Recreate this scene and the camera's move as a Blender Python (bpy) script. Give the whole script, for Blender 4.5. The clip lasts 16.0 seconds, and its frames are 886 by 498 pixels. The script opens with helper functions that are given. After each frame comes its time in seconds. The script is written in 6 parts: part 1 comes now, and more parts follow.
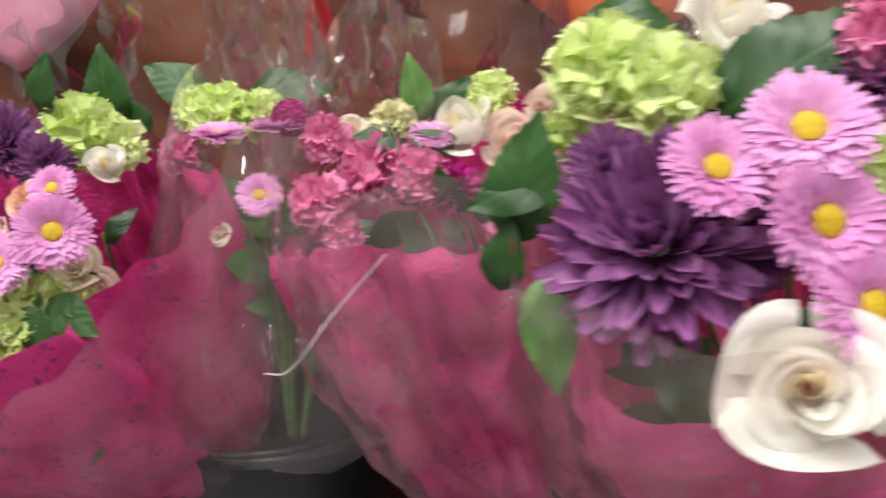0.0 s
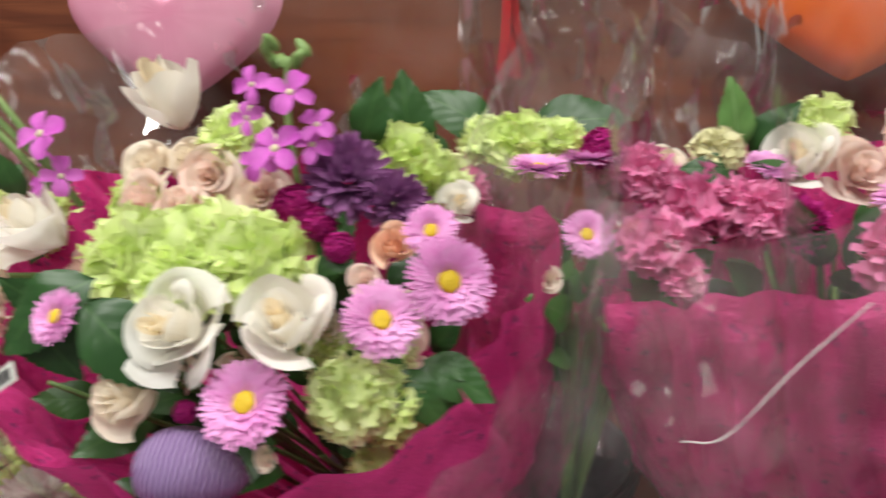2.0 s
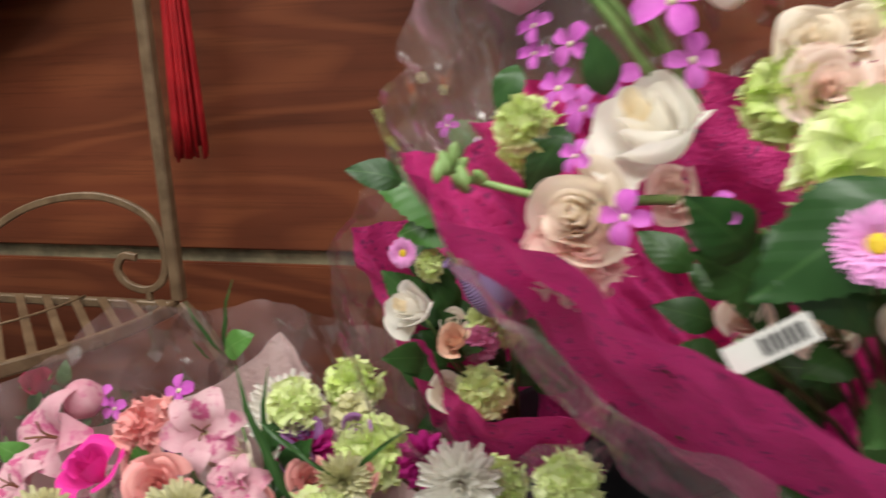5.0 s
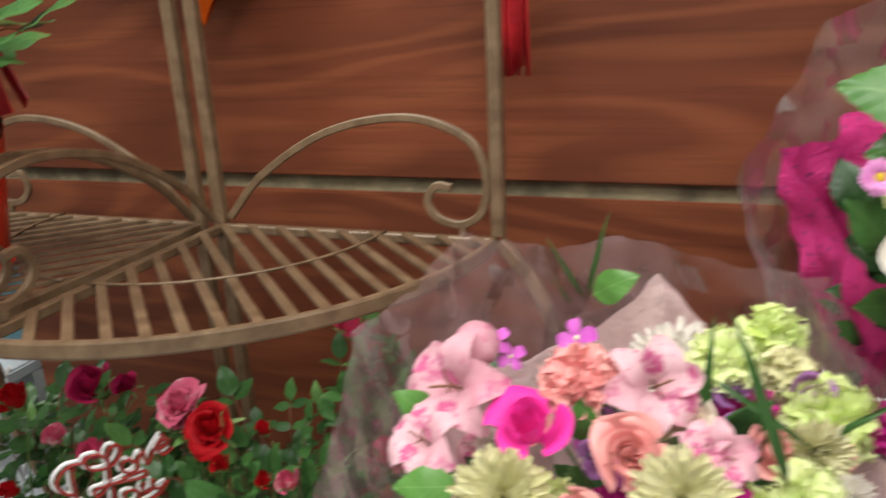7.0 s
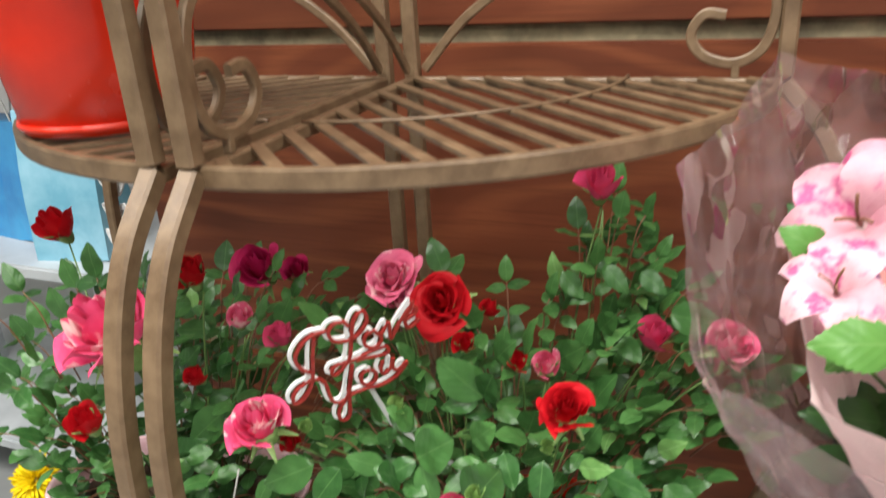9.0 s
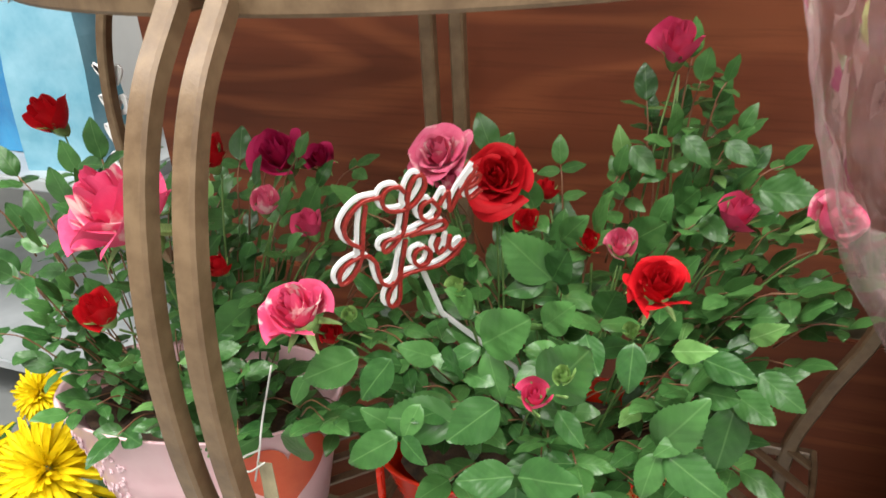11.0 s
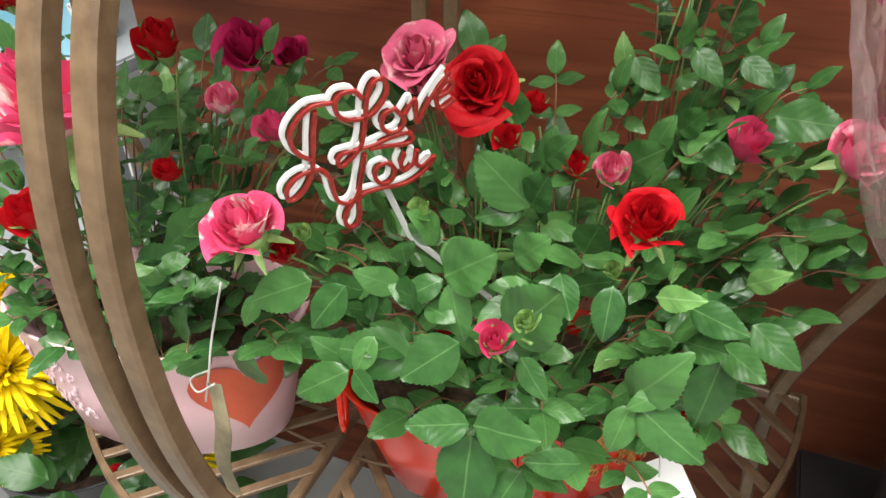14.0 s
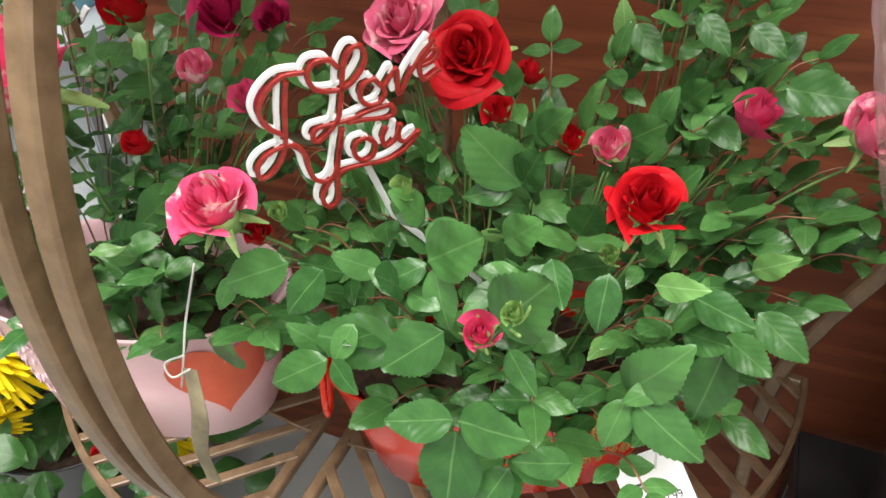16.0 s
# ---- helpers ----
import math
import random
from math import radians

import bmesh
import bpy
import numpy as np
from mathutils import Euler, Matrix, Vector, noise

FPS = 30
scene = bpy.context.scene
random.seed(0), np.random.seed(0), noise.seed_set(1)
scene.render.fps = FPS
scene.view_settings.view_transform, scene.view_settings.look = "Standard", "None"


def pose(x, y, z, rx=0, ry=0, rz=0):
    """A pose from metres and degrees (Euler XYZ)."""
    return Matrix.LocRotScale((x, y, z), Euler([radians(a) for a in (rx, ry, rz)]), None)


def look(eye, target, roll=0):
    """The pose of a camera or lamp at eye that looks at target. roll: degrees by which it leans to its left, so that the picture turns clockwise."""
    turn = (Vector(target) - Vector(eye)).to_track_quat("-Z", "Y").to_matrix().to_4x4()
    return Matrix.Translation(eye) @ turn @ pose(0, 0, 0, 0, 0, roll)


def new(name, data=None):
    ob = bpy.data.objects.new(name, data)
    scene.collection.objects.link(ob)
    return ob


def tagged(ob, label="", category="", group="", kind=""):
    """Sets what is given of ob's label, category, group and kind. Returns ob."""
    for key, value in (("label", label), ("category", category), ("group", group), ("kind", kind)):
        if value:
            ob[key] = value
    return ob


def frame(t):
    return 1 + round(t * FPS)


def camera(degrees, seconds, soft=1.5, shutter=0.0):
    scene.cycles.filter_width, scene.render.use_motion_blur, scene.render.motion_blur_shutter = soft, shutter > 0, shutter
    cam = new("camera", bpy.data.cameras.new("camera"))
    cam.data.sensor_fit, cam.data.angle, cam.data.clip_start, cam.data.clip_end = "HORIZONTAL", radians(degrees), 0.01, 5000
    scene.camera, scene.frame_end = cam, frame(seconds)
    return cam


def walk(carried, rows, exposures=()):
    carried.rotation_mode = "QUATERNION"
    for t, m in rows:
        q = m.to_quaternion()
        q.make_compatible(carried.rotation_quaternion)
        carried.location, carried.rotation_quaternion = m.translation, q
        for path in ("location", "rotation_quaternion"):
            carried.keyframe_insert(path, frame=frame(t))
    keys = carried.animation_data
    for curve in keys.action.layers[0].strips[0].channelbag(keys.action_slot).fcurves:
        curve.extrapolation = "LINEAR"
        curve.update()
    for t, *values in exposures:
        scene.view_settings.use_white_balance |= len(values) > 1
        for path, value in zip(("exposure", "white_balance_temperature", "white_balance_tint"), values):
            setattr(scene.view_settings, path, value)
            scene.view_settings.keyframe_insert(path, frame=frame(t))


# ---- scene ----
cam = camera(61.7, 16.0, 1.5, 0.8)
PATH = [
    (0, (0.769, 0.092, 1.178), (0.394, 1.999, 0.705), 0.7),
    (0.5, (0.7, 0.094, 1.169), (0.371, 2.015, 0.722), 0.8),
    (1, (0.65, 0.099, 1.167), (0.325, 2.029, 0.754), 0.5),
    (1.5, (0.589, 0.106, 1.169), (0.272, 2.041, 0.778), 0.4),
    (2, (0.532, 0.104, 1.171), (0.219, 2.041, 0.785), 0.2),
    (2.5, (0.467, 0.092, 1.166), (0.147, 2.028, 0.781), 0.0),
    (3, (0.421, 0.082, 1.155), (0.093, 2.015, 0.76), -0.1),
    (3.2, (0.403, 0.08, 1.151), (0.072, 2.011, 0.752), -0.2),
    (5.3, (0.186, 0.166, 1.13), (-0.306, 2.035, 0.616), -2.4),
    (5.5, (0.163, 0.171, 1.128), (-0.353, 2.031, 0.605), -2.6),
    (6, (0.085, 0.178, 1.128), (-0.473, 2.016, 0.573), -2.6),
    (6.5, (0.018, 0.179, 1.115), (-0.595, 1.996, 0.546), -2.7),
    (7, (-0.055, 0.173, 1.097), (-0.714, 1.961, 0.491), -2.9),
    (7.5, (-0.122, 0.178, 1.078), (-0.815, 1.943, 0.444), -3.0),
    (8, (-0.201, 0.182, 1.057), (-0.921, 1.924, 0.389), -3.2),
    (8.5, (-0.247, 0.188, 1.033), (-0.973, 1.914, 0.331), -3.3),
    (9, (-0.267, 0.192, 0.996), (-0.984, 1.903, 0.25), -3.5),
    (9.5, (-0.284, 0.194, 0.971), (-0.99, 1.895, 0.191), -3.5),
    (12, (-0.341, 0.227, 0.927), (-1.004, 1.841, -0.052), -3.0),
    (12.5, (-0.342, 0.232, 0.929), (-1.004, 1.827, -0.08), -2.6),
    (13, (-0.328, 0.245, 0.924), (-0.989, 1.812, -0.129), -1.8),
    (13.5, (-0.321, 0.258, 0.915), (-0.972, 1.803, -0.175), -0.9),
    (14, (-0.324, 0.267, 0.914), (-0.975, 1.792, -0.203), -0.8),
    (14.5, (-0.325, 0.272, 0.91), (-0.972, 1.783, -0.23), -0.9),
    (15, (-0.325, 0.28, 0.907), (-0.969, 1.776, -0.255), -0.7),
    (15.5, (-0.326, 0.285, 0.904), (-0.964, 1.771, -0.274), -0.7),
    (16, (-0.328, 0.293, 0.904), (-0.955, 1.777, -0.28), -0.5),
]
EXPOSURES = ((0, 0.0), (1.0, 0.06), (2.0, -0.14), (3.0, -0.18), (5.5, -0.12), (7.0, 0.26), (8.5, 0.70), (12.0, 0.90), (16.0, 1.0))
walk(cam, [(t, look(eye, target, roll)) for t, eye, target, roll in PATH], EXPOSURES)

# ---------------------------------------------------------------- light
world = bpy.data.worlds.new("world")
scene.world = world
world.use_nodes = True
world.node_tree.nodes["Background"].inputs[0].default_value = (0.9, 0.95, 1.0, 1)
world.node_tree.nodes["Background"].inputs[1].default_value = 0.05


def ceiling_lamp(x, y, power, sx=1.2, sy=0.6):
    data = bpy.data.lights.new("ceiling_lamp", "AREA")
    data.shape, data.size, data.size_y, data.energy, data.color = "RECTANGLE", sx, sy, power, (1.0, 0.975, 0.93)
    ob = new("ceiling_lamp", data)
    ob.matrix_world = pose(x, y, 2.87)


for lx, ly, lp in ((0.6, -0.25, 42), (-0.9, -0.10, 42), (0.0, -1.7, 30), (-2.2, -0.6, 34), (2.0, -0.9, 22)):
    ceiling_lamp(lx, ly, lp)


# ---------------------------------------------------------------- materials
def shader(name):
    m = bpy.data.materials.new(name)
    m.use_nodes = True
    t = m.node_tree
    return m, t, t.nodes["Principled BSDF"], t.nodes["Material Output"]


def node(t, kind, **inputs):
    n = t.nodes.new(kind)
    for key, value in inputs.items():
        n.inputs[key.replace("_", " ")].default_value = value
    return n


def mixed(t, fac, a, b):
    n = t.nodes.new("ShaderNodeMix")
    n.data_type = "RGBA"
    for sock, v in ((n.inputs[0], fac), (n.inputs[6], a), (n.inputs[7], b)):
        if isinstance(v, bpy.types.NodeSocket):
            t.links.new(v, sock)
        else:
            sock.default_value = v if isinstance(v, float) else (*v, 1)
    return n.outputs[2]


def ramped(t, value, a, b):
    n = t.nodes.new("ShaderNodeMapRange")
    t.links.new(value, n.inputs[0])
    n.inputs[1].default_value, n.inputs[2].default_value = a, b
    return n.outputs[0]


def bumped(t, p, height, strength, distance):
    n = node(t, "ShaderNodeBump", Strength=strength, Distance=distance)
    t.links.new(height, n.inputs["Height"])
    t.links.new(n.outputs[0], p.inputs["Normal"])


def coords(t, kind="Object", scale=(1, 1, 1)):
    c = t.nodes.new("ShaderNodeTexCoord")
    m = t.nodes.new("ShaderNodeMapping")
    m.inputs["Scale"].default_value = scale
    t.links.new(c.outputs[kind], m.inputs[0])
    return m.outputs[0]


def noisy(t, vec, scale, detail=4.0, rough=0.6):
    n = node(t, "ShaderNodeTexNoise", Scale=scale, Detail=detail, Roughness=rough)
    t.links.new(vec, n.inputs["Vector"])
    return n.outputs[0]


def plain(name, a, b, scale=30.0, rough=0.5, bump=0.2, metal=0.0, fine=300.0, coat=0.0):
    """A surface of two close tones in patches, with fine relief."""
    m, t, p, _ = shader(name)
    v = coords(t)
    big, small = noisy(t, v, scale), noisy(t, v, fine, 2.0)
    col = mixed(t, ramped(t, big, 0.35, 0.65), a, b)
    t.links.new(col, p.inputs["Base Color"])
    p.inputs["Metallic"].default_value, p.inputs["Coat Weight"].default_value = metal, coat
    r = node(t, "ShaderNodeMapRange")
    r.inputs[3].default_value, r.inputs[4].default_value = rough - 0.08, rough + 0.1
    t.links.new(big, r.inputs[0])
    t.links.new(r.outputs[0], p.inputs["Roughness"])
    if bump:
        bumped(t, p, small, bump, 0.0006)
    return m


def petal(name, a, b, edge=None, glow=0.2, streak=10.0):
    """Petals: soft, a little light passes through; local z runs from base to edge in unit blooms."""
    m, t, p, out = shader(name)
    v = coords(t)
    info = t.nodes.new("ShaderNodeNewGeometry")
    mottle = noisy(t, v, 1.6, 3.0)
    add = node(t, "ShaderNodeMath")
    add.operation = "MULTIPLY_ADD"
    own = t.nodes.new("ShaderNodeObjectInfo")
    both = node(t, "ShaderNodeMath")
    both.operation = "ADD"
    t.links.new(info.outputs["Random Per Island"], both.inputs[0])
    t.links.new(own.outputs["Random"], both.inputs[1])
    t.links.new(both.outputs[0], add.inputs[0])
    add.inputs[1].default_value = 0.24
    t.links.new(mottle, add.inputs[2])
    col = mixed(t, ramped(t, add.outputs[0], 0.35, 1.0), a, b)
    if edge:
        st = noisy(t, coords(t, "Object", (1.6, 1.6, 0.8)), 1.6, 3.0, 0.55)
        col = mixed(t, ramped(t, st, 0.56, 0.66), col, edge)
    t.links.new(col, p.inputs["Base Color"])
    p.inputs["Roughness"].default_value = 0.55
    p.inputs["Specular IOR Level"].default_value = 0.18
    bumped(t, p, noisy(t, coords(t, "Object", (streak, streak, 1.5)), 2.0, 2.0), 0.12, 0.04)
    tr = t.nodes.new("ShaderNodeBsdfTranslucent")
    t.links.new(col, tr.inputs[0])
    mx = t.nodes.new("ShaderNodeMixShader")
    mx.inputs[0].default_value = glow
    t.links.new(p.outputs[0], mx.inputs[1])
    t.links.new(tr.outputs[0], mx.inputs[2])
    t.links.new(mx.outputs[0], out.inputs[0])
    return m


def leaf_surface(name, dark, light, vein, gloss=0.36):
    """Leaf along local x, unit length: a pale midrib with side veins, each leaf of its own tone."""
    m, t, p, out = shader(name)
    c = t.nodes.new("ShaderNodeTexCoord")
    sep = t.nodes.new("ShaderNodeSeparateXYZ")
    t.links.new(c.outputs["Object"], sep.inputs[0])

    def op(kind, a, b=None):
        n = t.nodes.new("ShaderNodeMath")
        n.operation = kind
        for s, v in zip(n.inputs, (a, b)):
            if isinstance(v, bpy.types.NodeSocket):
                t.links.new(v, s)
            elif v is not None:
                s.default_value = v
        return n.outputs[0]

    across = op("ABSOLUTE", sep.outputs[1])
    phase = op("SUBTRACT", op("MULTIPLY", sep.outputs[0], 36.0), op("MULTIPLY", across, 48.0))
    rib = ramped(t, across, 0.016, 0.004)
    side = op("MULTIPLY", ramped(t, op("SINE", phase), 0.75, 1.0), 0.035)
    info = t.nodes.new("ShaderNodeObjectInfo")
    tone = op("MULTIPLY_ADD", info.outputs["Random"], 0.65)
    mott = noisy(t, c.outputs["Object"], 4.0, 3.0)
    t.links.new(op("MULTIPLY", mott, 0.5), tone.node.inputs[2])
    col = mixed(t, tone, dark, light)
    col = mixed(t, op("MAXIMUM", op("MULTIPLY", rib, 0.4), side), col, vein)
    t.links.new(col, p.inputs["Base Color"])
    p.inputs["Roughness"].default_value = gloss
    p.inputs["Specular IOR Level"].default_value = 0.4
    bumped(t, p, op("ADD", op("MULTIPLY", op("SINE", phase), -0.4), op("MULTIPLY", rib, -1.5)), 0.05, 0.010)
    tr = t.nodes.new("ShaderNodeBsdfTranslucent")
    t.links.new(col, tr.inputs[0])
    mx = t.nodes.new("ShaderNodeMixShader")
    mx.inputs[0].default_value = 0.18
    t.links.new(p.outputs[0], mx.inputs[1])
    t.links.new(tr.outputs[0], mx.inputs[2])
    t.links.new(mx.outputs[0], out.inputs[0])
    return m


def wood(name, dark, mid, light):
    m, t, p, _ = shader(name)
    c = t.nodes.new("ShaderNodeTexCoord")
    info = t.nodes.new("ShaderNodeObjectInfo")
    shift = node(t, "ShaderNodeVectorMath")
    shift.operation = "ADD"
    t.links.new(c.outputs["Object"], shift.inputs[0])
    t.links.new(info.outputs["Random"], shift.inputs[1])
    mp = t.nodes.new("ShaderNodeMapping")
    mp.inputs["Scale"].default_value = (0.8, 1.0, 4.2)
    t.links.new(shift.outputs[0], mp.inputs[0])
    warp = noisy(t, mp.outputs[0], 1.3, 2.0, 0.45)
    rings = node(t, "ShaderNodeMath")
    rings.operation = "MULTIPLY"
    t.links.new(warp, rings.inputs[0])
    rings.inputs[1].default_value = 84.0
    sn = node(t, "ShaderNodeMath")
    sn.operation = "SINE"
    t.links.new(rings.outputs[0], sn.inputs[0])
    mp2 = t.nodes.new("ShaderNodeMapping")
    mp2.inputs["Scale"].default_value = (5.0, 1.0, 160.0)
    t.links.new(shift.outputs[0], mp2.inputs[0])
    fibre = noisy(t, mp2.outputs[0], 1.0, 5.0, 0.7)
    broad = noisy(t, mp.outputs[0], 1.6, 3.0)
    col = mixed(t, ramped(t, broad, 0.3, 0.7), dark, mid)
    ringmask = node(t, "ShaderNodeMath")
    ringmask.operation = "MULTIPLY"
    t.links.new(ramped(t, sn.outputs[0], -0.2, 1.0), ringmask.inputs[0])
    ringmask.inputs[1].default_value = 0.22
    col = mixed(t, ringmask.outputs[0], col, light)
    fm = node(t, "ShaderNodeMath")
    fm.operation = "MULTIPLY"
    t.links.new(ramped(t, fibre, 0.5, 0.75), fm.inputs[0])
    fm.inputs[1].default_value = 0.55
    col = mixed(t, fm.outputs[0], col, dark)
    t.links.new(col, p.inputs["Base Color"])
    p.inputs["Roughness"].default_value = 0.48
    p.inputs["Specular IOR Level"].default_value = 0.22
    bumped(t, p, fibre, 0.12, 0.001)
    return m


def film_sheet(name, tint, gloss, haze, hazecol=(0.9, 0.9, 0.92)):
    """Clear wrapping film: see-through, crinkled into small facets that glint, milky in patches."""
    m, t, p, out = shader(name)
    t.nodes.remove(p)
    tr = node(t, "ShaderNodeBsdfTransparent")
    tr.inputs[0].default_value = (*tint, 1)
    gl = node(t, "ShaderNodeBsdfGlossy", Roughness=0.07)
    df = node(t, "ShaderNodeBsdfDiffuse")
    df.inputs[0].default_value = (*hazecol, 1)
    tl = node(t, "ShaderNodeBsdfTranslucent")
    tl.inputs[0].default_value = (*hazecol, 1)
    soft = t.nodes.new("ShaderNodeMixShader")
    soft.inputs[0].default_value = 0.4
    t.links.new(df.outputs[0], soft.inputs[1])
    t.links.new(tl.outputs[0], soft.inputs[2])
    v = coords(t)
    bend = node(t, "ShaderNodeTexNoise", Scale=9.0, Detail=2.0, Roughness=0.5)
    t.links.new(v, bend.inputs["Vector"])
    warped = t.nodes.new("ShaderNodeMix")
    warped.data_type = "RGBA"
    warped.inputs[0].default_value = 0.12
    t.links.new(v, warped.inputs[6])
    t.links.new(bend.outputs["Color"], warped.inputs[7])
    stretch = t.nodes.new("ShaderNodeMapping")
    stretch.inputs["Scale"].default_value = (1.0, 1.0, 0.4)
    t.links.new(warped.outputs[2], stretch.inputs[0])
    cells = node(t, "ShaderNodeTexVoronoi", Scale=55.0)
    t.links.new(stretch.outputs[0], cells.inputs["Vector"])

    def vec(kind, a, b):
        n = t.nodes.new("ShaderNodeVectorMath")
        n.operation = kind
        for sock, val in zip(n.inputs, (a, b)):
            if isinstance(val, bpy.types.NodeSocket):
                t.links.new(val, sock)
            elif val is not None:
                sock.default_value = val
        return n.outputs[0]

    geo = t.nodes.new("ShaderNodeNewGeometry")
    tilt = vec("MULTIPLY", vec("SUBTRACT", cells.outputs["Color"], (0.5, 0.5, 0.5)), (0.85, 0.85, 0.85))
    shard = vec("NORMALIZE", vec("ADD", geo.outputs["Normal"], tilt), None)
    t.links.new(shard, gl.inputs["Normal"])
    fr = node(t, "ShaderNodeFresnel", IOR=1.5)
    t.links.new(shard, fr.inputs["Normal"])
    g = node(t, "ShaderNodeMath")
    g.operation = "MULTIPLY"
    t.links.new(fr.outputs[0], g.inputs[0])
    g.inputs[1].default_value = gloss
    milk = node(t, "ShaderNodeMapRange")
    t.links.new(noisy(t, v, 7.0, 3.0), milk.inputs[0])
    milk.inputs[1].default_value, milk.inputs[2].default_value = 0.38, 0.68
    milk.inputs[3].default_value, milk.inputs[4].default_value = haze * 0.15, haze * 2.2
    m1 = t.nodes.new("ShaderNodeMixShader")
    t.links.new(milk.outputs[0], m1.inputs[0])
    t.links.new(tr.outputs[0], m1.inputs[1])
    t.links.new(soft.outputs[0], m1.inputs[2])
    m2 = t.nodes.new("ShaderNodeMixShader")
    t.links.new(g.outputs[0], m2.inputs[0])
    t.links.new(m1.outputs[0], m2.inputs[1])
    t.links.new(gl.outputs[0], m2.inputs[2])
    t.links.new(m2.outputs[0], out.inputs[0])
    return m


def tissue(name, a, b, speck, glow=0.25):
    """Thin fibrous wrapping tissue with scattered flecks."""
    m, t, p, out = shader(name)
    v = coords(t)
    col = mixed(t, ramped(t, noisy(t, v, 14.0, 4.0), 0.3, 0.7), a, b)
    vor = node(t, "ShaderNodeTexNoise", Scale=150.0, Detail=3.0, Roughness=0.6)
    t.links.new(v, vor.inputs["Vector"])
    col = mixed(t, ramped(t, vor.outputs[0], 0.60, 0.66), col, speck)
    t.links.new(col, p.inputs["Base Color"])
    p.inputs["Roughness"].default_value = 0.6
    bumped(t, p, noisy(t, v, 38.0, 6.0, 0.7), 0.85, 0.008)
    tr = t.nodes.new("ShaderNodeBsdfTranslucent")
    t.links.new(col, tr.inputs[0])
    mx = t.nodes.new("ShaderNodeMixShader")
    mx.inputs[0].default_value = glow
    t.links.new(p.outputs[0], mx.inputs[1])
    t.links.new(tr.outputs[0], mx.inputs[2])
    t.links.new(mx.outputs[0], out.inputs[0])
    return m


def netting(name):
    m, t, p, _ = shader(name)
    w = node(t, "ShaderNodeTexWave", Scale=4.2, Distortion=3.0, Detail=1.0)
    w.bands_direction = "Z"
    v = coords(t)
    t.links.new(v, w.inputs["Vector"])
    w2 = node(t, "ShaderNodeTexWave", Scale=9.0, Distortion=0.6)
    w2.bands_direction = "X"
    t.links.new(v, w2.inputs["Vector"])
    col = mixed(t, ramped(t, w.outputs[1], 0.35, 0.75), (0.19, 0.09, 0.28), (0.42, 0.31, 0.54))
    t.links.new(col, p.inputs["Base Color"])
    p.inputs["Roughness"].default_value = 0.6
    bumped(t, p, w.outputs[1], 0.6, 0.03)
    return m


M_WOOD = wood("reddish_wood", (0.048, 0.013, 0.006), (0.150, 0.041, 0.018), (0.31, 0.100, 0.038))
M_GAP = plain("weathered_batten", (0.10, 0.085, 0.05), (0.26, 0.22, 0.13), 25.0, 0.8, 0.5)
M_RACK = plain("brown_enamel", (0.108, 0.067, 0.036), (0.175, 0.115, 0.064), 60.0, 0.40, 0.25, 0.1)
M_FLOOR = plain("grey_floor", (0.20, 0.21, 0.21), (0.29, 0.30, 0.29), 3.0, 0.35, 0.1)
M_CEIL = plain("ceiling_white", (0.75, 0.75, 0.73), (0.82, 0.82, 0.8), 4.0, 0.9, 0.1)
M_SHOP = plain("shop_wall_paint", (0.52, 0.52, 0.52), (0.62, 0.62, 0.61), 1.5, 0.8, 0.1)
M_BLACK = plain("black_plastic", (0.012, 0.012, 0.014), (0.022, 0.022, 0.024), 20.0, 0.35, 0.1)
M_RED = plain("red_enamel", (0.62, 0.020, 0.005), (0.72, 0.030, 0.007), 15.0, 0.24, 0.03, 0.0, 120.0, 0.0)
M_GOLD = plain("gold_relief", (0.42, 0.22, 0.06), (0.6, 0.33, 0.1), 90.0, 0.35, 0.3, 0.7)
M_PINKTIN = plain("pink_tin", (0.78, 0.48, 0.52), (0.85, 0.57, 0.60), 20.0, 0.35, 0.1)
M_PINKREL = plain("pale_relief", (0.62, 0.42, 0.46), (0.75, 0.55, 0.58), 150.0, 0.5, 0.5)
M_HEART = plain("coral_red_paint", (0.55, 0.07, 0.03), (0.66, 0.12, 0.05), 20.0, 0.35, 0.1)
M_SOIL = plain("potting_soil", (0.03, 0.018, 0.012), (0.09, 0.05, 0.03), 120.0, 0.95, 0.8)
M_WRAP = plain("dark_cellophane", (0.05, 0.010, 0.008), (0.12, 0.02, 0.015), 30.0, 0.25, 0.3)
M_STEM = plain("green_stem", (0.06, 0.13, 0.03), (0.13, 0.22, 0.06), 60.0, 0.5, 0.2)
M_SEPAL = plain("sepal_green", (0.13, 0.24, 0.06), (0.24, 0.36, 0.12), 60.0, 0.5, 0.2)
M_TWIG = plain("reddish_stalk", (0.14, 0.05, 0.03), (0.22, 0.11, 0.05), 60.0, 0.5, 0.2)
M_LEAF = leaf_surface("rose_leaf", (0.009, 0.050, 0.011), (0.074, 0.196, 0.050), (0.15, 0.29, 0.10), 0.32)
M_LEAF2 = leaf_surface("bouquet_leaf", (0.012, 0.048, 0.012), (0.040, 0.115, 0.026), (0.08, 0.18, 0.05))
M_LEAF3 = leaf_surface("pale_leaf", (0.08, 0.20, 0.05), (0.16, 0.32, 0.09), (0.32, 0.5, 0.22))
M_LEAF4 = leaf_surface("fresh_leaf", (0.035, 0.13, 0.02), (0.10, 0.25, 0.05), (0.2, 0.36, 0.12))
M_WHITE = petal("white_petal", (0.93, 0.89, 0.79), (0.95, 0.94, 0.89), None, 0.45)
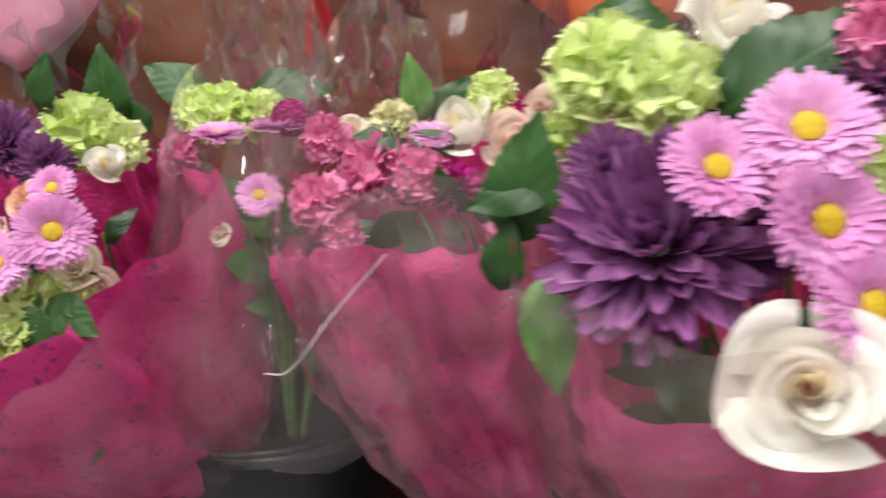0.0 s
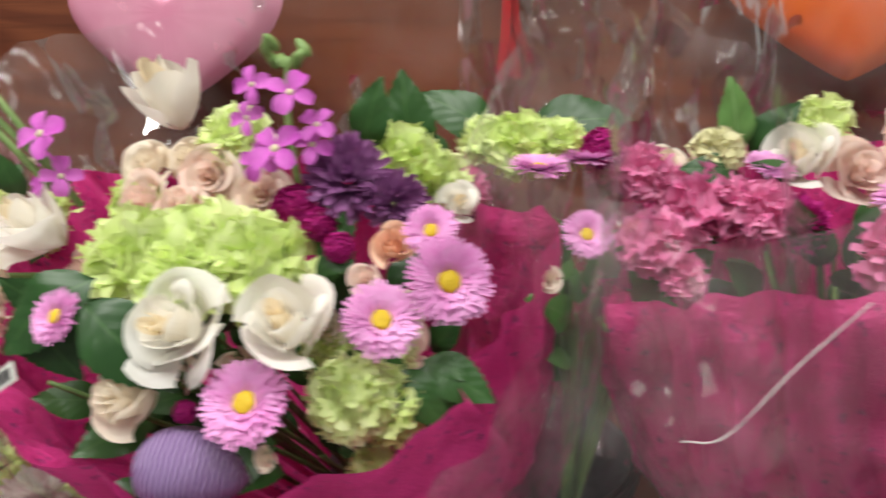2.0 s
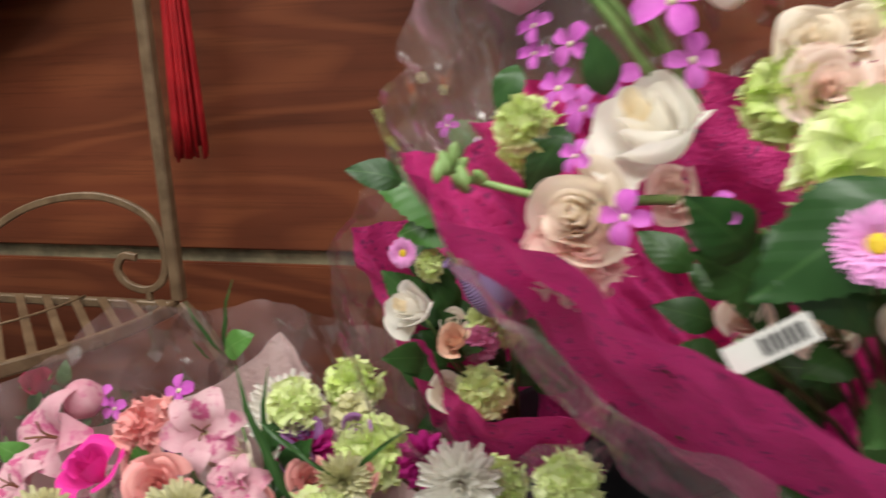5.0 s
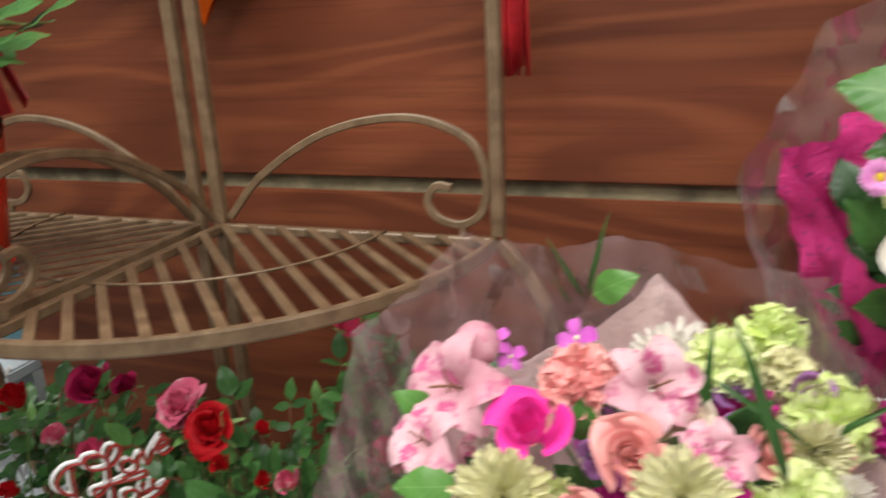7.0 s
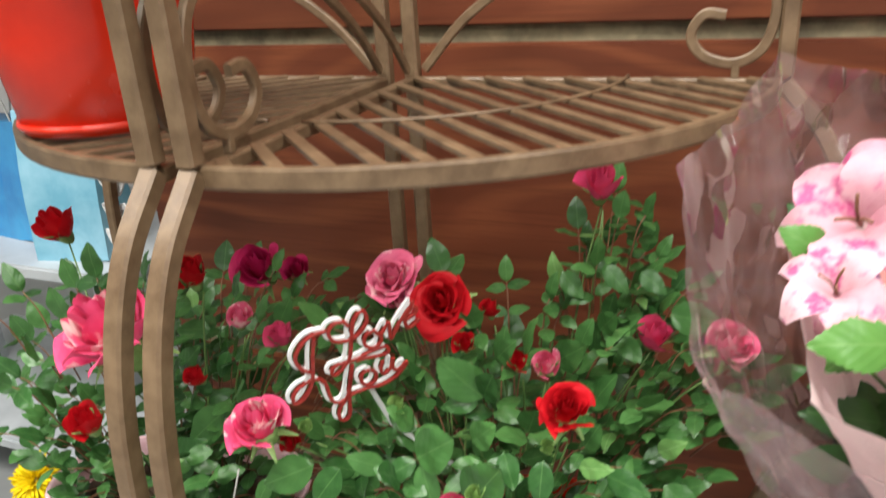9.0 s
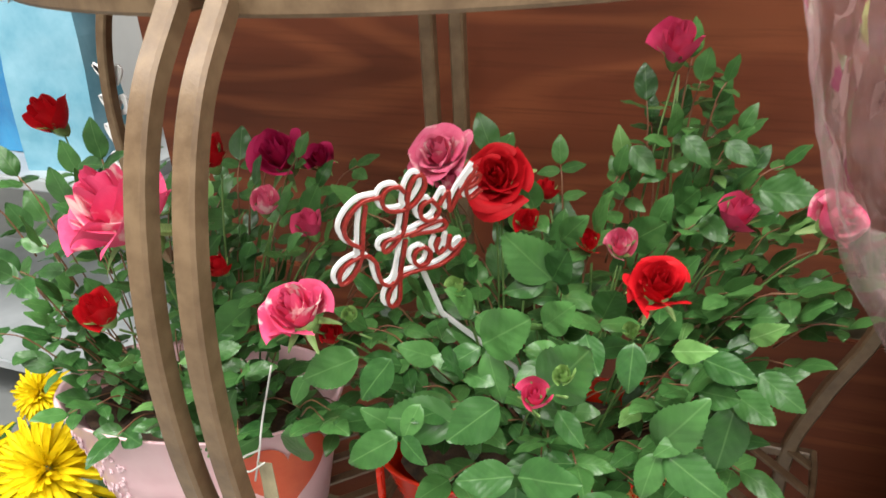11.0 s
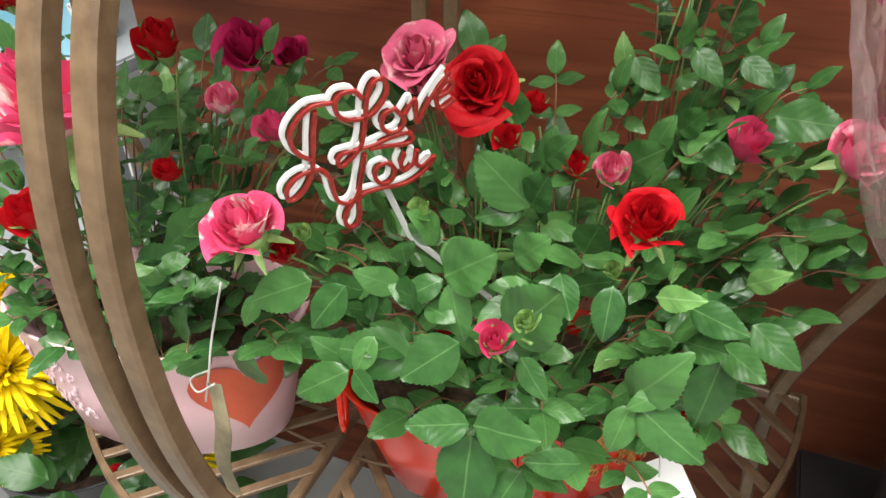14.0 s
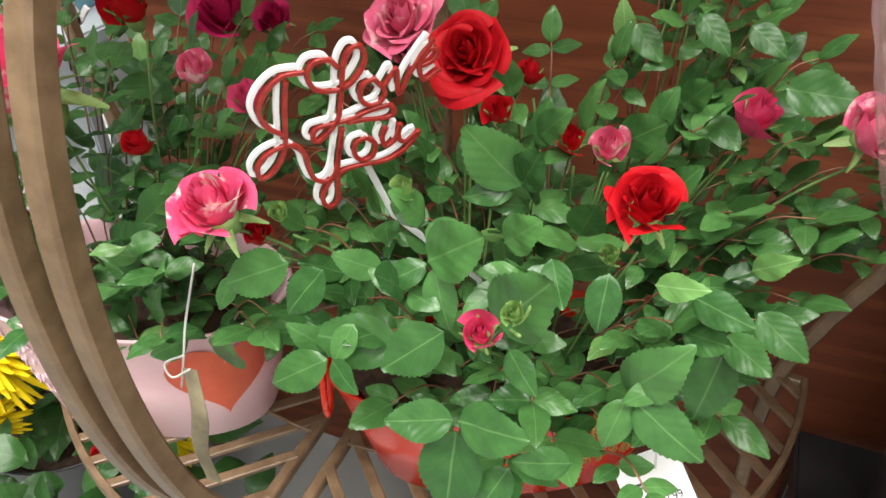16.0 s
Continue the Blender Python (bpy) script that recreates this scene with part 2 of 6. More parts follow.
M_HEARTCREAM = petal("cream_heart_petal", (0.90, 0.76, 0.52), (0.93, 0.85, 0.66), None, 0.45)
M_GREENBUD = petal("green_bud", (0.14, 0.27, 0.06), (0.26, 0.42, 0.13), None, 0.2)
M_CREAM = petal("cream_petal", (0.88, 0.76, 0.60), (0.92, 0.86, 0.74), None, 0.45)
M_BLUSH = petal("blush_petal", (0.88, 0.62, 0.54), (0.92, 0.80, 0.72), None, 0.45)
M_PEACH = petal("peach_petal", (0.88, 0.50, 0.34), (0.93, 0.66, 0.50))
M_ASTER = petal("lilac_petal", (0.74, 0.26, 0.60), (0.85, 0.46, 0.76))
M_YELLOW = petal("yellow_centre", (0.50, 0.32, 0.015), (0.68, 0.50, 0.04), None, 0.1)
M_GREENF = petal("lime_petal", (0.62, 0.78, 0.20), (0.86, 0.92, 0.56), None, 0.35)
M_PURPLE = petal("purple_petal", (0.22, 0.05, 0.21), (0.46, 0.21, 0.45))
M_MAGENTA = petal("magenta_petal", (0.32, 0.008, 0.12), (0.55, 0.03, 0.28))
M_STOCK = petal("orchid_petal", (0.46, 0.06, 0.42), (0.62, 0.16, 0.56))
M_CARN = petal("pink_petal", (0.74, 0.14, 0.38), (0.84, 0.36, 0.56), None, 0.3)
M_CORAL = petal("coral_petal", (0.76, 0.27, 0.28), (0.84, 0.44, 0.40))
M_LILY = petal("streaked_pink_petal", (0.62, 0.26, 0.34), (0.78, 0.52, 0.56), (0.57, 0.12, 0.27), 0.3)
M_HOTPINK = petal("hot_pink_petal", (0.68, 0.015, 0.26), (0.78, 0.05, 0.36))
M_LEMON = petal("lemon_petal", (0.64, 0.62, 0.32), (0.76, 0.74, 0.50))
M_YELLOWP = petal("yellow_petal", (0.75, 0.55, 0.005), (0.86, 0.70, 0.01))
M_RRED = petal("red_rose_petal", (0.34, 0.002, 0.006), (0.52, 0.007, 0.014), None, 0.2)
M_RDEEP = petal("crimson_petal", (0.38, 0.006, 0.06), (0.52, 0.02, 0.12), None, 0.2)
M_RPINK = petal("rose_pink_petal", (0.66, 0.06, 0.17), (0.80, 0.20, 0.32), (0.85, 0.50, 0.52))
M_RSTRIPE = petal("striped_rose_petal", (0.68, 0.03, 0.14), (0.78, 0.12, 0.24), (0.86, 0.70, 0.66))
M_RBUD = petal("bud_pink_petal", (0.58, 0.02, 0.11), (0.72, 0.09, 0.20), None, 0.2)
M_LILACP = petal("dull_lilac_petal", (0.26, 0.09, 0.30), (0.40, 0.20, 0.44))
M_NET = netting("lilac_net")
M_FILM = film_sheet("clear_film", (0.985, 0.985, 0.985), 0.42, 0.060, (0.93, 0.90, 0.90))
M_FILMMILK = film_sheet("milky_film", (0.985, 0.985, 0.985), 0.6, 0.10, (0.95, 0.88, 0.90))
M_FILMPINK = film_sheet("pinkish_film", (0.96, 0.92, 0.92), 0.5, 0.10, (0.88, 0.70, 0.72))
M_FILMROSE = film_sheet("rosy_film", (0.96, 0.92, 0.92), 0.4, 0.17, (0.90, 0.68, 0.70))
# pale tones paint the highlight that runs along a film fold
M_FOLDGLINT = plain("film_fold_highlight", (0.40, 0.32, 0.34), (0.62, 0.54, 0.55), 60.0, 0.2, 0.2)
M_TISSUE = tissue("magenta_tissue", (0.50, 0.012, 0.16), (0.76, 0.05, 0.28), (0.26, 0.03, 0.14))
M_TISSUE2 = tissue("dark_magenta_tissue", (0.72, 0.06, 0.28), (0.88, 0.18, 0.43), (0.55, 0.25, 0.36))
M_PALE = tissue("pale_pink_paper", (0.80, 0.58, 0.58), (0.87, 0.69, 0.68), (0.82, 0.64, 0.62), 0.35)
M_PAPER = plain("white_card", (0.48, 0.47, 0.44), (0.55, 0.54, 0.51), 30.0, 0.7, 0.1)
M_INK = plain("black_ink", (0.03, 0.03, 0.03), (0.06, 0.06, 0.06), 30.0, 0.7, 0.0)
M_SIGNW = plain("white_plastic", (0.70, 0.70, 0.70), (0.78, 0.78, 0.78), 30.0, 0.35, 0.05)
M_SIGNR = plain("red_glitter_plastic", (0.22, 0.012, 0.012), (0.36, 0.03, 0.02), 400.0, 0.35, 0.4)
M_FOILP = plain("pink_foil", (0.72, 0.26, 0.40), (0.82, 0.40, 0.52), 8.0, 0.25, 0.0, 0.3)
M_FOILO = plain("orange_foil", (0.80, 0.12, 0.008), (0.88, 0.18, 0.015), 8.0, 0.22, 0.0, 0.35)
M_FOILR = plain("red_foil", (0.55, 0.01, 0.015), (0.70, 0.02, 0.03), 8.0, 0.18, 0.1, 0.7)
M_SILK = plain("red_silk_thread", (0.30, 0.004, 0.008), (0.45, 0.01, 0.015), 40.0, 0.45, 0.3)
M_STEEL = plain("grey_steel", (0.42, 0.45, 0.47), (0.52, 0.55, 0.57), 10.0, 0.4, 0.1, 0.3)
M_BLUEBAG = plain("blue_plastic", (0.02, 0.16, 0.38), (0.04, 0.26, 0.5), 12.0, 0.35, 0.3)
M_SKYBAG = plain("pale_blue_card", (0.11, 0.30, 0.40), (0.22, 0.42, 0.52), 12.0, 0.5, 0.1)


# ---------------------------------------------------------------- building helpers
def mesh_of(name, verts, faces, material, smooth=True):
    me = bpy.data.meshes.new(name)
    me.from_pydata([tuple(v) for v in verts], [], faces)
    me.materials.append(material)
    if smooth:
        me.polygons.foreach_set("use_smooth", [True] * len(me.polygons))
    me.update()
    return me


def with_material(me, material):
    me2 = me.copy()
    me2.materials[0] = material
    return me2


def part(name, data, material, parent, label="", m=None):
    """Links a mesh, or a bmesh, as one object under its thing or part, at the pose m in the thing's own space."""
    if isinstance(data, bmesh.types.BMesh):
        me = bpy.data.meshes.new(name)
        data.to_mesh(me)
        data.free()
        me.materials.append(material)
        data = me
    ob = new(name, data)
    ob.parent = parent
    if m is not None:
        ob.matrix_basis = m
    if label:
        tagged(ob, label)
    return ob


def thing(name, label, category, at=(0, 0, 0), group="", kind="", turn=0):
    ob = new(name)
    ob.empty_display_size = 0.02
    ob.matrix_basis = pose(*at, 0, 0, turn)
    return tagged(ob, label, category, group, kind)


def grid_faces(nu, nv, wrap=False, base=0):
    f = []
    for j in range(nv - 1):
        for i in range(nu if wrap else nu - 1):
            a, b = j * nu + i, j * nu + (i + 1) % nu
            f.append((base + a, base + b, base + b + nu, base + a + nu))
    return f


def smooth_line(pts, n=8):
    """Catmull-Rom through the points."""
    pts = [Vector(p) for p in pts]
    q = [2 * pts[0] - pts[1], *pts, 2 * pts[-1] - pts[-2]]
    out = []
    for k in range(1, len(q) - 2):
        a, b, c, d = q[k - 1 : k + 3]
        for s in range(n):
            u = s / n
            out.append(0.5 * (2 * b + (c - a) * u + (2 * a - 5 * b + 4 * c - d) * u * u + (3 * b - a - 3 * c + d) * u**3))
    return out + [pts[-1]]


def sweep(name, pts, w, h, material, up=(0, 0, 1), sides=4, taper=1.0):
    """A bar of width w and height h (square for 4 sides, with small chamfers; round for more) along a line."""
    pts = [Vector(p) for p in pts]
    verts, n = [], len(pts)
    if sides == 4:
        c = 0.72
        ring = [(-1, -c), (-c, -1), (c, -1), (1, -c), (1, c), (c, 1), (-c, 1), (-1, c)]
    else:
        ring = [(math.cos(2 * math.pi * k / sides), math.sin(2 * math.pi * k / sides)) for k in range(sides)]
    upv = Vector(up)
    for k, p in enumerate(pts):
        t = (pts[min(k + 1, n - 1)] - pts[max(k - 1, 0)]).normalized()
        side = t.cross(upv)
        if side.length < 1e-3:
            side = t.cross(Vector((0, 1, 0.01)))
        side.normalize()
        top = side.cross(t)
        s = 1 + (taper - 1) * k / (n - 1)
        verts += [p + side * (a * w / 2 * s) + top * (b * h / 2 * s) for a, b in ring]
    m = len(ring)
    faces = grid_faces(m, n, True)
    faces += [tuple(reversed(range(m))), tuple(range((n - 1) * m, n * m))]
    me = mesh_of(name, verts, faces, material, sides > 4 or n > 2)
    if sides == 4 and n > 2:
        for e in me.edges:
            p, q = e.vertices
            e.use_edge_sharp = p % m == q % m or (p // m == q // m and p // m in (0, n - 1))
    return me


def box(name, size, material, bevel=0.002):
    bm = bmesh.new()
    bmesh.ops.create_cube(bm, size=1, matrix=Matrix.Diagonal((*size, 1)))
    if bevel:
        bmesh.ops.bevel(bm, geom=bm.edges[:], offset=bevel, segments=2, affect="EDGES")
    me = bpy.data.meshes.new(name)
    bm.to_mesh(me)
    bm.free()
    me.materials.append(material)
    return me


# ---------------------------------------------------------------- unit blooms, radius 1, facing +z
def petal_patch(verts, faces, nu, nv, f):
    base = len(verts)
    for j in range(nv):
        for i in range(nu):
            verts.append(f(2 * i / (nu - 1) - 1, j / (nv - 1)))
    faces += grid_faces(nu, nv, False, base)


def rose_mesh(name, petals=20, openness=1.0, seed=1, tall=1.0, core=4, reflex=1.0, broad=1.0):
    """A rose as its tight spiral heart, one mesh, and each outer petal as a mesh."""
    rnd = random.Random(seed)
    patches = []
    for k in range(petals):
        s = k / (petals - 1)
        phi = k * 2.32 + rnd.uniform(-0.2, 0.2)
        rad = 0.10 + (0.30 * s + 0.36 * s * s * openness) * rnd.uniform(0.94, 1.06)
        half = (1.15 - 0.36 * s + rnd.uniform(-0.1, 0.1)) * broad
        hgt = (1.0 - 0.16 * s - 0.30 * s**2.0 * openness + rnd.uniform(-0.05, 0.05)) * tall
        close = max(0.0, 0.86 - s) * 0.85
        lip = (0.05 + 0.22 * s**1.2 * openness) * reflex * rnd.uniform(0.7, 1.35)
        ph, tilt = rnd.uniform(0, 6), rnd.uniform(-0.06, 0.06)
        point = rnd.uniform(0.06, 0.14) * s

        def f(u, v):
            a = phi + u * half * (0.45 + 0.55 * math.sin(min(v * 1.4, 1) * math.pi / 2))
            r = 0.07 + (rad - 0.07) * math.sin(min(1.0, v * 1.25) * math.pi / 2) ** 0.8
            r *= 1 - close * v * v
            r += (0.02 + 0.05 * s) * u * v + 0.022 * math.sin(3 * u + ph) * v * (0.3 + s)
            z = hgt * v * (1 - 0.26 * abs(u) ** 2.6 * v + tilt * u * v) + point * v**3 * (1 - min(1.0, 2.2 * abs(u)))
            roll = max(0.0, v - 0.55) / 0.45
            flip = lip * (1 + 0.35 * math.sin(2.3 * u + ph))
            r += flip * roll**1.6
            z -= flip * 0.75 * roll**2.4
            return (r * math.cos(a), r * math.sin(a), z - 0.52)

        verts, faces = [], []
        petal_patch(verts, faces, 11, 10, f)
        patches.append((verts, faces))
    far = max(math.hypot(v[0], v[1]) for vs, _ in patches for v in vs)
    patches = [([(x / far, y / far, z / max(far, 0.8)) for x, y, z in vs], fs) for vs, fs in patches]
    heart_v, heart_f = [], []
    for vs, fs in patches[:core]:
        n = len(heart_v)
        heart_v += vs
        heart_f += [tuple(i + n for i in q) for q in fs]
    return [mesh_of(name, heart_v, heart_f, M_WHITE)] + [mesh_of("petal", vs, fs, M_WHITE) for vs, fs in patches[core:]]


def strap_mesh(name, material, layers, seed, width=0.09, nv=4, dome=0.35, droop=0.0, cup=0.2, tip=0.6):
    """Layers of (count, length, lift in degrees, start radius) of narrow petals."""
    rnd = random.Random(seed)
    verts, faces = [], []
    for count, length, lift, start in layers:
        for k in range(count):
            a = 2 * math.pi * (k + rnd.uniform(-0.35, 0.35)) / count
            el = radians(lift + rnd.uniform(-8, 8))
            ln = length * rnd.uniform(0.85, 1.08)
            ca, sa = math.cos(a), math.sin(a)

            def f(u, v, ca=ca, sa=sa, el=el, ln=ln, start=start):
                wv = width * (0.45 + 0.55 * math.sin(math.pi * (0.15 + 0.65 * v))) * (1 if v < 0.99 else tip)
                rr = start + ln * v * math.cos(el)
                z = ln * v * math.sin(el) - droop * v * v * ln + cup * width * u * u + dome * (1 - start) * 0.4
                return (rr * ca - u * wv * sa, rr * sa + u * wv * ca, z)

            petal_patch(verts, faces, 3, nv, f)
    return mesh_of(name, verts, faces, material)


def dome_mesh(name, material, rad, height, seed=0, bumps=0.04, nu=14, nv=6):
    rnd = random.Random(seed)
    verts = []
    for j in range(nv):
        e = (j / (nv - 1)) * math.pi / 2
        for i in range(nu):
            a = 2 * math.pi * i / nu
            k = 1 + rnd.uniform(-bumps, bumps) * 3
            verts.append((rad * math.cos(e) * math.cos(a) * k, rad * math.cos(e) * math.sin(a) * k, height * math.sin(e) * k))
    return mesh_of(name, verts, grid_faces(nu, nv, True), material)


def floret_ball(name, material, count, seed, size=0.24, ruffle=0.12, depth=0.8):
    """A head of many small four-petalled florets over a dome."""
    rnd = random.Random(seed)
    verts, faces = [], []
    for k in range(count):
        z = 1 - 1.25 * (k + 0.5) / count
        a = k * 2.39996
        rr = math.sqrt(max(0, 1 - z * z))
        d = Vector((rr * math.cos(a), rr * math.sin(a), z * depth)).normalized()
        c = Vector((rr * math.cos(a) * 0.84, rr * math.sin(a) * 0.84, z * depth * 0.84)) * rnd.uniform(0.86, 1.08)
        t1 = d.orthogonal().normalized()
        t2 = d.cross(t1)
        spin = rnd.uniform(0, 1.6)
        for q in range(4):
            b = spin + q * math.pi / 2
            x = t1 * math.cos(b) + t2 * math.sin(b)
            y = d.cross(x)
            s = size * rnd.uniform(0.75, 1.2)
            lift, ph = rnd.uniform(0.0, 0.5), rnd.uniform(0, 6)

            def f(u, v, c=c, x=x, y=y, d=d, s=s, lift=lift, ph=ph):
                w = s * 0.62 * math.sin(math.pi * (0.12 + 0.62 * v))
                return c + x * (s * v) + y * (u * w) + d * (lift * s * v + ruffle * s * math.sin(4 * u + 5 * v + ph) + 0.25 * s * abs(u) * v)

            petal_patch(verts, faces, 4, 3, f)
    return mesh_of(name, verts, faces, material)


def frill_head(name, material, count, seed, size=0.42, depth=0.7):
    """A soft head of broad frilled petals that overlap over a dome."""
    rnd = random.Random(seed)
    verts, faces = [], []
    for k in range(count):
        z = 1 - 1.2 * (k + 0.5) / count
        a = k * 2.39996 + rnd.uniform(-0.3, 0.3)
        rr = math.sqrt(max(0, 1 - z * z))
        d = Vector((rr * math.cos(a), rr * math.sin(a), z * depth + 0.15)).normalized()
        c = Vector((rr * math.cos(a), rr * math.sin(a), z * depth)) * rnd.uniform(0.55, 0.68)
        x = (d.orthogonal().normalized() @ Matrix.Rotation(rnd.uniform(0, 6.28), 3, d)).normalized()
        y = d.cross(x)
        s, ph = size * rnd.uniform(0.8, 1.2), rnd.uniform(0, 6)

        def f(u, v, c=c, x=x, y=y, d=d, s=s, ph=ph):
            w = s * (0.35 + 0.75 * v)
            edge = v * v * (0.16 * math.sin(5 * u + ph) + 0.09 * math.sin(11 * u + 2 * ph))
            return c + d * (s * (0.95 * v + edge * 0.6)) + x * (s * (0.34 * v * v + edge)) + y * (u * w)

        petal_patch(verts, faces, 9, 4, f)
    base = len(verts)
    for j in range(6):
        e = -0.3 + (j / 5) * (math.pi / 2 + 0.3)
        verts += [(0.72 * math.cos(e) * math.cos(q * 0.4488), 0.72 * math.cos(e) * math.sin(q * 0.4488), 0.62 * depth * math.sin(e)) for q in range(14)]
    faces += grid_faces(14, 6, True, base)
    return mesh_of(name, verts, faces, material)


def ruffle_mesh(name, material, seed, layers=7, folds=12):
    """A carnation: frilled rings one within another."""
    rnd = random.Random(seed)
    verts, faces = [], []
    for k in range(layers):
        s = (k + 1) / layers
        ph = rnd.uniform(0, 6)
        base, nu, nv = len(verts), folds * 6, 5
        for j in range(nv):
            v = j / (nv - 1)
            for i in range(nu):
                a = 2 * math.pi * i / nu
                wob = math.sin(folds * a + ph) * 0.6 + math.sin(2.3 * folds * a + 2 * ph) * 0.4
                r = (0.12 + (0.95 * s - 0.12) * v) * (1 + 0.16 * wob * v)
                z = 0.62 * (1 - 0.75 * s) * v**0.6 + 0.55 * (1 - s) * v + 0.14 * math.sin(folds * a + ph + 1.2) * v - 0.1 * s * v
                r *= 1 + rnd.uniform(-0.05, 0.05) * (j == nv - 1)
                verts.append((r * math.cos(a), r * math.sin(a), z))
        faces += grid_faces(nu, nv, True, base)
    return mesh_of(name, verts, faces, material)


def star_mesh(name, material, count, width, pointed, lift, seed, curl=0.3):
    rnd = random.Random(seed)
    verts, faces = [], []
    for k in range(count):
        a = 2 * math.pi * k / count + rnd.uniform(-0.12, 0.12)
        ca, sa = math.cos(a), math.sin(a)
        lf = lift + rnd.uniform(-0.12, 0.12)
        w0 = width * (1 if k % 2 else 0.78)

        def f(u, v, ca=ca, sa=sa, lf=lf, w0=w0):
            w = w0 * (math.sin(math.pi * min(1, 0.10 + 0.82 * v**0.8)) if pointed else math.sin(math.pi * (0.06 + 0.72 * v)))
            r = 0.06 + 0.94 * v
            z = lf * v * (1.4 - v) - curl * v**3 + 0.25 * w * u * u
            return (r * ca - u * w * sa, r * sa + u * w * ca, z)

        petal_patch(verts, faces, 5, 7, f)
    return mesh_of(name, verts, faces, material)


def drop_mesh(name, material, profile, nu=20, ridges=0, seed=0):
    """A lathed body from (radius, height) pairs."""
    prof = smooth_line([(r, 0, z) for r, z in profile], 4)
    verts = []
    for p in prof:
        for i in range(nu):
            a = 2 * math.pi * i / nu
            r = max(p.x, 0.0005) * (1 + (0.04 * math.sin(ridges * a) if ridges else 0))
            verts.append((r * math.cos(a), r * math.sin(a), p.z))
    return mesh_of(name, verts, grid_faces(nu, len(prof), True), material)


def leaf_mesh(name, material, width=0.30, teeth=9, fold=0.25, arch=0.18, seed=0, pointed=1.0):
    """A unit leaf along +x with toothed margins, folded on its midrib."""
    rnd = random.Random(seed)
    n = teeth * 2
    verts, faces = [], []
    for k in range(n + 1):
        x = k / n
        w = width * math.sin(math.pi * min(1, x**0.85)) ** (0.75 if pointed < 1 else 0.9) * (1.0 - 0.25 * x * pointed)
        w *= 1.035 if k % 2 else 0.975
        z = -arch * (x - 0.35) ** 2 * 1.6 + 0.012 * math.sin(9 * x + seed)
        shift = 0.02 if k % 2 else 0.0
        for u in (-1, -0.5, 0, 0.5, 1):
            verts.append((x + shift * abs(u), w * u, z + fold * w * abs(u) - 0.25 * w * u * u + 0.012 * math.sin(14 * x + 3 * u + seed)))
    faces = grid_faces(5, n + 1)
    return mesh_of(name, verts, faces, material)


LEAVES = [leaf_mesh("leaf", M_LEAF, 0.29 + 0.022 * k, 14, 0.20 + 0.06 * k, 0.28 - 0.1 * k, k, 0.85) for k in range(4)]
YOUNG = leaf_mesh("leaf", M_LEAF3, 0.27, 10, 0.3, 0.2, 8)
BIGLEAF = leaf_mesh("leaf", M_LEAF2, 0.32, 12, 0.22, 0.3, 5)
PALELEAF = leaf_mesh("leaf", M_LEAF3, 0.26, 10, 0.25, 0.2, 6)
MIDLEAF = leaf_mesh("leaf", M_LEAF4, 0.36, 12, 0.2, 0.25, 9)
BLADE = leaf_mesh("leaf", M_LEAF2, 0.035, 6, 0.5, 0.25, 7)

ROSE_OPEN = rose_mesh("rose", 15, 0.95, 3, 1.08, 4, 1.0, 1.3)
ROSE_FULL = rose_mesh("rose", 30, 1.1, 12, 0.98, 4, 0.8)
ROSE_MID = rose_mesh("rose", 24, 0.85, 21, 1.2, 4, 0.8)
ROSE_TALL = rose_mesh("rose", 13, 0.55, 4, 1.2, 4, 0.9, 1.35)
ROSE_BUD = rose_mesh("rose_bud", 10, 0.22, 5, 1.25, 4, 0.7, 1.45)
CUP = rose_mesh("ranunculus", 10, 0.7, 6, 0.9, 2, 1.0, 1.1)
ASTER = strap_mesh("aster", M_ASTER, ((52, 0.74, 4, 0.26), (52, 0.70, 12, 0.26), (46, 0.62, 21, 0.25), (40, 0.50, 32, 0.23), (30, 0.32, 45, 0.22)), 2, 0.056, 3, tip=0.85)
ASTER_EYE = dome_mesh("flower_centre", M_YELLOW, 0.25, 0.09, 3, 0.035, 22, 8)
MUM = strap_mesh("chrysanthemum", M_PURPLE, ((26, 0.80, -5, 0.2), (26, 0.80, 12, 0.18), (24, 0.75, 30, 0.15), (20, 0.70, 48, 0.11), (14, 0.62, 64, 0.06), (9, 0.5, 80, 0.02)), 4, 0.095, 5, 0.1, -0.12, 1.2)
SPIDER = strap_mesh("chrysanthemum", M_YELLOWP, ((30, 0.92, -30, 0.1), (30, 0.92, -8, 0.1), (28, 0.86, 14, 0.1), (26, 0.80, 36, 0.08), (22, 0.66, 58, 0.05), (12, 0.5, 78, 0.02)), 5, 0.055, 6, 0.1, 0.25, 1.5)
BALL = frill_head("hydrangea", M_GREENF, 110, 26, 0.30, 0.8)
BALL2 = floret_ball("hydrangea", M_GREENF, 60, 8, 0.27, 0.2, 0.7)
FRILLY = frill_head("frilled_head", M_GREENF, 64, 16)
FRILL = ruffle_mesh("carnation", M_CARN, 7)
STAR4 = star_mesh("stock_floret", M_STOCK, 4, 0.42, False, 0.25, 3, 0.15)
STAR_EYE = dome_mesh("flower_centre", M_LEMON, 0.16, 0.12, 8)
LILY = star_mesh("alstroemeria", M_LILY, 6, 0.40, True, 0.95, 5, 0.30)
ANTHER = sweep("stamen", smooth_line([(0, 0, 0), (0.05, 0.02, 0.4), (0.22, 0.05, 0.62)], 4), 0.05, 0.05, M_TWIG, (0, 1, 0), 5)
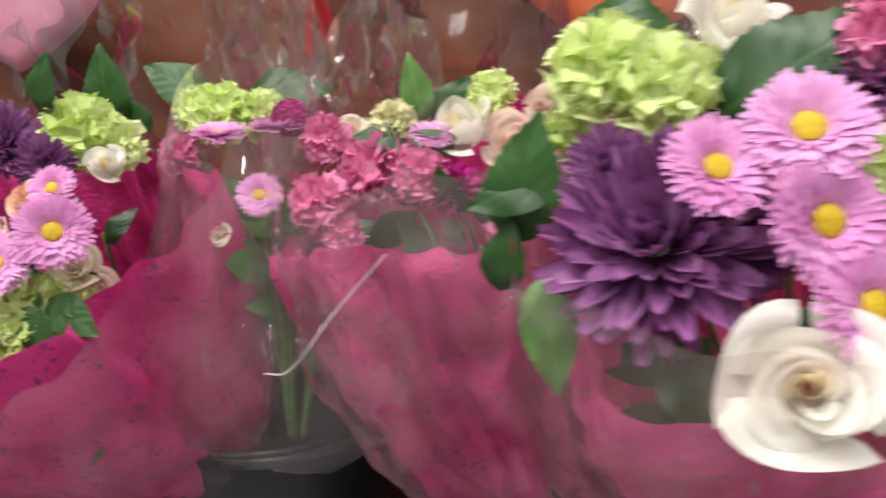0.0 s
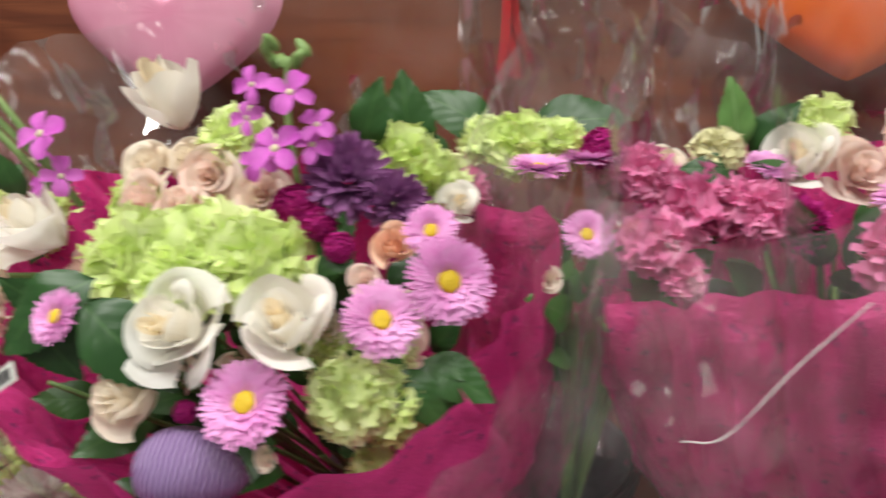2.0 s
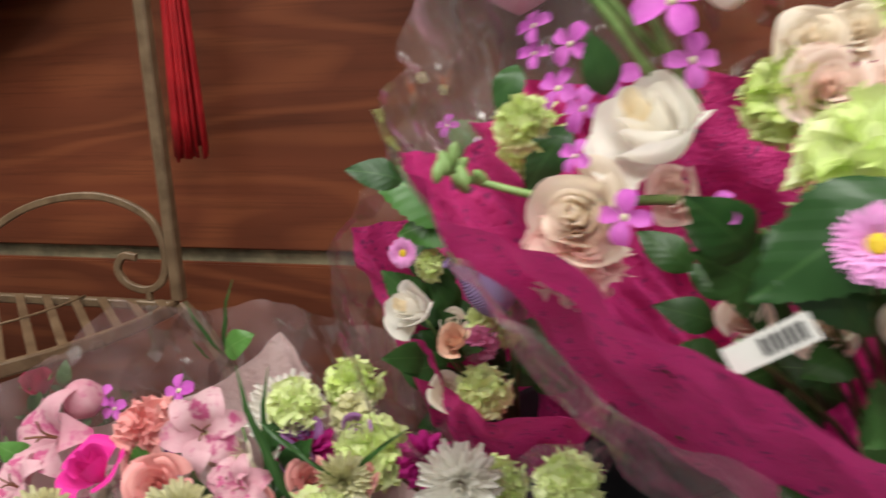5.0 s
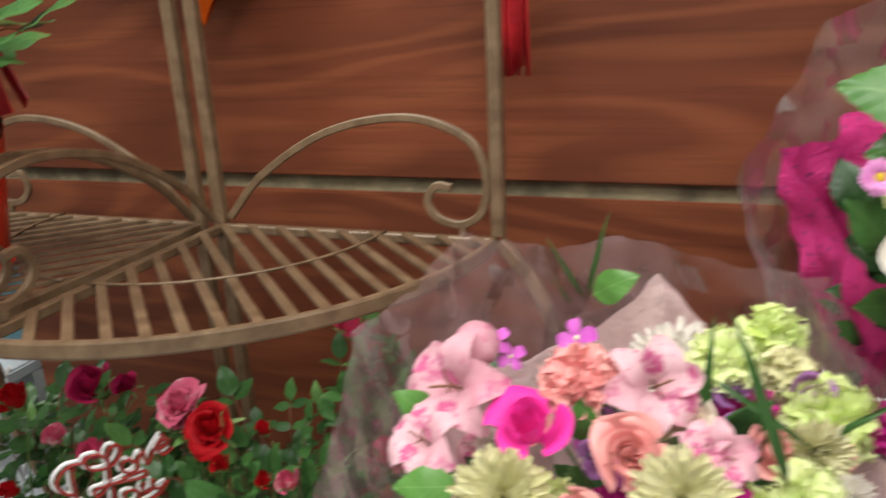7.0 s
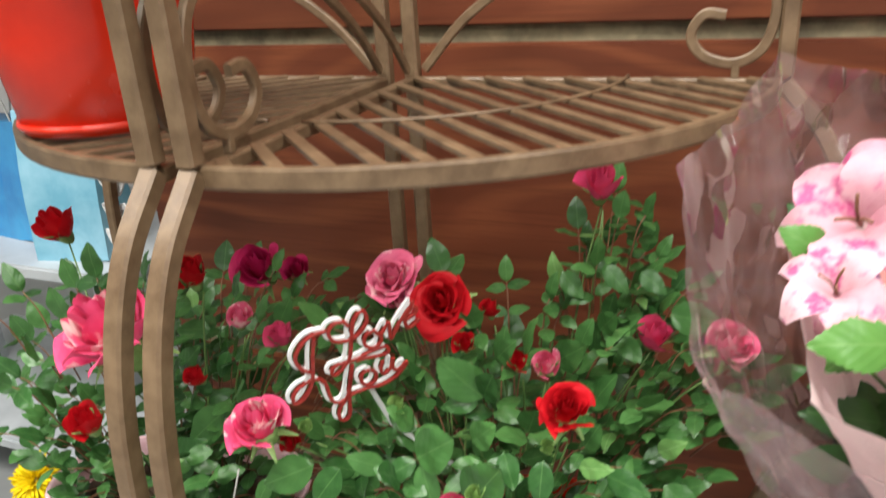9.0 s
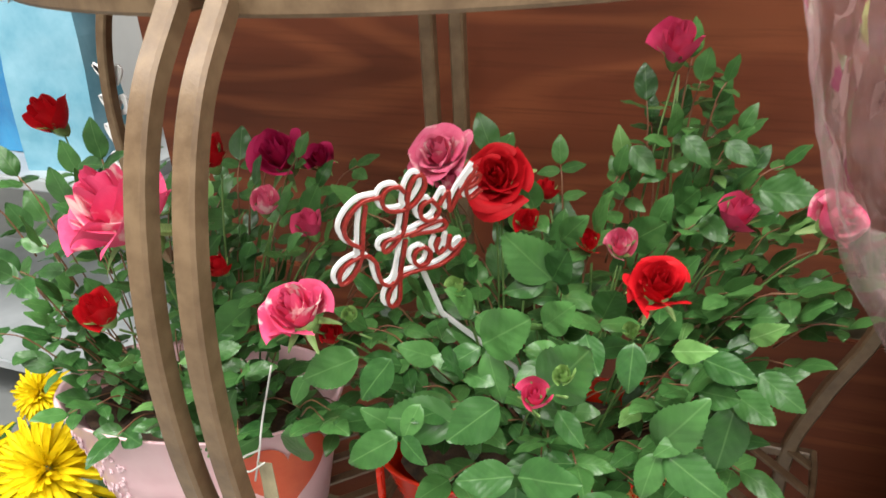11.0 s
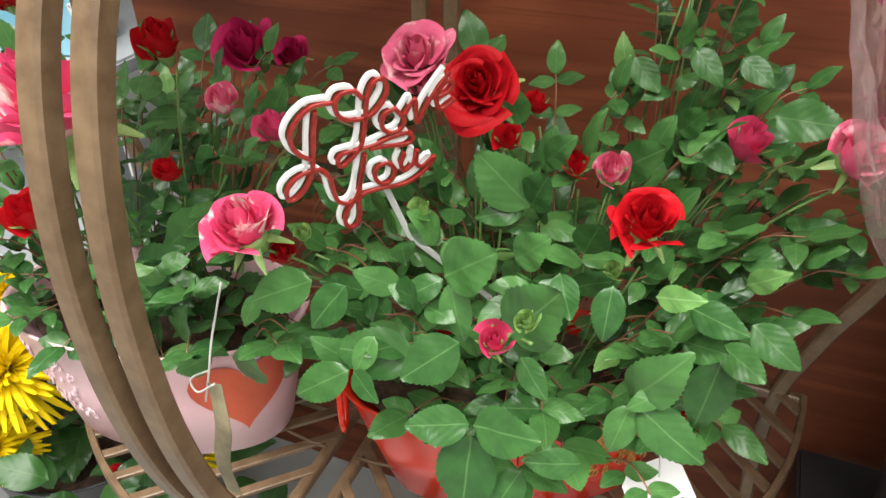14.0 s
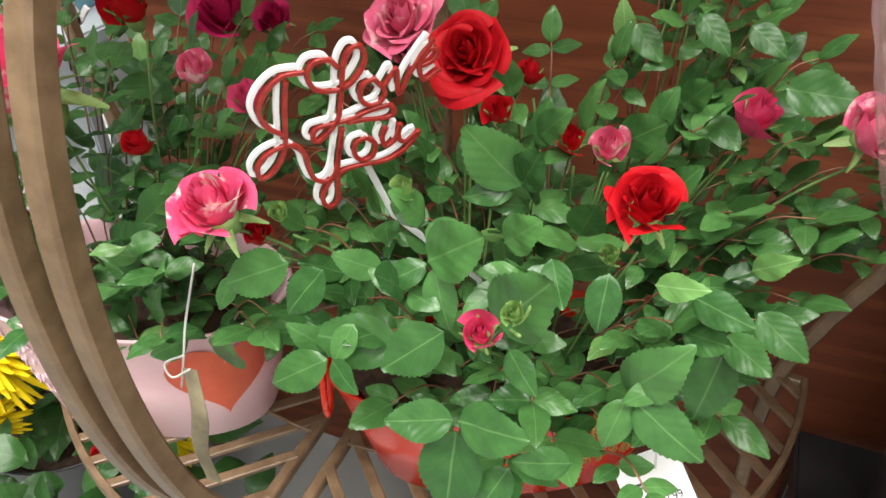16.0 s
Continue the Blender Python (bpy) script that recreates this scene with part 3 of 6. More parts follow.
NETBALL = drop_mesh("netted_chrysanthemum", M_NET, ((0.06, -0.75), (0.45, -0.55), (0.86, -0.15), (0.98, 0.2), (0.8, 0.58), (0.42, 0.78), (0.08, 0.84)), 28)
NETDROP = drop_mesh("netted_chrysanthemum", M_NET, ((0.05, -0.5), (0.5, -0.35), (0.62, 0.0), (0.5, 0.5), (0.22, 1.0), (0.1, 1.45), (0.16, 1.6)), 24)
SEPALS = star_mesh("calyx", M_SEPAL, 5, 0.17, True, -0.35, 9, 0.35)
HIP = drop_mesh("calyx", M_SEPAL, ((0.05, -0.75), (0.22, -0.6), (0.36, -0.35), (0.46, 0.0), (0.40, 0.15)), 10)
POD = drop_mesh("bud", M_LILACP, ((0.1, -0.6), (0.55, -0.3), (0.7, 0.1), (0.5, 0.6), (0.22, 0.8), (0.02, 0.86)), 14, 5)


def facing(at, side, tip_up=0.45, back=1.0):
    """The turn that points a bloom's +z out of the display, leaning to one side."""
    d = Vector((side, -back, tip_up)).normalized()
    return Matrix.Translation(at) @ d.to_track_quat("Z", "Y").to_matrix().to_4x4()


COLOURED = {}


def coloured(me, material):
    key = (me.name, material.name)
    if key not in COLOURED:
        COLOURED[key] = with_material(me, material)
    return COLOURED[key]


KINDS = {
    "wrose": ("rose", ROSE_OPEN, M_WHITE, "open creamy white rose"),
    "wrose2": ("rose", ROSE_TALL, M_WHITE, "half-open ivory rose"),
    "creamrose": ("rose", ROSE_TALL, M_CREAM, "cream rose with blush base"),
    "cream": ("rose", ROSE_OPEN, M_CREAM, "small cream rose"),
    "pinkrose": ("rose", ROSE_OPEN, M_BLUSH, "blush pink spray rose"),
    "peachrose": ("rose_bud", ROSE_TALL, M_PEACH, "peach rose bud"),
    "wbud": ("rose_bud", ROSE_BUD, M_WHITE, "tall white rose bud"),
    "wbud2": ("rose_bud", ROSE_BUD, M_LEMON, "pale green-white bud"),
    "aster": ("aster", ASTER, M_ASTER, "lilac pink aster with yellow eye"),
    "hydrangea": ("hydrangea", BALL, M_GREENF, "lime green frilled flower head"),
    "purplemum": ("chrysanthemum", MUM, M_PURPLE, "deep purple chrysanthemum"),
    "creammum": ("chrysanthemum", MUM, M_LEMON, "pale lemon chrysanthemum"),
    "whitemum": ("chrysanthemum", MUM, M_WHITE, "white chrysanthemum"),
    "dianthus": ("dianthus", BALL2, M_MAGENTA, "dark magenta dianthus cluster"),
    "carn": ("carnation", FRILLY, M_CARN, "bright pink carnation"),
    "carnp": ("carnation", ROSE_OPEN, M_CORAL, "coral pink carnation"),
    "carnm": ("carnation", FRILL, M_MAGENTA, "magenta carnation"),
    "tulip": ("ranunculus", CUP, M_HOTPINK, "hot pink broad-petalled flower"),
    "lily": ("alstroemeria", LILY, M_LILY, "pink and white alstroemeria"),
    "stock": ("stock_floret", STAR4, M_STOCK, "orchid purple stock floret"),
    "netmum": ("netted_chrysanthemum", NETBALL, M_NET, "chrysanthemum in lilac protective net"),
    "netmum2": ("netted_chrysanthemum", NETDROP, M_NET, "chrysanthemum bud in lilac net"),
    "frill": ("hydrangea", FRILLY, M_GREENF, "lime green frilled flower head"),
    "lemonf": ("carnation", FRILLY, M_LEMON, "pale lemon frilled carnation"),
    "carnpale": ("carnation", FRILLY, M_BLUSH, "pale pink frilled carnation"),
    "carnpale2": ("carnation", FRILLY, M_CORAL, "salmon pink frilled carnation"),
    "topaster": ("aster", ASTER, M_ASTER, "lilac pink aster seen from its edge"),
    "bigmum": ("chrysanthemum", MUM, M_PURPLE, "large deep purple chrysanthemum"),
    "lilybud": ("alstroemeria_bud", POD, M_LILY, "closed pink alstroemeria bud"),
    "purplebud": ("lisianthus", CUP, M_LILACP, "dusky lilac cupped flower"),
}
ROSES = {
    "rhalf": (ROSE_MID, M_RRED, "velvety red half-open rose"),
    "rpinkb": (ROSE_TALL, M_RPINK, "pink half-open rose"),
    "rred": (ROSE_FULL, M_RRED, "velvety red open rose"),
    "rpink": (ROSE_FULL, M_RPINK, "pink open rose with pale edges"),
    "rstripe": (ROSE_MID, M_RSTRIPE, "pink rose streaked with white"),
    "rdeep": (ROSE_TALL, M_RDEEP, "crimson pink half-open rose"),
    "rbudp": (ROSE_BUD, M_RBUD, "pink rose bud"),
    "rbudr": (ROSE_BUD, M_RPINK, "coral red rose bud"),
    "rbudd": (ROSE_BUD, M_RRED, "dark red rose bud"),
    "rbudg": (ROSE_BUD, M_GREENBUD, "greenish closed rose bud"),
}
spin = random.Random(11)


def flower_part(name, data, mat, holder, label, m):
    """A flower as a part; a rose's outer petals are sub-parts of it."""
    if not isinstance(data, list):
        return part(name, coloured(data, mat), mat, holder, label, m)
    heart = M_HEARTCREAM if mat is M_WHITE else mat
    ob = part(name, coloured(data[0], heart), heart, holder, label, m)
    for p in data[1:]:
        part("petal", coloured(p, mat), mat, ob)
    return ob



def bloom(kind, at, r, side, holder):
    """One flower of radius r under its bouquet or plant."""
    local = holder.matrix_basis.inverted() @ Vector(at)
    turn = pose(0, 0, 0, spin.uniform(-14, 14), spin.uniform(-14, 14), spin.uniform(0, 360))
    if kind in ROSES:
        me, mat, label = ROSES[kind]
        bud = me is ROSE_BUD
        base = holder.matrix_basis.inverted() @ facing(Vector(at), side, 1.6 if bud else 0.95, 0.7)
        k = r * (1.4 if bud else 1.28)
        ob = flower_part("rose_bud" if bud else "rose", me, mat, holder, label, base @ turn @ Matrix.Diagonal((k, k, k, 1)))
        foot = holder.matrix_basis.inverted() @ (Vector(at) + Vector((0, 0.010, -0.020)))
        root = foot.lerp(Vector((0.03 * math.copysign(1, foot.x), 0, 0.09)), 0.5)
        part("stem", sweep("stem", smooth_line([foot, foot.lerp(root, 0.5) + Vector((0, 0, 0.012)), root], 5), 0.0018, 0.0018, M_STEM, (0.1, 1, 0), 6), M_STEM, holder)
        part("calyx", HIP, M_SEPAL, ob, "", Matrix.Translation((0, 0, -0.42)) @ Matrix.Diagonal((0.75, 0.75, 0.75, 1)))
        part("calyx", SEPALS, M_SEPAL, ob, "", Matrix.Translation((0, 0, -0.42)) @ Matrix.Diagonal((0.75, 0.75, -1.3 if bud else 0.9, 1)))
        return ob
    name, me, mat, label = KINDS[kind]
    if kind == "wbud":
        local = local - Vector((0, 0, 0.006))
    base = facing(local, side, {"netmum": 0.2, "wbud": 3.0, "peachrose": 1.4, "netmum2": 1.2, "tulip": 1.5, "carnp": 0.9, "topaster": 3.0, "lilybud": 2.5, "carnpale2": 2.0, "lily": 0.9, "wrose2": 0.8}.get(kind, 0.45))
    if kind == "netmum":
        base = Matrix.Translation(local) @ Vector((-0.9, -0.35, 0.15)).to_track_quat("Z", "Y").to_matrix().to_4x4() @ Matrix.Diagonal((0.62, 0.62, 1, 1))
    if kind == "netmum2":
        base = Matrix.Translation(local) @ Vector((-0.8, -0.45, 0.55)).to_track_quat("Z", "Y").to_matrix().to_4x4()
    k = r * {"lilybud": 1.3, "wbud": 1.35, "wbud2": 1.0, "netmum2": 1.0, "stock": 0.92, "aster": 0.96}.get(kind, 1.05)
    ob = flower_part(name, me, mat, holder, label, base @ turn @ Matrix.Diagonal((k, k, k, 1)))
    if kind in ("aster", "topaster"):
        part("flower_centre", ASTER_EYE, M_YELLOW, ob, "", Matrix.Translation((0, 0, 0.16)))
    elif kind == "stock":
        part("flower_centre", STAR_EYE, M_LEMON, ob)
    elif kind == "lily":
        for q in range(3):
            part("stamen", ANTHER, M_TWIG, ob, "", pose(0, 0, 0, 0, 0, 120 * q))
    return ob


def leaf(holder, at, length, toward, me=None, up=(0, 0, 1), rnd=spin):
    """One leaf from a point toward a direction, its face turned up."""
    local = holder.matrix_basis.inverted() @ Vector(at)
    back = holder.matrix_basis.to_3x3().inverted()
    x, up = (back @ Vector(toward)).normalized(), back @ Vector(up)
    z = up - x * x.dot(up)
    z = z.normalized() if z.length > 1e-3 else x.orthogonal()
    y = z.cross(x)
    m = Matrix((x, y, z)).transposed().to_4x4()
    m.translation = local
    return part("leaf", me or (rnd.choice(LEAVES) if rnd.random() < 0.96 else YOUNG), M_LEAF, holder, "", m @ Matrix.Diagonal((length, length, length, 1)))


# ---------------------------------------------------------------- room
WALL_Y = 0.915
wall = tagged(new("wall_back"), "reddish-brown wooden plank wall behind the flowers", "wall", "", "structure")
part("backing", box("backing", (3.14, 0.03, 2.88), M_GAP, 0), M_GAP, wall, "tan weathered backing behind the boards", pose(0.60, WALL_Y + 0.0245, 1.45))
for z0, z1 in ((0.0, 0.088), (0.106, 0.502), (0.520, 0.908), (0.925, 1.332), (1.350, 1.748), (1.766, 2.164), (2.182, 2.88)):
    part("board", box("board", (3.16, 0.009, z1 - z0), M_WOOD, 0.002), M_WOOD, wall, "", pose(0.60, WALL_Y + 0.0045, (z0 + z1) / 2))
side = tagged(new("wall_far", box("wall_far", (8.0, 0.1, 2.9), M_SHOP, 0)), "grey shop wall in the distance", "wall", "", "structure")
side.location = (-1.2, 2.6, 1.45)
for nm, sz, lc in (("wall_behind", (8.0, 0.1, 2.9), (-1.2, -3.6, 1.45)), ("wall_left", (0.1, 6.3, 2.9), (-5.2, -0.5, 1.45)), ("wall_right", (0.1, 6.3, 2.9), (2.8, -0.5, 1.45))):
    ob = tagged(new(nm, box(nm, sz, M_SHOP, 0)), "plain grey painted shop wall", "wall", "", "structure")
    ob.location = lc
floor = tagged(new("floor", box("floor", (8.1, 6.4, 0.1), M_FLOOR, 0)), "grey polished shop floor", "floor", "", "structure")
floor.location = (-1.2, -0.5, -0.05)
ceiling = tagged(new("ceiling", box("ceiling", (8.1, 6.4, 0.1), M_CEIL, 0)), "plain white shop ceiling", "ceiling", "", "structure")
ceiling.location = (-1.2, -0.5, 2.95)


# ---------------------------------------------------------------- corner racks
def corner_rack(cx, cy, sx, label, grp):
    """A quarter-round flower rack: origin at its back corner, sx = 1 to the right, -1 mirrored."""
    rack = thing("corner_rack", label, "plant rack", (cx, cy, 0), grp)

    def P(a, b, z):
        return (sx * a, -b, z)

    def bar(name, pts, w, h, up=(0, 0, 1), sides=4, lab=""):
        return part(name, sweep(name, pts, w, h, M_RACK, up, sides), M_RACK, rack, lab)

    R = 0.31
    bar("back_post", [P(0, 0, 0), P(0, 0, 1.62)], 0.013, 0.013)
    profile = ((0.0, 0.886), (0.034, 0.845), (0.056, 0.79), (0.067, 0.72), (0.065, 0.64), (0.050, 0.565), (0.020, 0.49), (0.0, 0.40), (0.01, 0.2), (0.03, 0.0))
    for axis in (0, 1):
        def Q(s, z):
            return P(s, 0, z) if axis == 0 else P(0, s, z)
        bar("side_post" if axis == 0 else "front_post", [Q(R + 0.004, 0.892), Q(R + 0.004, 1.62)], 0.013, 0.013)
        out = (0, 1, 0) if axis == 0 else (1, 0, 0)
        bar("leg", smooth_line([Q(R + 0.004 + o, z) for o, z in profile], 14), 0.013, 0.013, out, 4, "bowed brown metal leg")
        arch = ((0.012, 0.896), (0.06, 0.945), (0.14, 0.990), (0.225, 1.004), (0.285, 0.985), (0.303, 0.950), (0.298, 0.915), (0.278, 0.901), (0.254, 0.906), (0.243, 0.922), (0.252, 0.938), (0.268, 0.937))
        bar("scroll", smooth_line([Q(s, z) for s, z in arch], 6), 0.008, 0.0055, out, 4, "curled brown metal scroll")
        bar("tie", [Q(0.278, 0.890), Q(0.278, 0.902)], 0.006, 0.006)
        for z, rr in ((0.884, R), (0.425, 0.338)):
            bar("edge_bar", [Q(0.006, z), Q(rr, z)], 0.009, 0.010)
    for z, rr in ((0.884, R), (0.425, 0.338)):
        bar("rim", [P(rr * math.sin(math.pi / 2 * k / 28), rr * math.cos(math.pi / 2 * k / 28), z) for k in range(29)], 0.006, 0.014)
        step = rr / 8.6
        for k in range(-8, 9):
            s = abs(k) * step
            t = (-s + math.sqrt(max(0, 2 * rr * rr - s * s))) / math.sqrt(2)
            a, b = (s, 0) if k >= 0 else (0, s)
            a2, b2 = a + t / math.sqrt(2), b + t / math.sqrt(2)
            bar("slat", [P(a, b, z + 0.004), P(a2, b2, z + 0.004)], 0.0085, 0.004)
        bar("cross_rod", [P(0.63 * rr * math.sin(math.pi / 2 * k / 18), 0.63 * rr * math.cos(math.pi / 2 * k / 18), z + 0.0065) for k in range(19)], 0.003, 0.003, (0, 0, 1), 6)
    return rack


corner_rack(-0.553, 0.829, 1, "brown metal quarter-round flower rack with scrolls, against wooden wall", "joined corner racks")
corner_rack(-0.581, 0.829, -1, "brown metal quarter-round flower rack holding red bucket, mirrored", "joined corner racks")


# ---------------------------------------------------------------- buckets and pots
def oval_pot(name, a0, b0, a1, b1, h, material, wall_t=0.0025, n=48, power=2.2):
    """An open oval tin with wall thickness and a rolled rim."""
    prof = [(0.0, 0.0, -0.0), (0.97, 0.0, 0.0), (1.0, 0.004, 0.004), (1.0, 0.5, 0.5), (1.0, 0.985, 0.985), (1.02, 0.985, 1.0), (1.0, 1.0, 1.012), (0.972, 1.0, 1.0), (0.965, 0.9, 0.9), (0.96, 0.06, 0.06), (0.0, 0.06, 0.06)]
    verts = []
    for k, mix, zz in prof:
        a, b = a1 + (a0 - a1) * mix, b1 + (b0 - b1) * mix
        for i in range(n):
            t = 2 * math.pi * i / n
            c, s = math.cos(t), math.sin(t)
            verts.append((k * a * math.copysign(abs(c) ** (2 / power), c), k * b * math.copysign(abs(s) ** (2 / power), s), zz * h))
    return mesh_of(name, verts, grid_faces(n, len(prof), True), material)


def on_oval(a, b, t, power=2.2):
    c, s = math.cos(t), math.sin(t)
    return a * math.copysign(abs(c) ** (2 / power), c), b * math.copysign(abs(s) ** (2 / power), s)


def loop_handle(parent, at, r, material, turn=0):
    pts = [(r * 0.55 * math.sin(2 * math.pi * k / 20), 0, -r + r * math.cos(2 * math.pi * k / 20)) for k in range(21)]
    part("handle", sweep("handle", pts, 0.006, 0.005, material, (0, 1, 0), 6), material, parent, "", pose(*at, 0, 0, turn))


def soil_disc(parent, a, b, z):
    rnd = random.Random(4)
    verts, n = [], 24
    for j in range(6):
        for i in range(n):
            t = 2 * math.pi * i / n
            verts.append((a * j / 5 * math.cos(t), b * j / 5 * math.sin(t), z + rnd.uniform(0, 0.006)))
    part("soil", mesh_of("soil", verts, grid_faces(n, 6, True), M_SOIL), M_SOIL, parent)


def rose_plant(name, at, turn, label, grp):
    return thing(name, label, "potted rose", at, grp, "", turn)


def sprig(holder, root, tip, length, rnd, count=5):
    """A leaf stalk with leaflets in pairs and one at its end."""
    root, tip = Vector(root), Vector(tip)
    along = (tip - root).normalized()
    sidev = along.cross(Vector((0, 0, 1)))
    sidev = sidev.normalized() if sidev.length > 0.05 else Vector((1, 0, 0))
    inv = holder.matrix_basis.inverted()
    mid = root.lerp(tip, 0.5) + Vector((0, 0, 0.01))
    part("stalk", sweep("stalk", [inv @ p for p in smooth_line([root, mid, tip], 3)], 0.0016, 0.0016, M_TWIG, (0, 0, 1), 5, 0.6), M_TWIG, holder)
    up = Vector((rnd.uniform(-0.35, 0.35), rnd.uniform(-0.75, 0.03), 1))
    leaf(holder, tip, length * rnd.uniform(1.0, 1.15), along + Vector((0, 0, rnd.uniform(-0.5, 0.15))), None, up, rnd)
    for k in range(count // 2):
        p = root.lerp(tip, 0.90 - 0.50 * k)
        for s in (-1, 1):
            d = along * 0.35 + sidev * s + Vector((0, 0, rnd.uniform(-0.45, 0.25)))
            leaf(holder, p, length * rnd.uniform(0.75, 0.98), d, None, up + sidev * s * rnd.uniform(-0.2, 0.3), rnd)


def foliage(holder, centre, spread, count, seed, size=0.036, root=None, lowest=-0.6):
    """Sprigs over a dome, thicker on top."""
    rnd = random.Random(seed)
    c = Vector(centre)
    root = Vector(root or (c.x, c.y, c.z - spread[2]))
    for k in range(count):
        z = 1 - (1 - lowest) * (k + rnd.uniform(0.1, 0.9)) / count
        a = k * 2.39996 + rnd.uniform(-0.4, 0.4)
        rr = math.sqrt(max(0.02, 1 - z * z))
        shell = rnd.uniform(0.55, 1.02)
        tip = c + Vector((spread[0] * rr * math.cos(a) * shell, spread[1] * rr * math.sin(a) * shell, spread[2] * z * shell))
        inward = (root - tip).normalized()
        start = tip + inward * rnd.uniform(0.045, 0.065) + Vector((0, 0, 0.004))
        sprig(holder, start, tip, size * rnd.uniform(0.75, 1.15), rnd, rnd.choice((3, 5, 5)))


def stem(holder, pts, w=0.0020, material=None, name="stem"):
    inv = holder.matrix_basis.inverted()
    material = material or M_STEM
    part(name, sweep(name, [inv @ p for p in smooth_line(pts, 5)], w, w, material, (0.1, 1, 0), 6, 0.7), material, holder)


# red oval tin with roses
RED_AT = (-0.432, 0.660, 0.432)
holder_r = rose_plant("potted_rose", RED_AT, 25, "miniature rose bush in a glossy red oval tin, on metal rack", "potted miniature roses")
tin = part("tin", oval_pot("tin", 0.130, 0.066, 0.098, 0.044, 0.106, M_RED), M_RED, holder_r, "glossy red oval tin")
loop_handle(tin, (-0.132, 0, 0.106), 0.028, M_RED, 90)
loop_handle(tin, (0.132, 0, 0.106), 0.028, M_RED, 90)
soil_disc(holder_r, 0.115, 0.056, 0.088)
rnd = random.Random(21)
for k in range(90):
    a = rnd.uniform(-1.35, -0.35)
    zz = rnd.uniform(0.04, 0.10)
    mix = zz / 0.106
    x, y = on_oval(0.098 + 0.032 * mix + 0.0006, 0.044 + 0.022 * mix + 0.0006, a)
    curl = [(0.005 * math.cos(q * 1.1) * (1 - q / 9), 0, 0.005 * math.sin(q * 1.1) * (1 - q / 9)) for q in range(8)]
    part("gold_swirl", sweep("gold_swirl", curl, 0.0016, 0.0016, M_GOLD, (0, 1, 0), 5), M_GOLD, tin, "", pose(x, y, zz, 0, 0, math.degrees(a) + 90))
for sx, sy, tx, ty, tz in ((-0.47, 0.67, -0.465, 0.65, 0.735), (-0.46, 0.67, -0.515, 0.675, 0.74), (-0.40, 0.65, -0.352, 0.58, 0.70), (-0.42, 0.64, -0.404, 0.508, 0.685), (-0.40, 0.68, -0.314, 0.70, 0.71), (-0.41, 0.67, -0.383, 0.647, 0.70), (-0.39, 0.70, -0.362, 0.748, 0.80), (-0.43, 0.66, -0.438, 0.632, 0.71)):
    stem(holder_r, [(sx, sy, 0.52), (sx * 0.6 + tx * 0.4, sy * 0.6 + ty * 0.4, 0.60), (tx, ty, tz)])
foliage(holder_r, (-0.425, 0.640, 0.615), (0.165, 0.135, 0.115), 66, 5, 0.029, (-0.43, 0.66, 0.50), -0.75)
foliage(holder_r, (-0.435, 0.610, 0.605), (0.15, 0.085, 0.065), 15, 8, 0.028, (-0.43, 0.66, 0.54), -0.3)
foliage(holder_r, (-0.425, 0.655, 0.555), (0.12, 0.055, 0.035), 26, 18, 0.028, (-0.43, 0.66, 0.52), -0.2)
holder_r2 = rose_plant("rose_bush", (-0.37, 0.70, 0.505), 0, "second miniature rose bush growing in the red tin", "potted miniature roses")
foliage(holder_r2, (-0.43, 0.70, 0.685), (0.20, 0.09, 0.065), 40, 12, 0.028, (-0.42, 0.69, 0.55), -0.9)
stem(holder_r2, [(-0.37, 0.70, 0.505), (-0.36, 0.73, 0.62), (-0.362, 0.748, 0.80)])
foliage(holder_r2, (-0.345, 0.755, 0.735), (0.06, 0.05, 0.08), 22, 6, 0.024, (-0.37, 0.73, 0.62))
foliage(holder_r2, (-0.30, 0.70, 0.64), (0.085, 0.07, 0.09), 26, 7, 0.028, (-0.36, 0.70, 0.56), -0.35)

# pink oval tin with roses
PINK_AT = (-0.722, 0.612, 0.432)
holder_p = rose_plant("potted_rose", PINK_AT, 12, "miniature rose bush in pale pink tin with red heart", "potted miniature roses")
tin2 = part("tin", oval_pot("tin", 0.124, 0.072, 0.098, 0.054, 0.122, M_PINKTIN), M_PINKTIN, holder_p, "pale pink oval tin")
soil_disc(holder_p, 0.108, 0.060, 0.100)
foliage(holder_p, (-0.62, 0.66, 0.62), (0.11, 0.13, 0.105), 50, 9, 0.028, (-0.70, 0.64, 0.50), -0.9)
holder_p2 = rose_plant("rose_bush", (-0.79, 0.615, 0.535), 0, "second miniature rose bush growing in the pink tin", "potted miniature roses")
stem(holder_p2, [(-0.79, 0.615, 0.550), (-0.80, 0.63, 0.60), (-0.82, 0.64, 0.70)])
foliage(holder_p2, (-0.69, 0.73, 0.67), (0.14, 0.08, 0.06), 24, 14, 0.027, (-0.72, 0.67, 0.55), -0.9)
foliage(holder_p2, (-0.74, 0.585, 0.57), (0.13, 0.07, 0.07), 28, 13, 0.028, (-0.74, 0.61, 0.52), -0.5)
foliage(holder_p2, (-0.79, 0.62, 0.66), (0.12, 0.11, 0.115), 46, 10, 0.028, (-0.76, 0.62, 0.50), -0.9)
for tx, ty, tz in ((-0.557, 0.533, 0.69), (-0.665, 0.769, 0.70), (-0.644, 0.644, 0.70), (-0.716, 0.553, 0.73), (-0.70, 0.60, 0.66)):
    stem(holder_p, [(-0.70, 0.66, 0.52), (-0.7 * 0.5 + tx * 0.5, 0.66 * 0.5 + ty * 0.5, 0.62), (tx, ty, tz)])

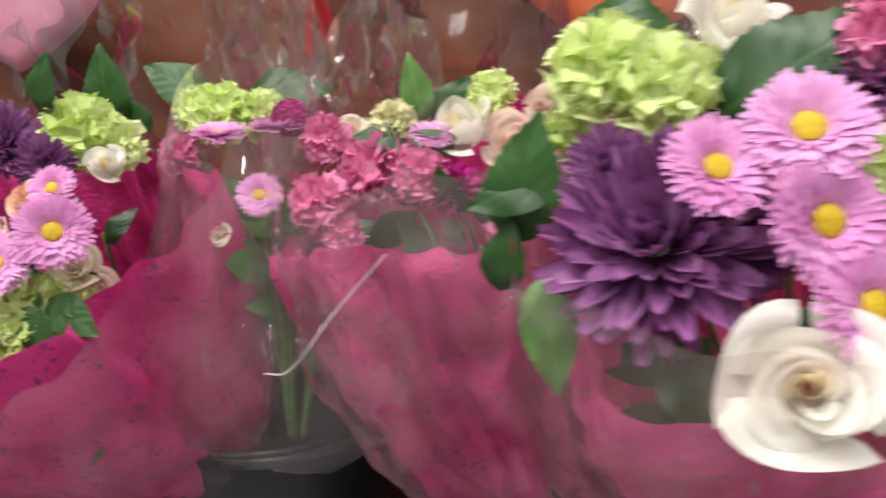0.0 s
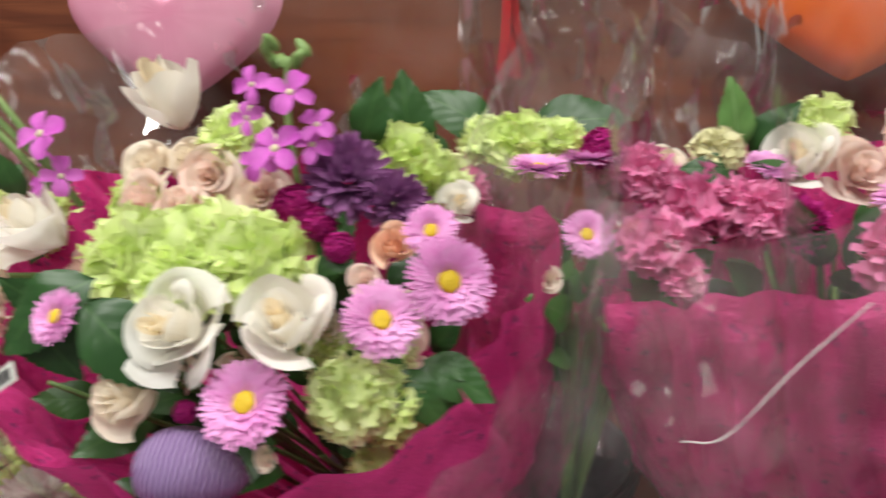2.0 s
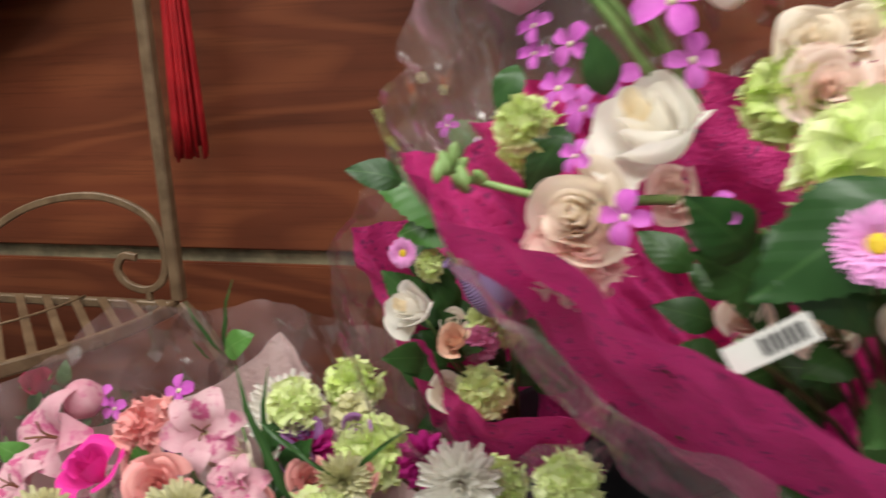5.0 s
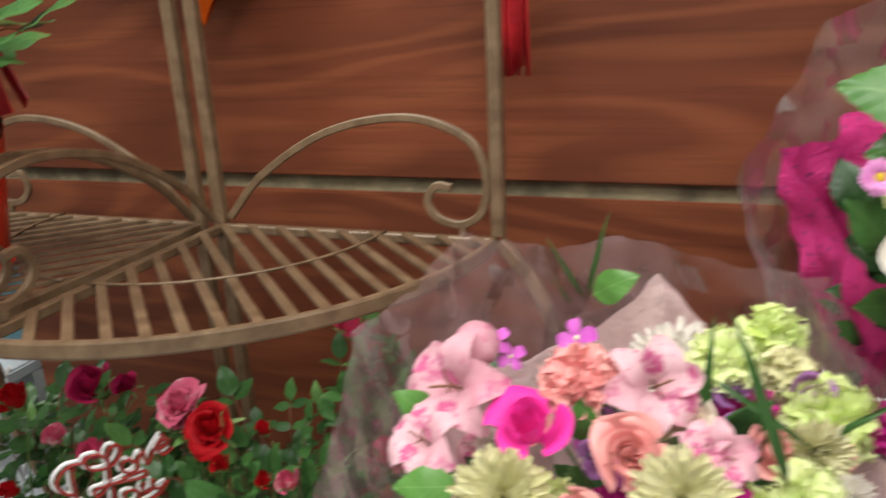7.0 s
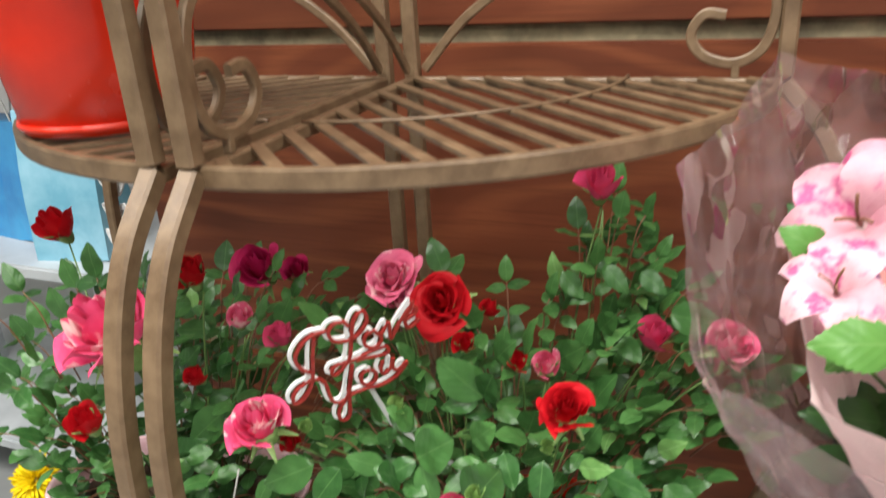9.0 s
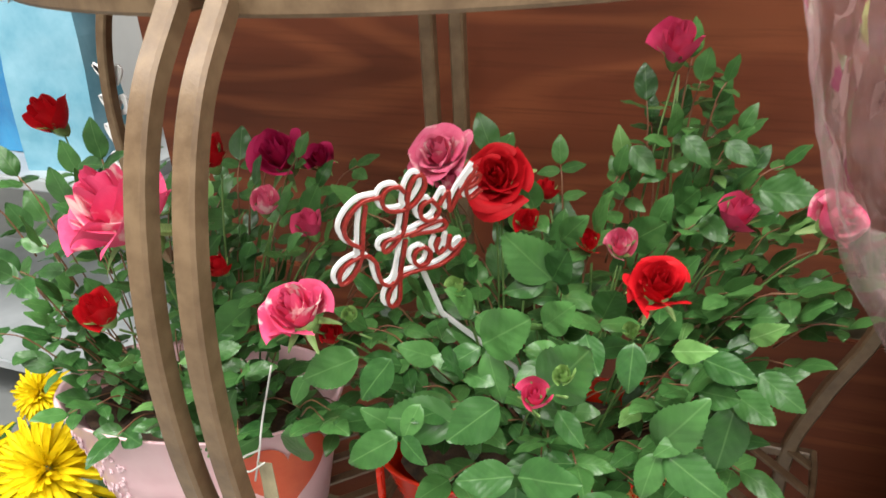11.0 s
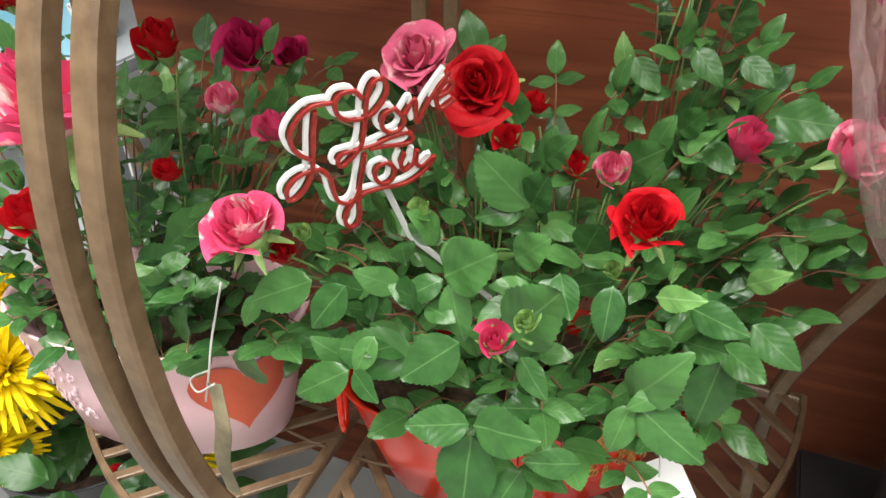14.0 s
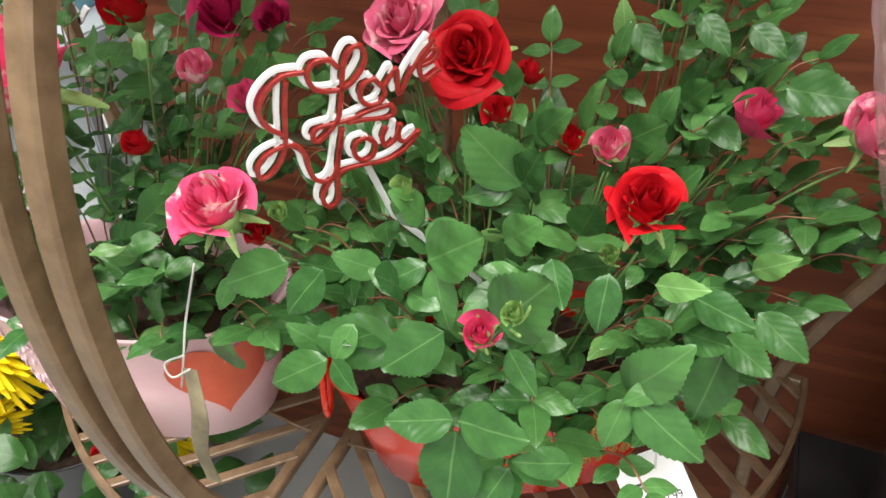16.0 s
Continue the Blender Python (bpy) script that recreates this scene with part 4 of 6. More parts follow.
# ---------------------------------------------------------------- bouquets
def wrap_sheet(name, base, rim, material, parent, seed, neck=0.035, bulge=0.02, folds=15, depth=0.018, crumple=0.009, label="", nu=300, nv=32, peak=0.25):
    """A sheet gathered at base and opening to a rim that runs round through the given corners, creased and crumpled."""
    base = Vector(base)
    rim = [Vector(p) for p in rim]
    centre = sum(rim, Vector()) / len(rim)
    spans = [(rim[(q + 1) % len(rim)] - p).length for q, p in enumerate(rim)]
    total = sum(spans)
    inv = parent.matrix_basis.inverted()
    rnd = random.Random(seed)
    ph = [rnd.uniform(0, 6.28) for _ in range(5)]

    def at_rim(d):
        q = 0
        while d > spans[q]:
            d -= spans[q]
            q += 1
        f = d / spans[q]
        p = rim[q].lerp(rim[(q + 1) % len(rim)], f)
        return p - Vector((0, 0, peak * spans[q] * f * (1 - f)))

    def tri(x):
        return abs((x % 1.0) - 0.5) * 4 - 1

    verts = []
    for j in range(nv):
        v = j / (nv - 1)
        for i in range(nu):
            top = at_rim(total * i / nu * 0.99999)
            out = Vector((top.x - centre.x, top.y - centre.y, 0)).normalized()
            foot = base + out * neck
            p = foot.lerp(top, v) + out * bulge * math.sin(math.pi * v) - Vector((0, 0, bulge * 0.6 * math.sin(math.pi * v)))
            u = i / nu
            w = u + 0.02 * math.sin(2 * math.pi * (3 * u) + ph[0]) + 0.012 * math.sin(2 * math.pi * (5 * u) + ph[1] + 2 * v)
            saw = (0.62 * folds * w + ph[2]) % 1.0
            crease = 0.7 * (min(saw / 0.9, (1 - saw) / 0.1) * 2 - 1) + 0.3 * tri(2.0 * folds * w + ph[3] + 0.6 * v)
            room = min(1.0, (p - base).length / 0.12)
            p = p + out * (depth * crease * room * (0.5 + 0.5 * math.sin(math.pi * min(1.0, 0.25 + v * 0.75))))
            nz = noise.noise_vector(p * 15 + Vector((seed, 0, 0))) + 0.8 * noise.noise_vector(p * 38 + Vector((0, seed, 0)))
            verts.append(inv @ (p + nz * crumple * (0.4 + 0.6 * v)))
    ob = part(name, mesh_of(name, verts, grid_faces(nu, nv, True), material), material, parent, label)
    ob.visible_shadow = name != "film"
    return ob


def greens(holder, base, head, r, count, seed, me=None, length=0.07):
    """Stems and leaves that fill a bouquet between its flowers."""
    rnd = random.Random(seed)
    base, head = Vector(base), Vector(head)
    for k in range(count // 3):
        off = Vector((rnd.uniform(-1, 1), rnd.uniform(-1, 1), rnd.uniform(-0.6, 0.4))) * r * 0.7
        stem(holder, [base + off * 0.15, base.lerp(head, 0.5) + off * 0.5, head + off - Vector((0, -0.01, 0.03))], 0.004)
    for k in range(count):
        off = Vector((rnd.uniform(-1, 1), rnd.uniform(-0.7, 0.8), rnd.uniform(-0.9, 0.5))) * r
        p = base.lerp(head, rnd.uniform(0.6, 0.95)) + off * rnd.uniform(0.6, 1.0)
        d = off.normalized() + (head - base).normalized() * 0.8 + Vector((0, 0, rnd.uniform(-0.3, 0.3)))
        leaf(holder, p, length * rnd.uniform(0.6, 1.1), d, me or BIGLEAF, (rnd.uniform(-0.4, 0.4), -1, 0.5), rnd)


def bouquet(label, base):
    return thing("bouquet", label, "bouquet", base, "wrapped bouquets")


BA, HA = (0.42, 0.66, 0.80), (0.34, 0.49, 1.07)
holder_a = bouquet("white roses, lilac asters and lime hydrangea in magenta tissue", BA)
wrap_sheet("tissue", BA, ((0.125, 0.480, 1.090), (0.188, 0.428, 1.058), (0.275, 0.393, 1.032), (0.345, 0.373, 1.004), (0.385, 0.370, 0.990), (0.432, 0.383, 1.018), (0.478, 0.412, 1.030), (0.508, 0.470, 1.060), (0.530, 0.560, 1.110), (0.36, 0.63, 1.14), (0.16, 0.64, 1.12)), M_TISSUE, holder_a, 3, label="magenta wrapping tissue")
wrap_sheet("film", BA, ((0.10, 0.50, 1.11), (0.175, 0.42, 1.05), (0.26, 0.385, 1.00), (0.375, 0.37, 0.965), (0.475, 0.39, 0.99), (0.545, 0.47, 1.10), (0.58, 0.60, 1.23), (0.45, 0.68, 1.31), (0.27, 0.68, 1.27), (0.11, 0.65, 1.22)), M_FILM, holder_a, 4, 0.045, 0.028, 9, 0.010, 0.010, "crinkled clear film")
greens(holder_a, BA, HA, 0.11, 70, 31, None, 0.05)
for pts in (((0.234, 0.50, 1.120), (0.198, 0.49, 1.164), (0.146, 0.49, 1.202)), ((0.251, 0.50, 1.110), (0.219, 0.49, 1.164), (0.182, 0.49, 1.208)), ((0.244, 0.50, 1.068), (0.195, 0.48, 1.071), (0.149, 0.48, 1.081)), ((0.388, 0.50, 1.11), (0.385, 0.49, 1.163), (0.386, 0.49, 1.195)), ((0.234, 0.50, 1.132), (0.192, 0.49, 1.173), (0.147, 0.49, 1.179))):
    stem(holder_a, pts, 0.005, M_SEPAL)
    tip = Vector(pts[-1])
    for q in range(7):
        o = Vector((spin.uniform(-1, 1), spin.uniform(-1, 0.3), spin.uniform(-0.6, 1))) * 0.010
        part("flower_bud", coloured(POD, M_SEPAL), M_SEPAL, holder_a, "", Matrix.Translation(holder_a.matrix_basis.inverted() @ (tip + o)) @ pose(0, 0, 0, spin.uniform(-50, 50), spin.uniform(-50, 50), 0) @ Matrix.Diagonal((0.0042, 0.0042, 0.0085, 1)))

BB, HB = (0.545, 0.62, 0.885), (0.565, 0.61, 1.08)
holder_b = bouquet("pink asters on green stems in crinkled clear film", BB)
wrap_sheet("film", BB, ((0.485, 0.57, 1.16), (0.53, 0.49, 1.125), (0.60, 0.482, 1.105), (0.655, 0.52, 1.12), (0.665, 0.62, 1.20), (0.60, 0.69, 1.25), (0.51, 0.67, 1.27)), M_FILM, holder_b, 14, 0.07, 0.035, 8, 0.009, 0.010, "crinkled clear film")
greens(holder_b, BB, HB, 0.05, 48, 32, MIDLEAF, 0.04)

BC, HC = (0.75, 0.68, 0.80), (0.70, 0.62, 1.09)
holder_c = bouquet("blush roses, asters and pink carnations in magenta tissue", BC)
wrap_sheet("tissue", BC, ((0.560, 0.560, 1.055), (0.612, 0.505, 1.070), (0.690, 0.490, 1.085), (0.765, 0.500, 1.100), (0.830, 0.56, 1.12), (0.82, 0.70, 1.15), (0.70, 0.73, 1.16), (0.60, 0.69, 1.12)), M_TISSUE, holder_c, 23, 0.045, 0.020, 17, 0.026, label="speckled magenta wrapping tissue")
wrap_sheet("film", BC, ((0.545, 0.57, 1.13), (0.60, 0.480, 1.105), (0.68, 0.460, 1.130), (0.78, 0.475, 1.150), (0.85, 0.56, 1.19), (0.84, 0.71, 1.25), (0.71, 0.74, 1.26), (0.60, 0.71, 1.29)), M_FILMMILK, holder_c, 24, 0.06, 0.036, 9, 0.010, 0.010, "crinkled clear film")
greens(holder_c, BC, HC, 0.08, 40, 33, None, 0.045)

BZ, HZ = (0.90, 0.58, 0.86), (0.84, 0.43, 1.12)
holder_z = bouquet("purple chrysanthemums, lilac asters and a white rose in clear film", BZ)
wrap_sheet("tissue", BZ, ((0.765, 0.42, 1.075), (0.79, 0.375, 1.050), (0.85, 0.355, 1.045), (0.93, 0.37, 1.06), (0.97, 0.46, 1.10), (0.92, 0.55, 1.14), (0.81, 0.52, 1.13)), M_TISSUE2, holder_z, 43, 0.03, 0.018, 13, 0.016, label="dark pink wrapping tissue")
wrap_sheet("film", BZ, ((0.737, 0.42, 1.115), (0.745, 0.362, 1.098), (0.82, 0.335, 1.092), (0.90, 0.325, 1.10), (0.985, 0.42, 1.15), (0.95, 0.57, 1.24), (0.79, 0.55, 1.25)), M_FILMPINK, holder_z, 44, 0.04, 0.030, 7, 0.008, 0.008, "crinkled clear film")
greens(holder_z, BZ, HZ, 0.08, 34, 34, None, 0.045)

BK, HK = (0.13, 0.80, 0.74), (0.10, 0.73, 0.95)
holder_k = bouquet("small mixed bouquet with netted chrysanthemum in magenta tissue", BK)
wrap_sheet("tissue", BK, ((-0.002, 0.745, 0.990), (0.07, 0.69, 0.900), (0.13, 0.63, 0.880), (0.215, 0.61, 0.925), (0.235, 0.74, 1.03), (0.15, 0.83, 1.06), (0.05, 0.81, 1.01)), M_TISSUE, holder_k, 53, 0.03, 0.010, 13, 0.012, label="magenta wrapping tissue")
wrap_sheet("film", BK, ((-0.03, 0.75, 0.97), (0.02, 0.66, 0.89), (0.11, 0.595, 0.865), (0.23, 0.59, 0.92), (0.25, 0.74, 1.08), (0.15, 0.84, 1.15), (0.02, 0.82, 1.08)), M_FILM, holder_k, 54, 0.04, 0.022, 7, 0.008, 0.009, "crinkled clear film")
greens(holder_k, BK, HK, 0.07, 40, 35, None, 0.05)

BD, HD = (-0.06, 0.70, 0.57), (-0.09, 0.63, 0.80)
holder_d = bouquet("alstroemeria, carnations and lemon chrysanthemums in pale pink paper", BD)
wrap_sheet("paper", BD, ((-0.235, 0.62, 0.845), (-0.225, 0.52, 0.795), (-0.10, 0.470, 0.775), (0.03, 0.53, 0.785), (0.09, 0.63, 0.81), (-0.041, 0.72, 0.852), (-0.084, 0.755, 0.892), (-0.161, 0.70, 0.842)), M_PALE, holder_d, 63, 0.04, 0.012, 9, 0.006, 0.004, "pale pink wrapping paper")
wrap_sheet("film", BD, ((-0.300, 0.63, 0.870), (-0.270, 0.50, 0.810), (-0.10, 0.445, 0.775), (0.06, 0.50, 0.78), (0.14, 0.63, 0.83), (0.04, 0.76, 0.90), (-0.12, 0.80, 0.91), (-0.25, 0.74, 0.92)), M_FILMROSE, holder_d, 64, 0.05, 0.03, 6, 0.007, 0.006, "crinkled clear film")
greens(holder_d, BD, HD, 0.13, 60, 36, None, 0.05)


def fill(holder, head, spread, kinds, count, seed, r0, r1):
    """Smaller blooms packed over the dome of a bouquet, a little behind its main flowers."""
    rnd = random.Random(seed)
    for k in range(count):
        z = rnd.uniform(-0.75, 0.9)
        a = rnd.uniform(math.pi * 1.02, math.pi * 1.98)
        q = math.sqrt(max(0.0, 1 - z * z)) * rnd.uniform(0.75, 1.0)
        at = (head[0] + spread[0] * q * math.cos(a), head[1] + spread[1] * q * math.sin(a), head[2] + spread[2] * z)
        bloom(rnd.choice(kinds), tuple(round(v, 3) for v in at), rnd.uniform(r0, r1), 0.6 * math.cos(a), holder)


# --- a ---
bloom("wrose", (0.361, 0.400, 1.073), 0.0300, -0.1, holder_a)
bloom("wrose2", (0.412, 0.405, 1.075), 0.0254, 0.2, holder_a)
bloom("aster", (0.479, 0.445, 1.087), 0.0228, 0.5, holder_a)
bloom("aster", (0.449, 0.434, 1.069), 0.0205, 0.3, holder_a)
bloom("aster", (0.397, 0.395, 1.040), 0.0214, 0.0, holder_a)
bloom("aster", (0.299, 0.408, 1.071), 0.0147, -0.3, holder_a)
bloom("aster", (0.468, 0.462, 1.108), 0.0147, 0.4, holder_a)
bloom("peachrose", (0.448, 0.466, 1.100), 0.0142, 0.1, holder_a)
bloom("frill", (0.314, 0.455, 1.087), 0.0276, -0.3, holder_a)
bloom("frill", (0.350, 0.458, 1.092), 0.0272, -0.1, holder_a)
bloom("frill", (0.383, 0.450, 1.091), 0.0243, 0.2, holder_a)
bloom("frill", (0.348, 0.432, 1.082), 0.0195, -0.1, holder_a)
bloom("hydrangea", (0.436, 0.430, 1.031), 0.0225, 0.1, holder_a)
bloom("hydrangea", (0.451, 0.440, 1.025), 0.0204, 0.3, holder_a)
bloom("hydrangea", (0.442, 0.443, 0.989), 0.0127, 0.2, holder_a)
bloom("frill", (0.342, 0.520, 1.149), 0.0197, 0.0, holder_a)
bloom("frill", (0.439, 0.530, 1.134), 0.0226, 0.2, holder_a)
bloom("frill", (0.458, 0.540, 1.125), 0.0175, 0.3, holder_a)
bloom("pinkrose", (0.335, 0.495, 1.131), 0.0187, 0.0, holder_a)
bloom("pinkrose", (0.372, 0.480, 1.123), 0.0172, 0.2, holder_a)
bloom("pinkrose", (0.299, 0.485, 1.117), 0.0193, -0.2, holder_a)
bloom("cream", (0.294, 0.500, 1.136), 0.0173, -0.2, holder_a)
bloom("cream", (0.314, 0.510, 1.139), 0.0151, 0.0, holder_a)
bloom("pinkrose", (0.323, 0.485, 1.117), 0.0159, 0.0, holder_a)
bloom("purplemum", (0.419, 0.485, 1.130), 0.0240, 0.3, holder_a)
bloom("purplemum", (0.444, 0.487, 1.118), 0.0186, 0.5, holder_a)
bloom("dianthus", (0.394, 0.470, 1.118), 0.0113, 0.0, holder_a)
bloom("dianthus", (0.409, 0.465, 1.110), 0.0088, 0.2, holder_a)
bloom("dianthus", (0.421, 0.460, 1.099), 0.0076, 0.2, holder_a)
bloom("wbud", (0.269, 0.575, 1.179), 0.0252, 0.0, holder_a)
bloom("wrose2", (0.232, 0.483, 1.101), 0.0293, -0.5, holder_a)
bloom("creamrose", (0.203, 0.470, 1.066), 0.0256, -0.6, holder_a)
bloom("carnpale", (0.201, 0.475, 1.048), 0.0205, -0.4, holder_a)
bloom("creamrose", (0.333, 0.405, 1.035), 0.0217, -0.3, holder_a)
bloom("netmum", (0.368, 0.400, 1.002), 0.0321, 0.0, holder_a)
bloom("cream", (0.406, 0.390, 1.017), 0.0062, 0.0, holder_a)
bloom("stock", (0.396, 0.465, 1.176), 0.0135, 0.0, holder_a)
bloom("stock", (0.387, 0.465, 1.148), 0.0164, 0.0, holder_a)
bloom("stock", (0.372, 0.475, 1.180), 0.0115, -0.2, holder_a)
bloom("stock", (0.408, 0.470, 1.160), 0.0112, 0.2, holder_a)
bloom("stock", (0.366, 0.480, 1.163), 0.0110, -0.4, holder_a)
bloom("stock", (0.405, 0.470, 1.150), 0.0118, 0.3, holder_a)
bloom("stock", (0.376, 0.470, 1.141), 0.0119, -0.2, holder_a)
bloom("stock", (0.238, 0.488, 1.153), 0.0180, -0.2, holder_a)
bloom("stock", (0.166, 0.490, 1.182), 0.0081, -0.3, holder_a)
bloom("stock", (0.196, 0.500, 1.183), 0.0101, 0.0, holder_a)
bloom("stock", (0.193, 0.500, 1.174), 0.0080, 0.0, holder_a)
bloom("stock", (0.180, 0.500, 1.146), 0.0096, -0.4, holder_a)
bloom("stock", (0.180, 0.500, 1.134), 0.0081, -0.4, holder_a)
bloom("stock", (0.247, 0.490, 1.129), 0.0129, 0.2, holder_a)
bloom("stock", (0.201, 0.460, 1.093), 0.0081, -0.4, holder_a)
bloom("stock", (0.256, 0.450, 1.073), 0.0088, -0.3, holder_a)
bloom("dianthus", (0.365, 0.400, 1.032), 0.0053, 0.0, holder_a)
bloom("wrose2", (0.475, 0.500, 1.118), 0.0135, 0.5, holder_a)
bloom("pinkrose", (0.437, 0.450, 1.085), 0.0097, 0.2, holder_a)
bloom("frill", (0.171, 0.530, 1.100), 0.0134, -0.5, holder_a)
bloom("frill", (0.170, 0.587, 1.088), 0.0197, -0.5, holder_a)
bloom("frill", (0.160, 0.585, 1.070), 0.0159, -0.6, holder_a)
bloom("stock", (0.221, 0.450, 1.070), 0.0122, -0.5, holder_a)
bloom("stock", (0.201, 0.530, 1.107), 0.0138, -0.4, holder_a)
bloom("stock", (0.215, 0.520, 1.121), 0.0134, -0.2, holder_a)
bloom("stock", (0.187, 0.550, 1.116), 0.0130, -0.5, holder_a)
bloom("stock", (0.193, 0.550, 1.138), 0.0130, -0.4, holder_a)

# --- z ---
bloom("aster", (0.815, 0.384, 1.142), 0.0227, 0.0, holder_z)
bloom("aster", (0.852, 0.375, 1.126), 0.0256, 0.15, holder_z)
bloom("aster", (0.847, 0.390, 1.157), 0.0254, 0.1, holder_z)
bloom("aster", (0.868, 0.365, 1.098), 0.0248, 0.2, holder_z)
bloom("bigmum", (0.799, 0.405, 1.106), 0.0467, -0.05, holder_z)
bloom("purplemum", (0.830, 0.410, 1.107), 0.0253, 0.1, holder_z)
bloom("purplemum", (0.777, 0.420, 1.136), 0.0189, -0.3, holder_z)
bloom("purplemum", (0.876, 0.430, 1.174), 0.0203, 0.2, holder_z)
bloom("wrose", (0.846, 0.345, 1.074), 0.0329, 0.0, holder_z)
bloom("frill", (0.773, 0.445, 1.177), 0.0229, -0.1, holder_z)
bloom("frill", (0.797, 0.440, 1.169), 0.0234, 0.1, holder_z)
bloom("frill", (0.761, 0.450, 1.149), 0.0137, -0.2, holder_z)
bloom("frill", (0.812, 0.450, 1.175), 0.0151, 0.1, holder_z)
bloom("wrose2", (0.829, 0.460, 1.200), 0.0256, 0.1, holder_z)
bloom("carn", (0.880, 0.430, 1.190), 0.0163, 0.2, holder_z)
bloom("frill", (0.877, 0.400, 1.145), 0.0130, 0.2, holder_z)
bloom("pinkrose", (0.743, 0.460, 1.162), 0.0084, -0.2, holder_z)

# --- b ---
bloom("aster", (0.547, 0.563, 1.091), 0.0169, 0.1, holder_b)
bloom("topaster", (0.549, 0.596, 1.134), 0.0209, 0.0, holder_b)
bloom("topaster", (0.517, 0.568, 1.130), 0.0186, -0.1, holder_b)
bloom("cream", (0.525, 0.542, 1.068), 0.0097, 0.0, holder_b)
bloom("frill", (0.502, 0.600, 1.144), 0.0207, -0.1, holder_b)
bloom("frill", (0.530, 0.610, 1.143), 0.0176, 0.0, holder_b)
bloom("frill", (0.478, 0.610, 1.146), 0.0164, -0.3, holder_b)
bloom("dianthus", (0.556, 0.600, 1.142), 0.0132, 0.2, holder_b)
bloom("carn", (0.468, 0.600, 1.113), 0.0147, -0.3, holder_b)

# --- c ---
bloom("carn", (0.588, 0.570, 1.086), 0.0191, -0.2, holder_c)
bloom("carn", (0.606, 0.565, 1.067), 0.0131, -0.2, holder_c)
bloom("carn", (0.583, 0.600, 1.127), 0.0170, 0.0, holder_c)
bloom("carn", (0.618, 0.600, 1.109), 0.0239, 0.0, holder_c)
bloom("carn", (0.637, 0.600, 1.106), 0.0192, 0.1, holder_c)
bloom("carn", (0.656, 0.585, 1.106), 0.0172, 0.1, holder_c)
bloom("cream", (0.598, 0.610, 1.134), 0.0141, 0.0, holder_c)
bloom("lemonf", (0.630, 0.610, 1.139), 0.0156, 0.0, holder_c)
bloom("topaster", (0.660, 0.600, 1.131), 0.0153, 0.0, holder_c)
bloom("carnm", (0.679, 0.590, 1.097), 0.0189, 0.1, holder_c)
bloom("wrose2", (0.680, 0.610, 1.138), 0.0258, -0.3, holder_c)
bloom("pinkrose", (0.716, 0.605, 1.130), 0.0242, 0.0, holder_c)
bloom("pinkrose", (0.749, 0.610, 1.151), 0.0262, 0.1, holder_c)
bloom("frill", (0.786, 0.620, 1.158), 0.0230, 0.2, holder_c)
bloom("frill", (0.697, 0.630, 1.158), 0.0179, -0.1, holder_c)
bloom("topaster", (0.742, 0.590, 1.114), 0.0214, 0.0, holder_c)
bloom("topaster", (0.783, 0.600, 1.132), 0.0261, 0.2, holder_c)
bloom("frill", (0.796, 0.590, 1.124), 0.0149, 0.2, holder_c)
bloom("carn", (0.733, 0.575, 1.083), 0.0247, 0.0, holder_c)
bloom("carn", (0.764, 0.580, 1.080), 0.0268, 0.2, holder_c)
bloom("cream", (0.773, 0.640, 1.170), 0.0186, 0.0, holder_c)

# --- k ---
bloom("wbud2", (0.096, 0.700, 1.030), 0.0107, -0.2, holder_k)
bloom("aster", (0.105, 0.700, 1.012), 0.0191, -0.3, holder_k)
bloom("aster", (0.051, 0.710, 0.982), 0.0130, -0.4, holder_k)
bloom("netmum2", (0.129, 0.680, 0.961), 0.0294, -0.2, holder_k)
bloom("wrose2", (0.069, 0.665, 0.951), 0.0244, -0.4, holder_k)
bloom("peachrose", (0.100, 0.670, 0.926), 0.0157, -0.2, holder_k)
bloom("stock", (0.102, 0.660, 1.088), 0.0098, -0.3, holder_k)
bloom("stock", (0.130, 0.650, 1.078), 0.0096, -0.3, holder_k)
bloom("carn", (0.113, 0.700, 0.911), 0.0131, 0.0, holder_k)
bloom("frill", (0.119, 0.680, 0.879), 0.0195, 0.0, holder_k)
bloom("cream", (0.090, 0.680, 0.877), 0.0174, -0.2, holder_k)
bloom("hydrangea", (0.112, 0.710, 0.984), 0.0111, 0.0, holder_k)
bloom("wbud2", (0.081, 0.680, 1.120), 0.0063, 0.0, holder_k)
bloom("wbud2", (0.096, 0.680, 1.111), 0.0055, 0.0, holder_k)

# --- d ---
bloom("lily", (-0.205, 0.600, 0.853), 0.0388, -0.3, holder_d)
bloom("lilybud", (-0.199, 0.625, 0.873), 0.0182, -0.2, holder_d)
bloom("tulip", (-0.149, 0.560, 0.859), 0.0353, 0.1, holder_d)
bloom("carnpale2", (-0.124, 0.600, 0.869), 0.0222, 0.0, holder_d)
bloom("lily", (-0.080, 0.605, 0.867), 0.0321, 0.2, holder_d)
bloom("carnp", (-0.087, 0.550, 0.854), 0.0259, 0.1, holder_d)
bloom("lily", (-0.216, 0.565, 0.829), 0.0272, -0.5, holder_d)
bloom("creammum", (-0.152, 0.515, 0.834), 0.0292, 0.0, holder_d)
bloom("creammum", (-0.057, 0.530, 0.842), 0.0278, 0.1, holder_d)
bloom("purplebud", (-0.104, 0.585, 0.848), 0.0164, 0.0, holder_d)
bloom("purplebud", (-0.109, 0.560, 0.841), 0.0137, 0.0, holder_d)
bloom("stock", (-0.097, 0.570, 0.830), 0.0142, 0.0, holder_d)
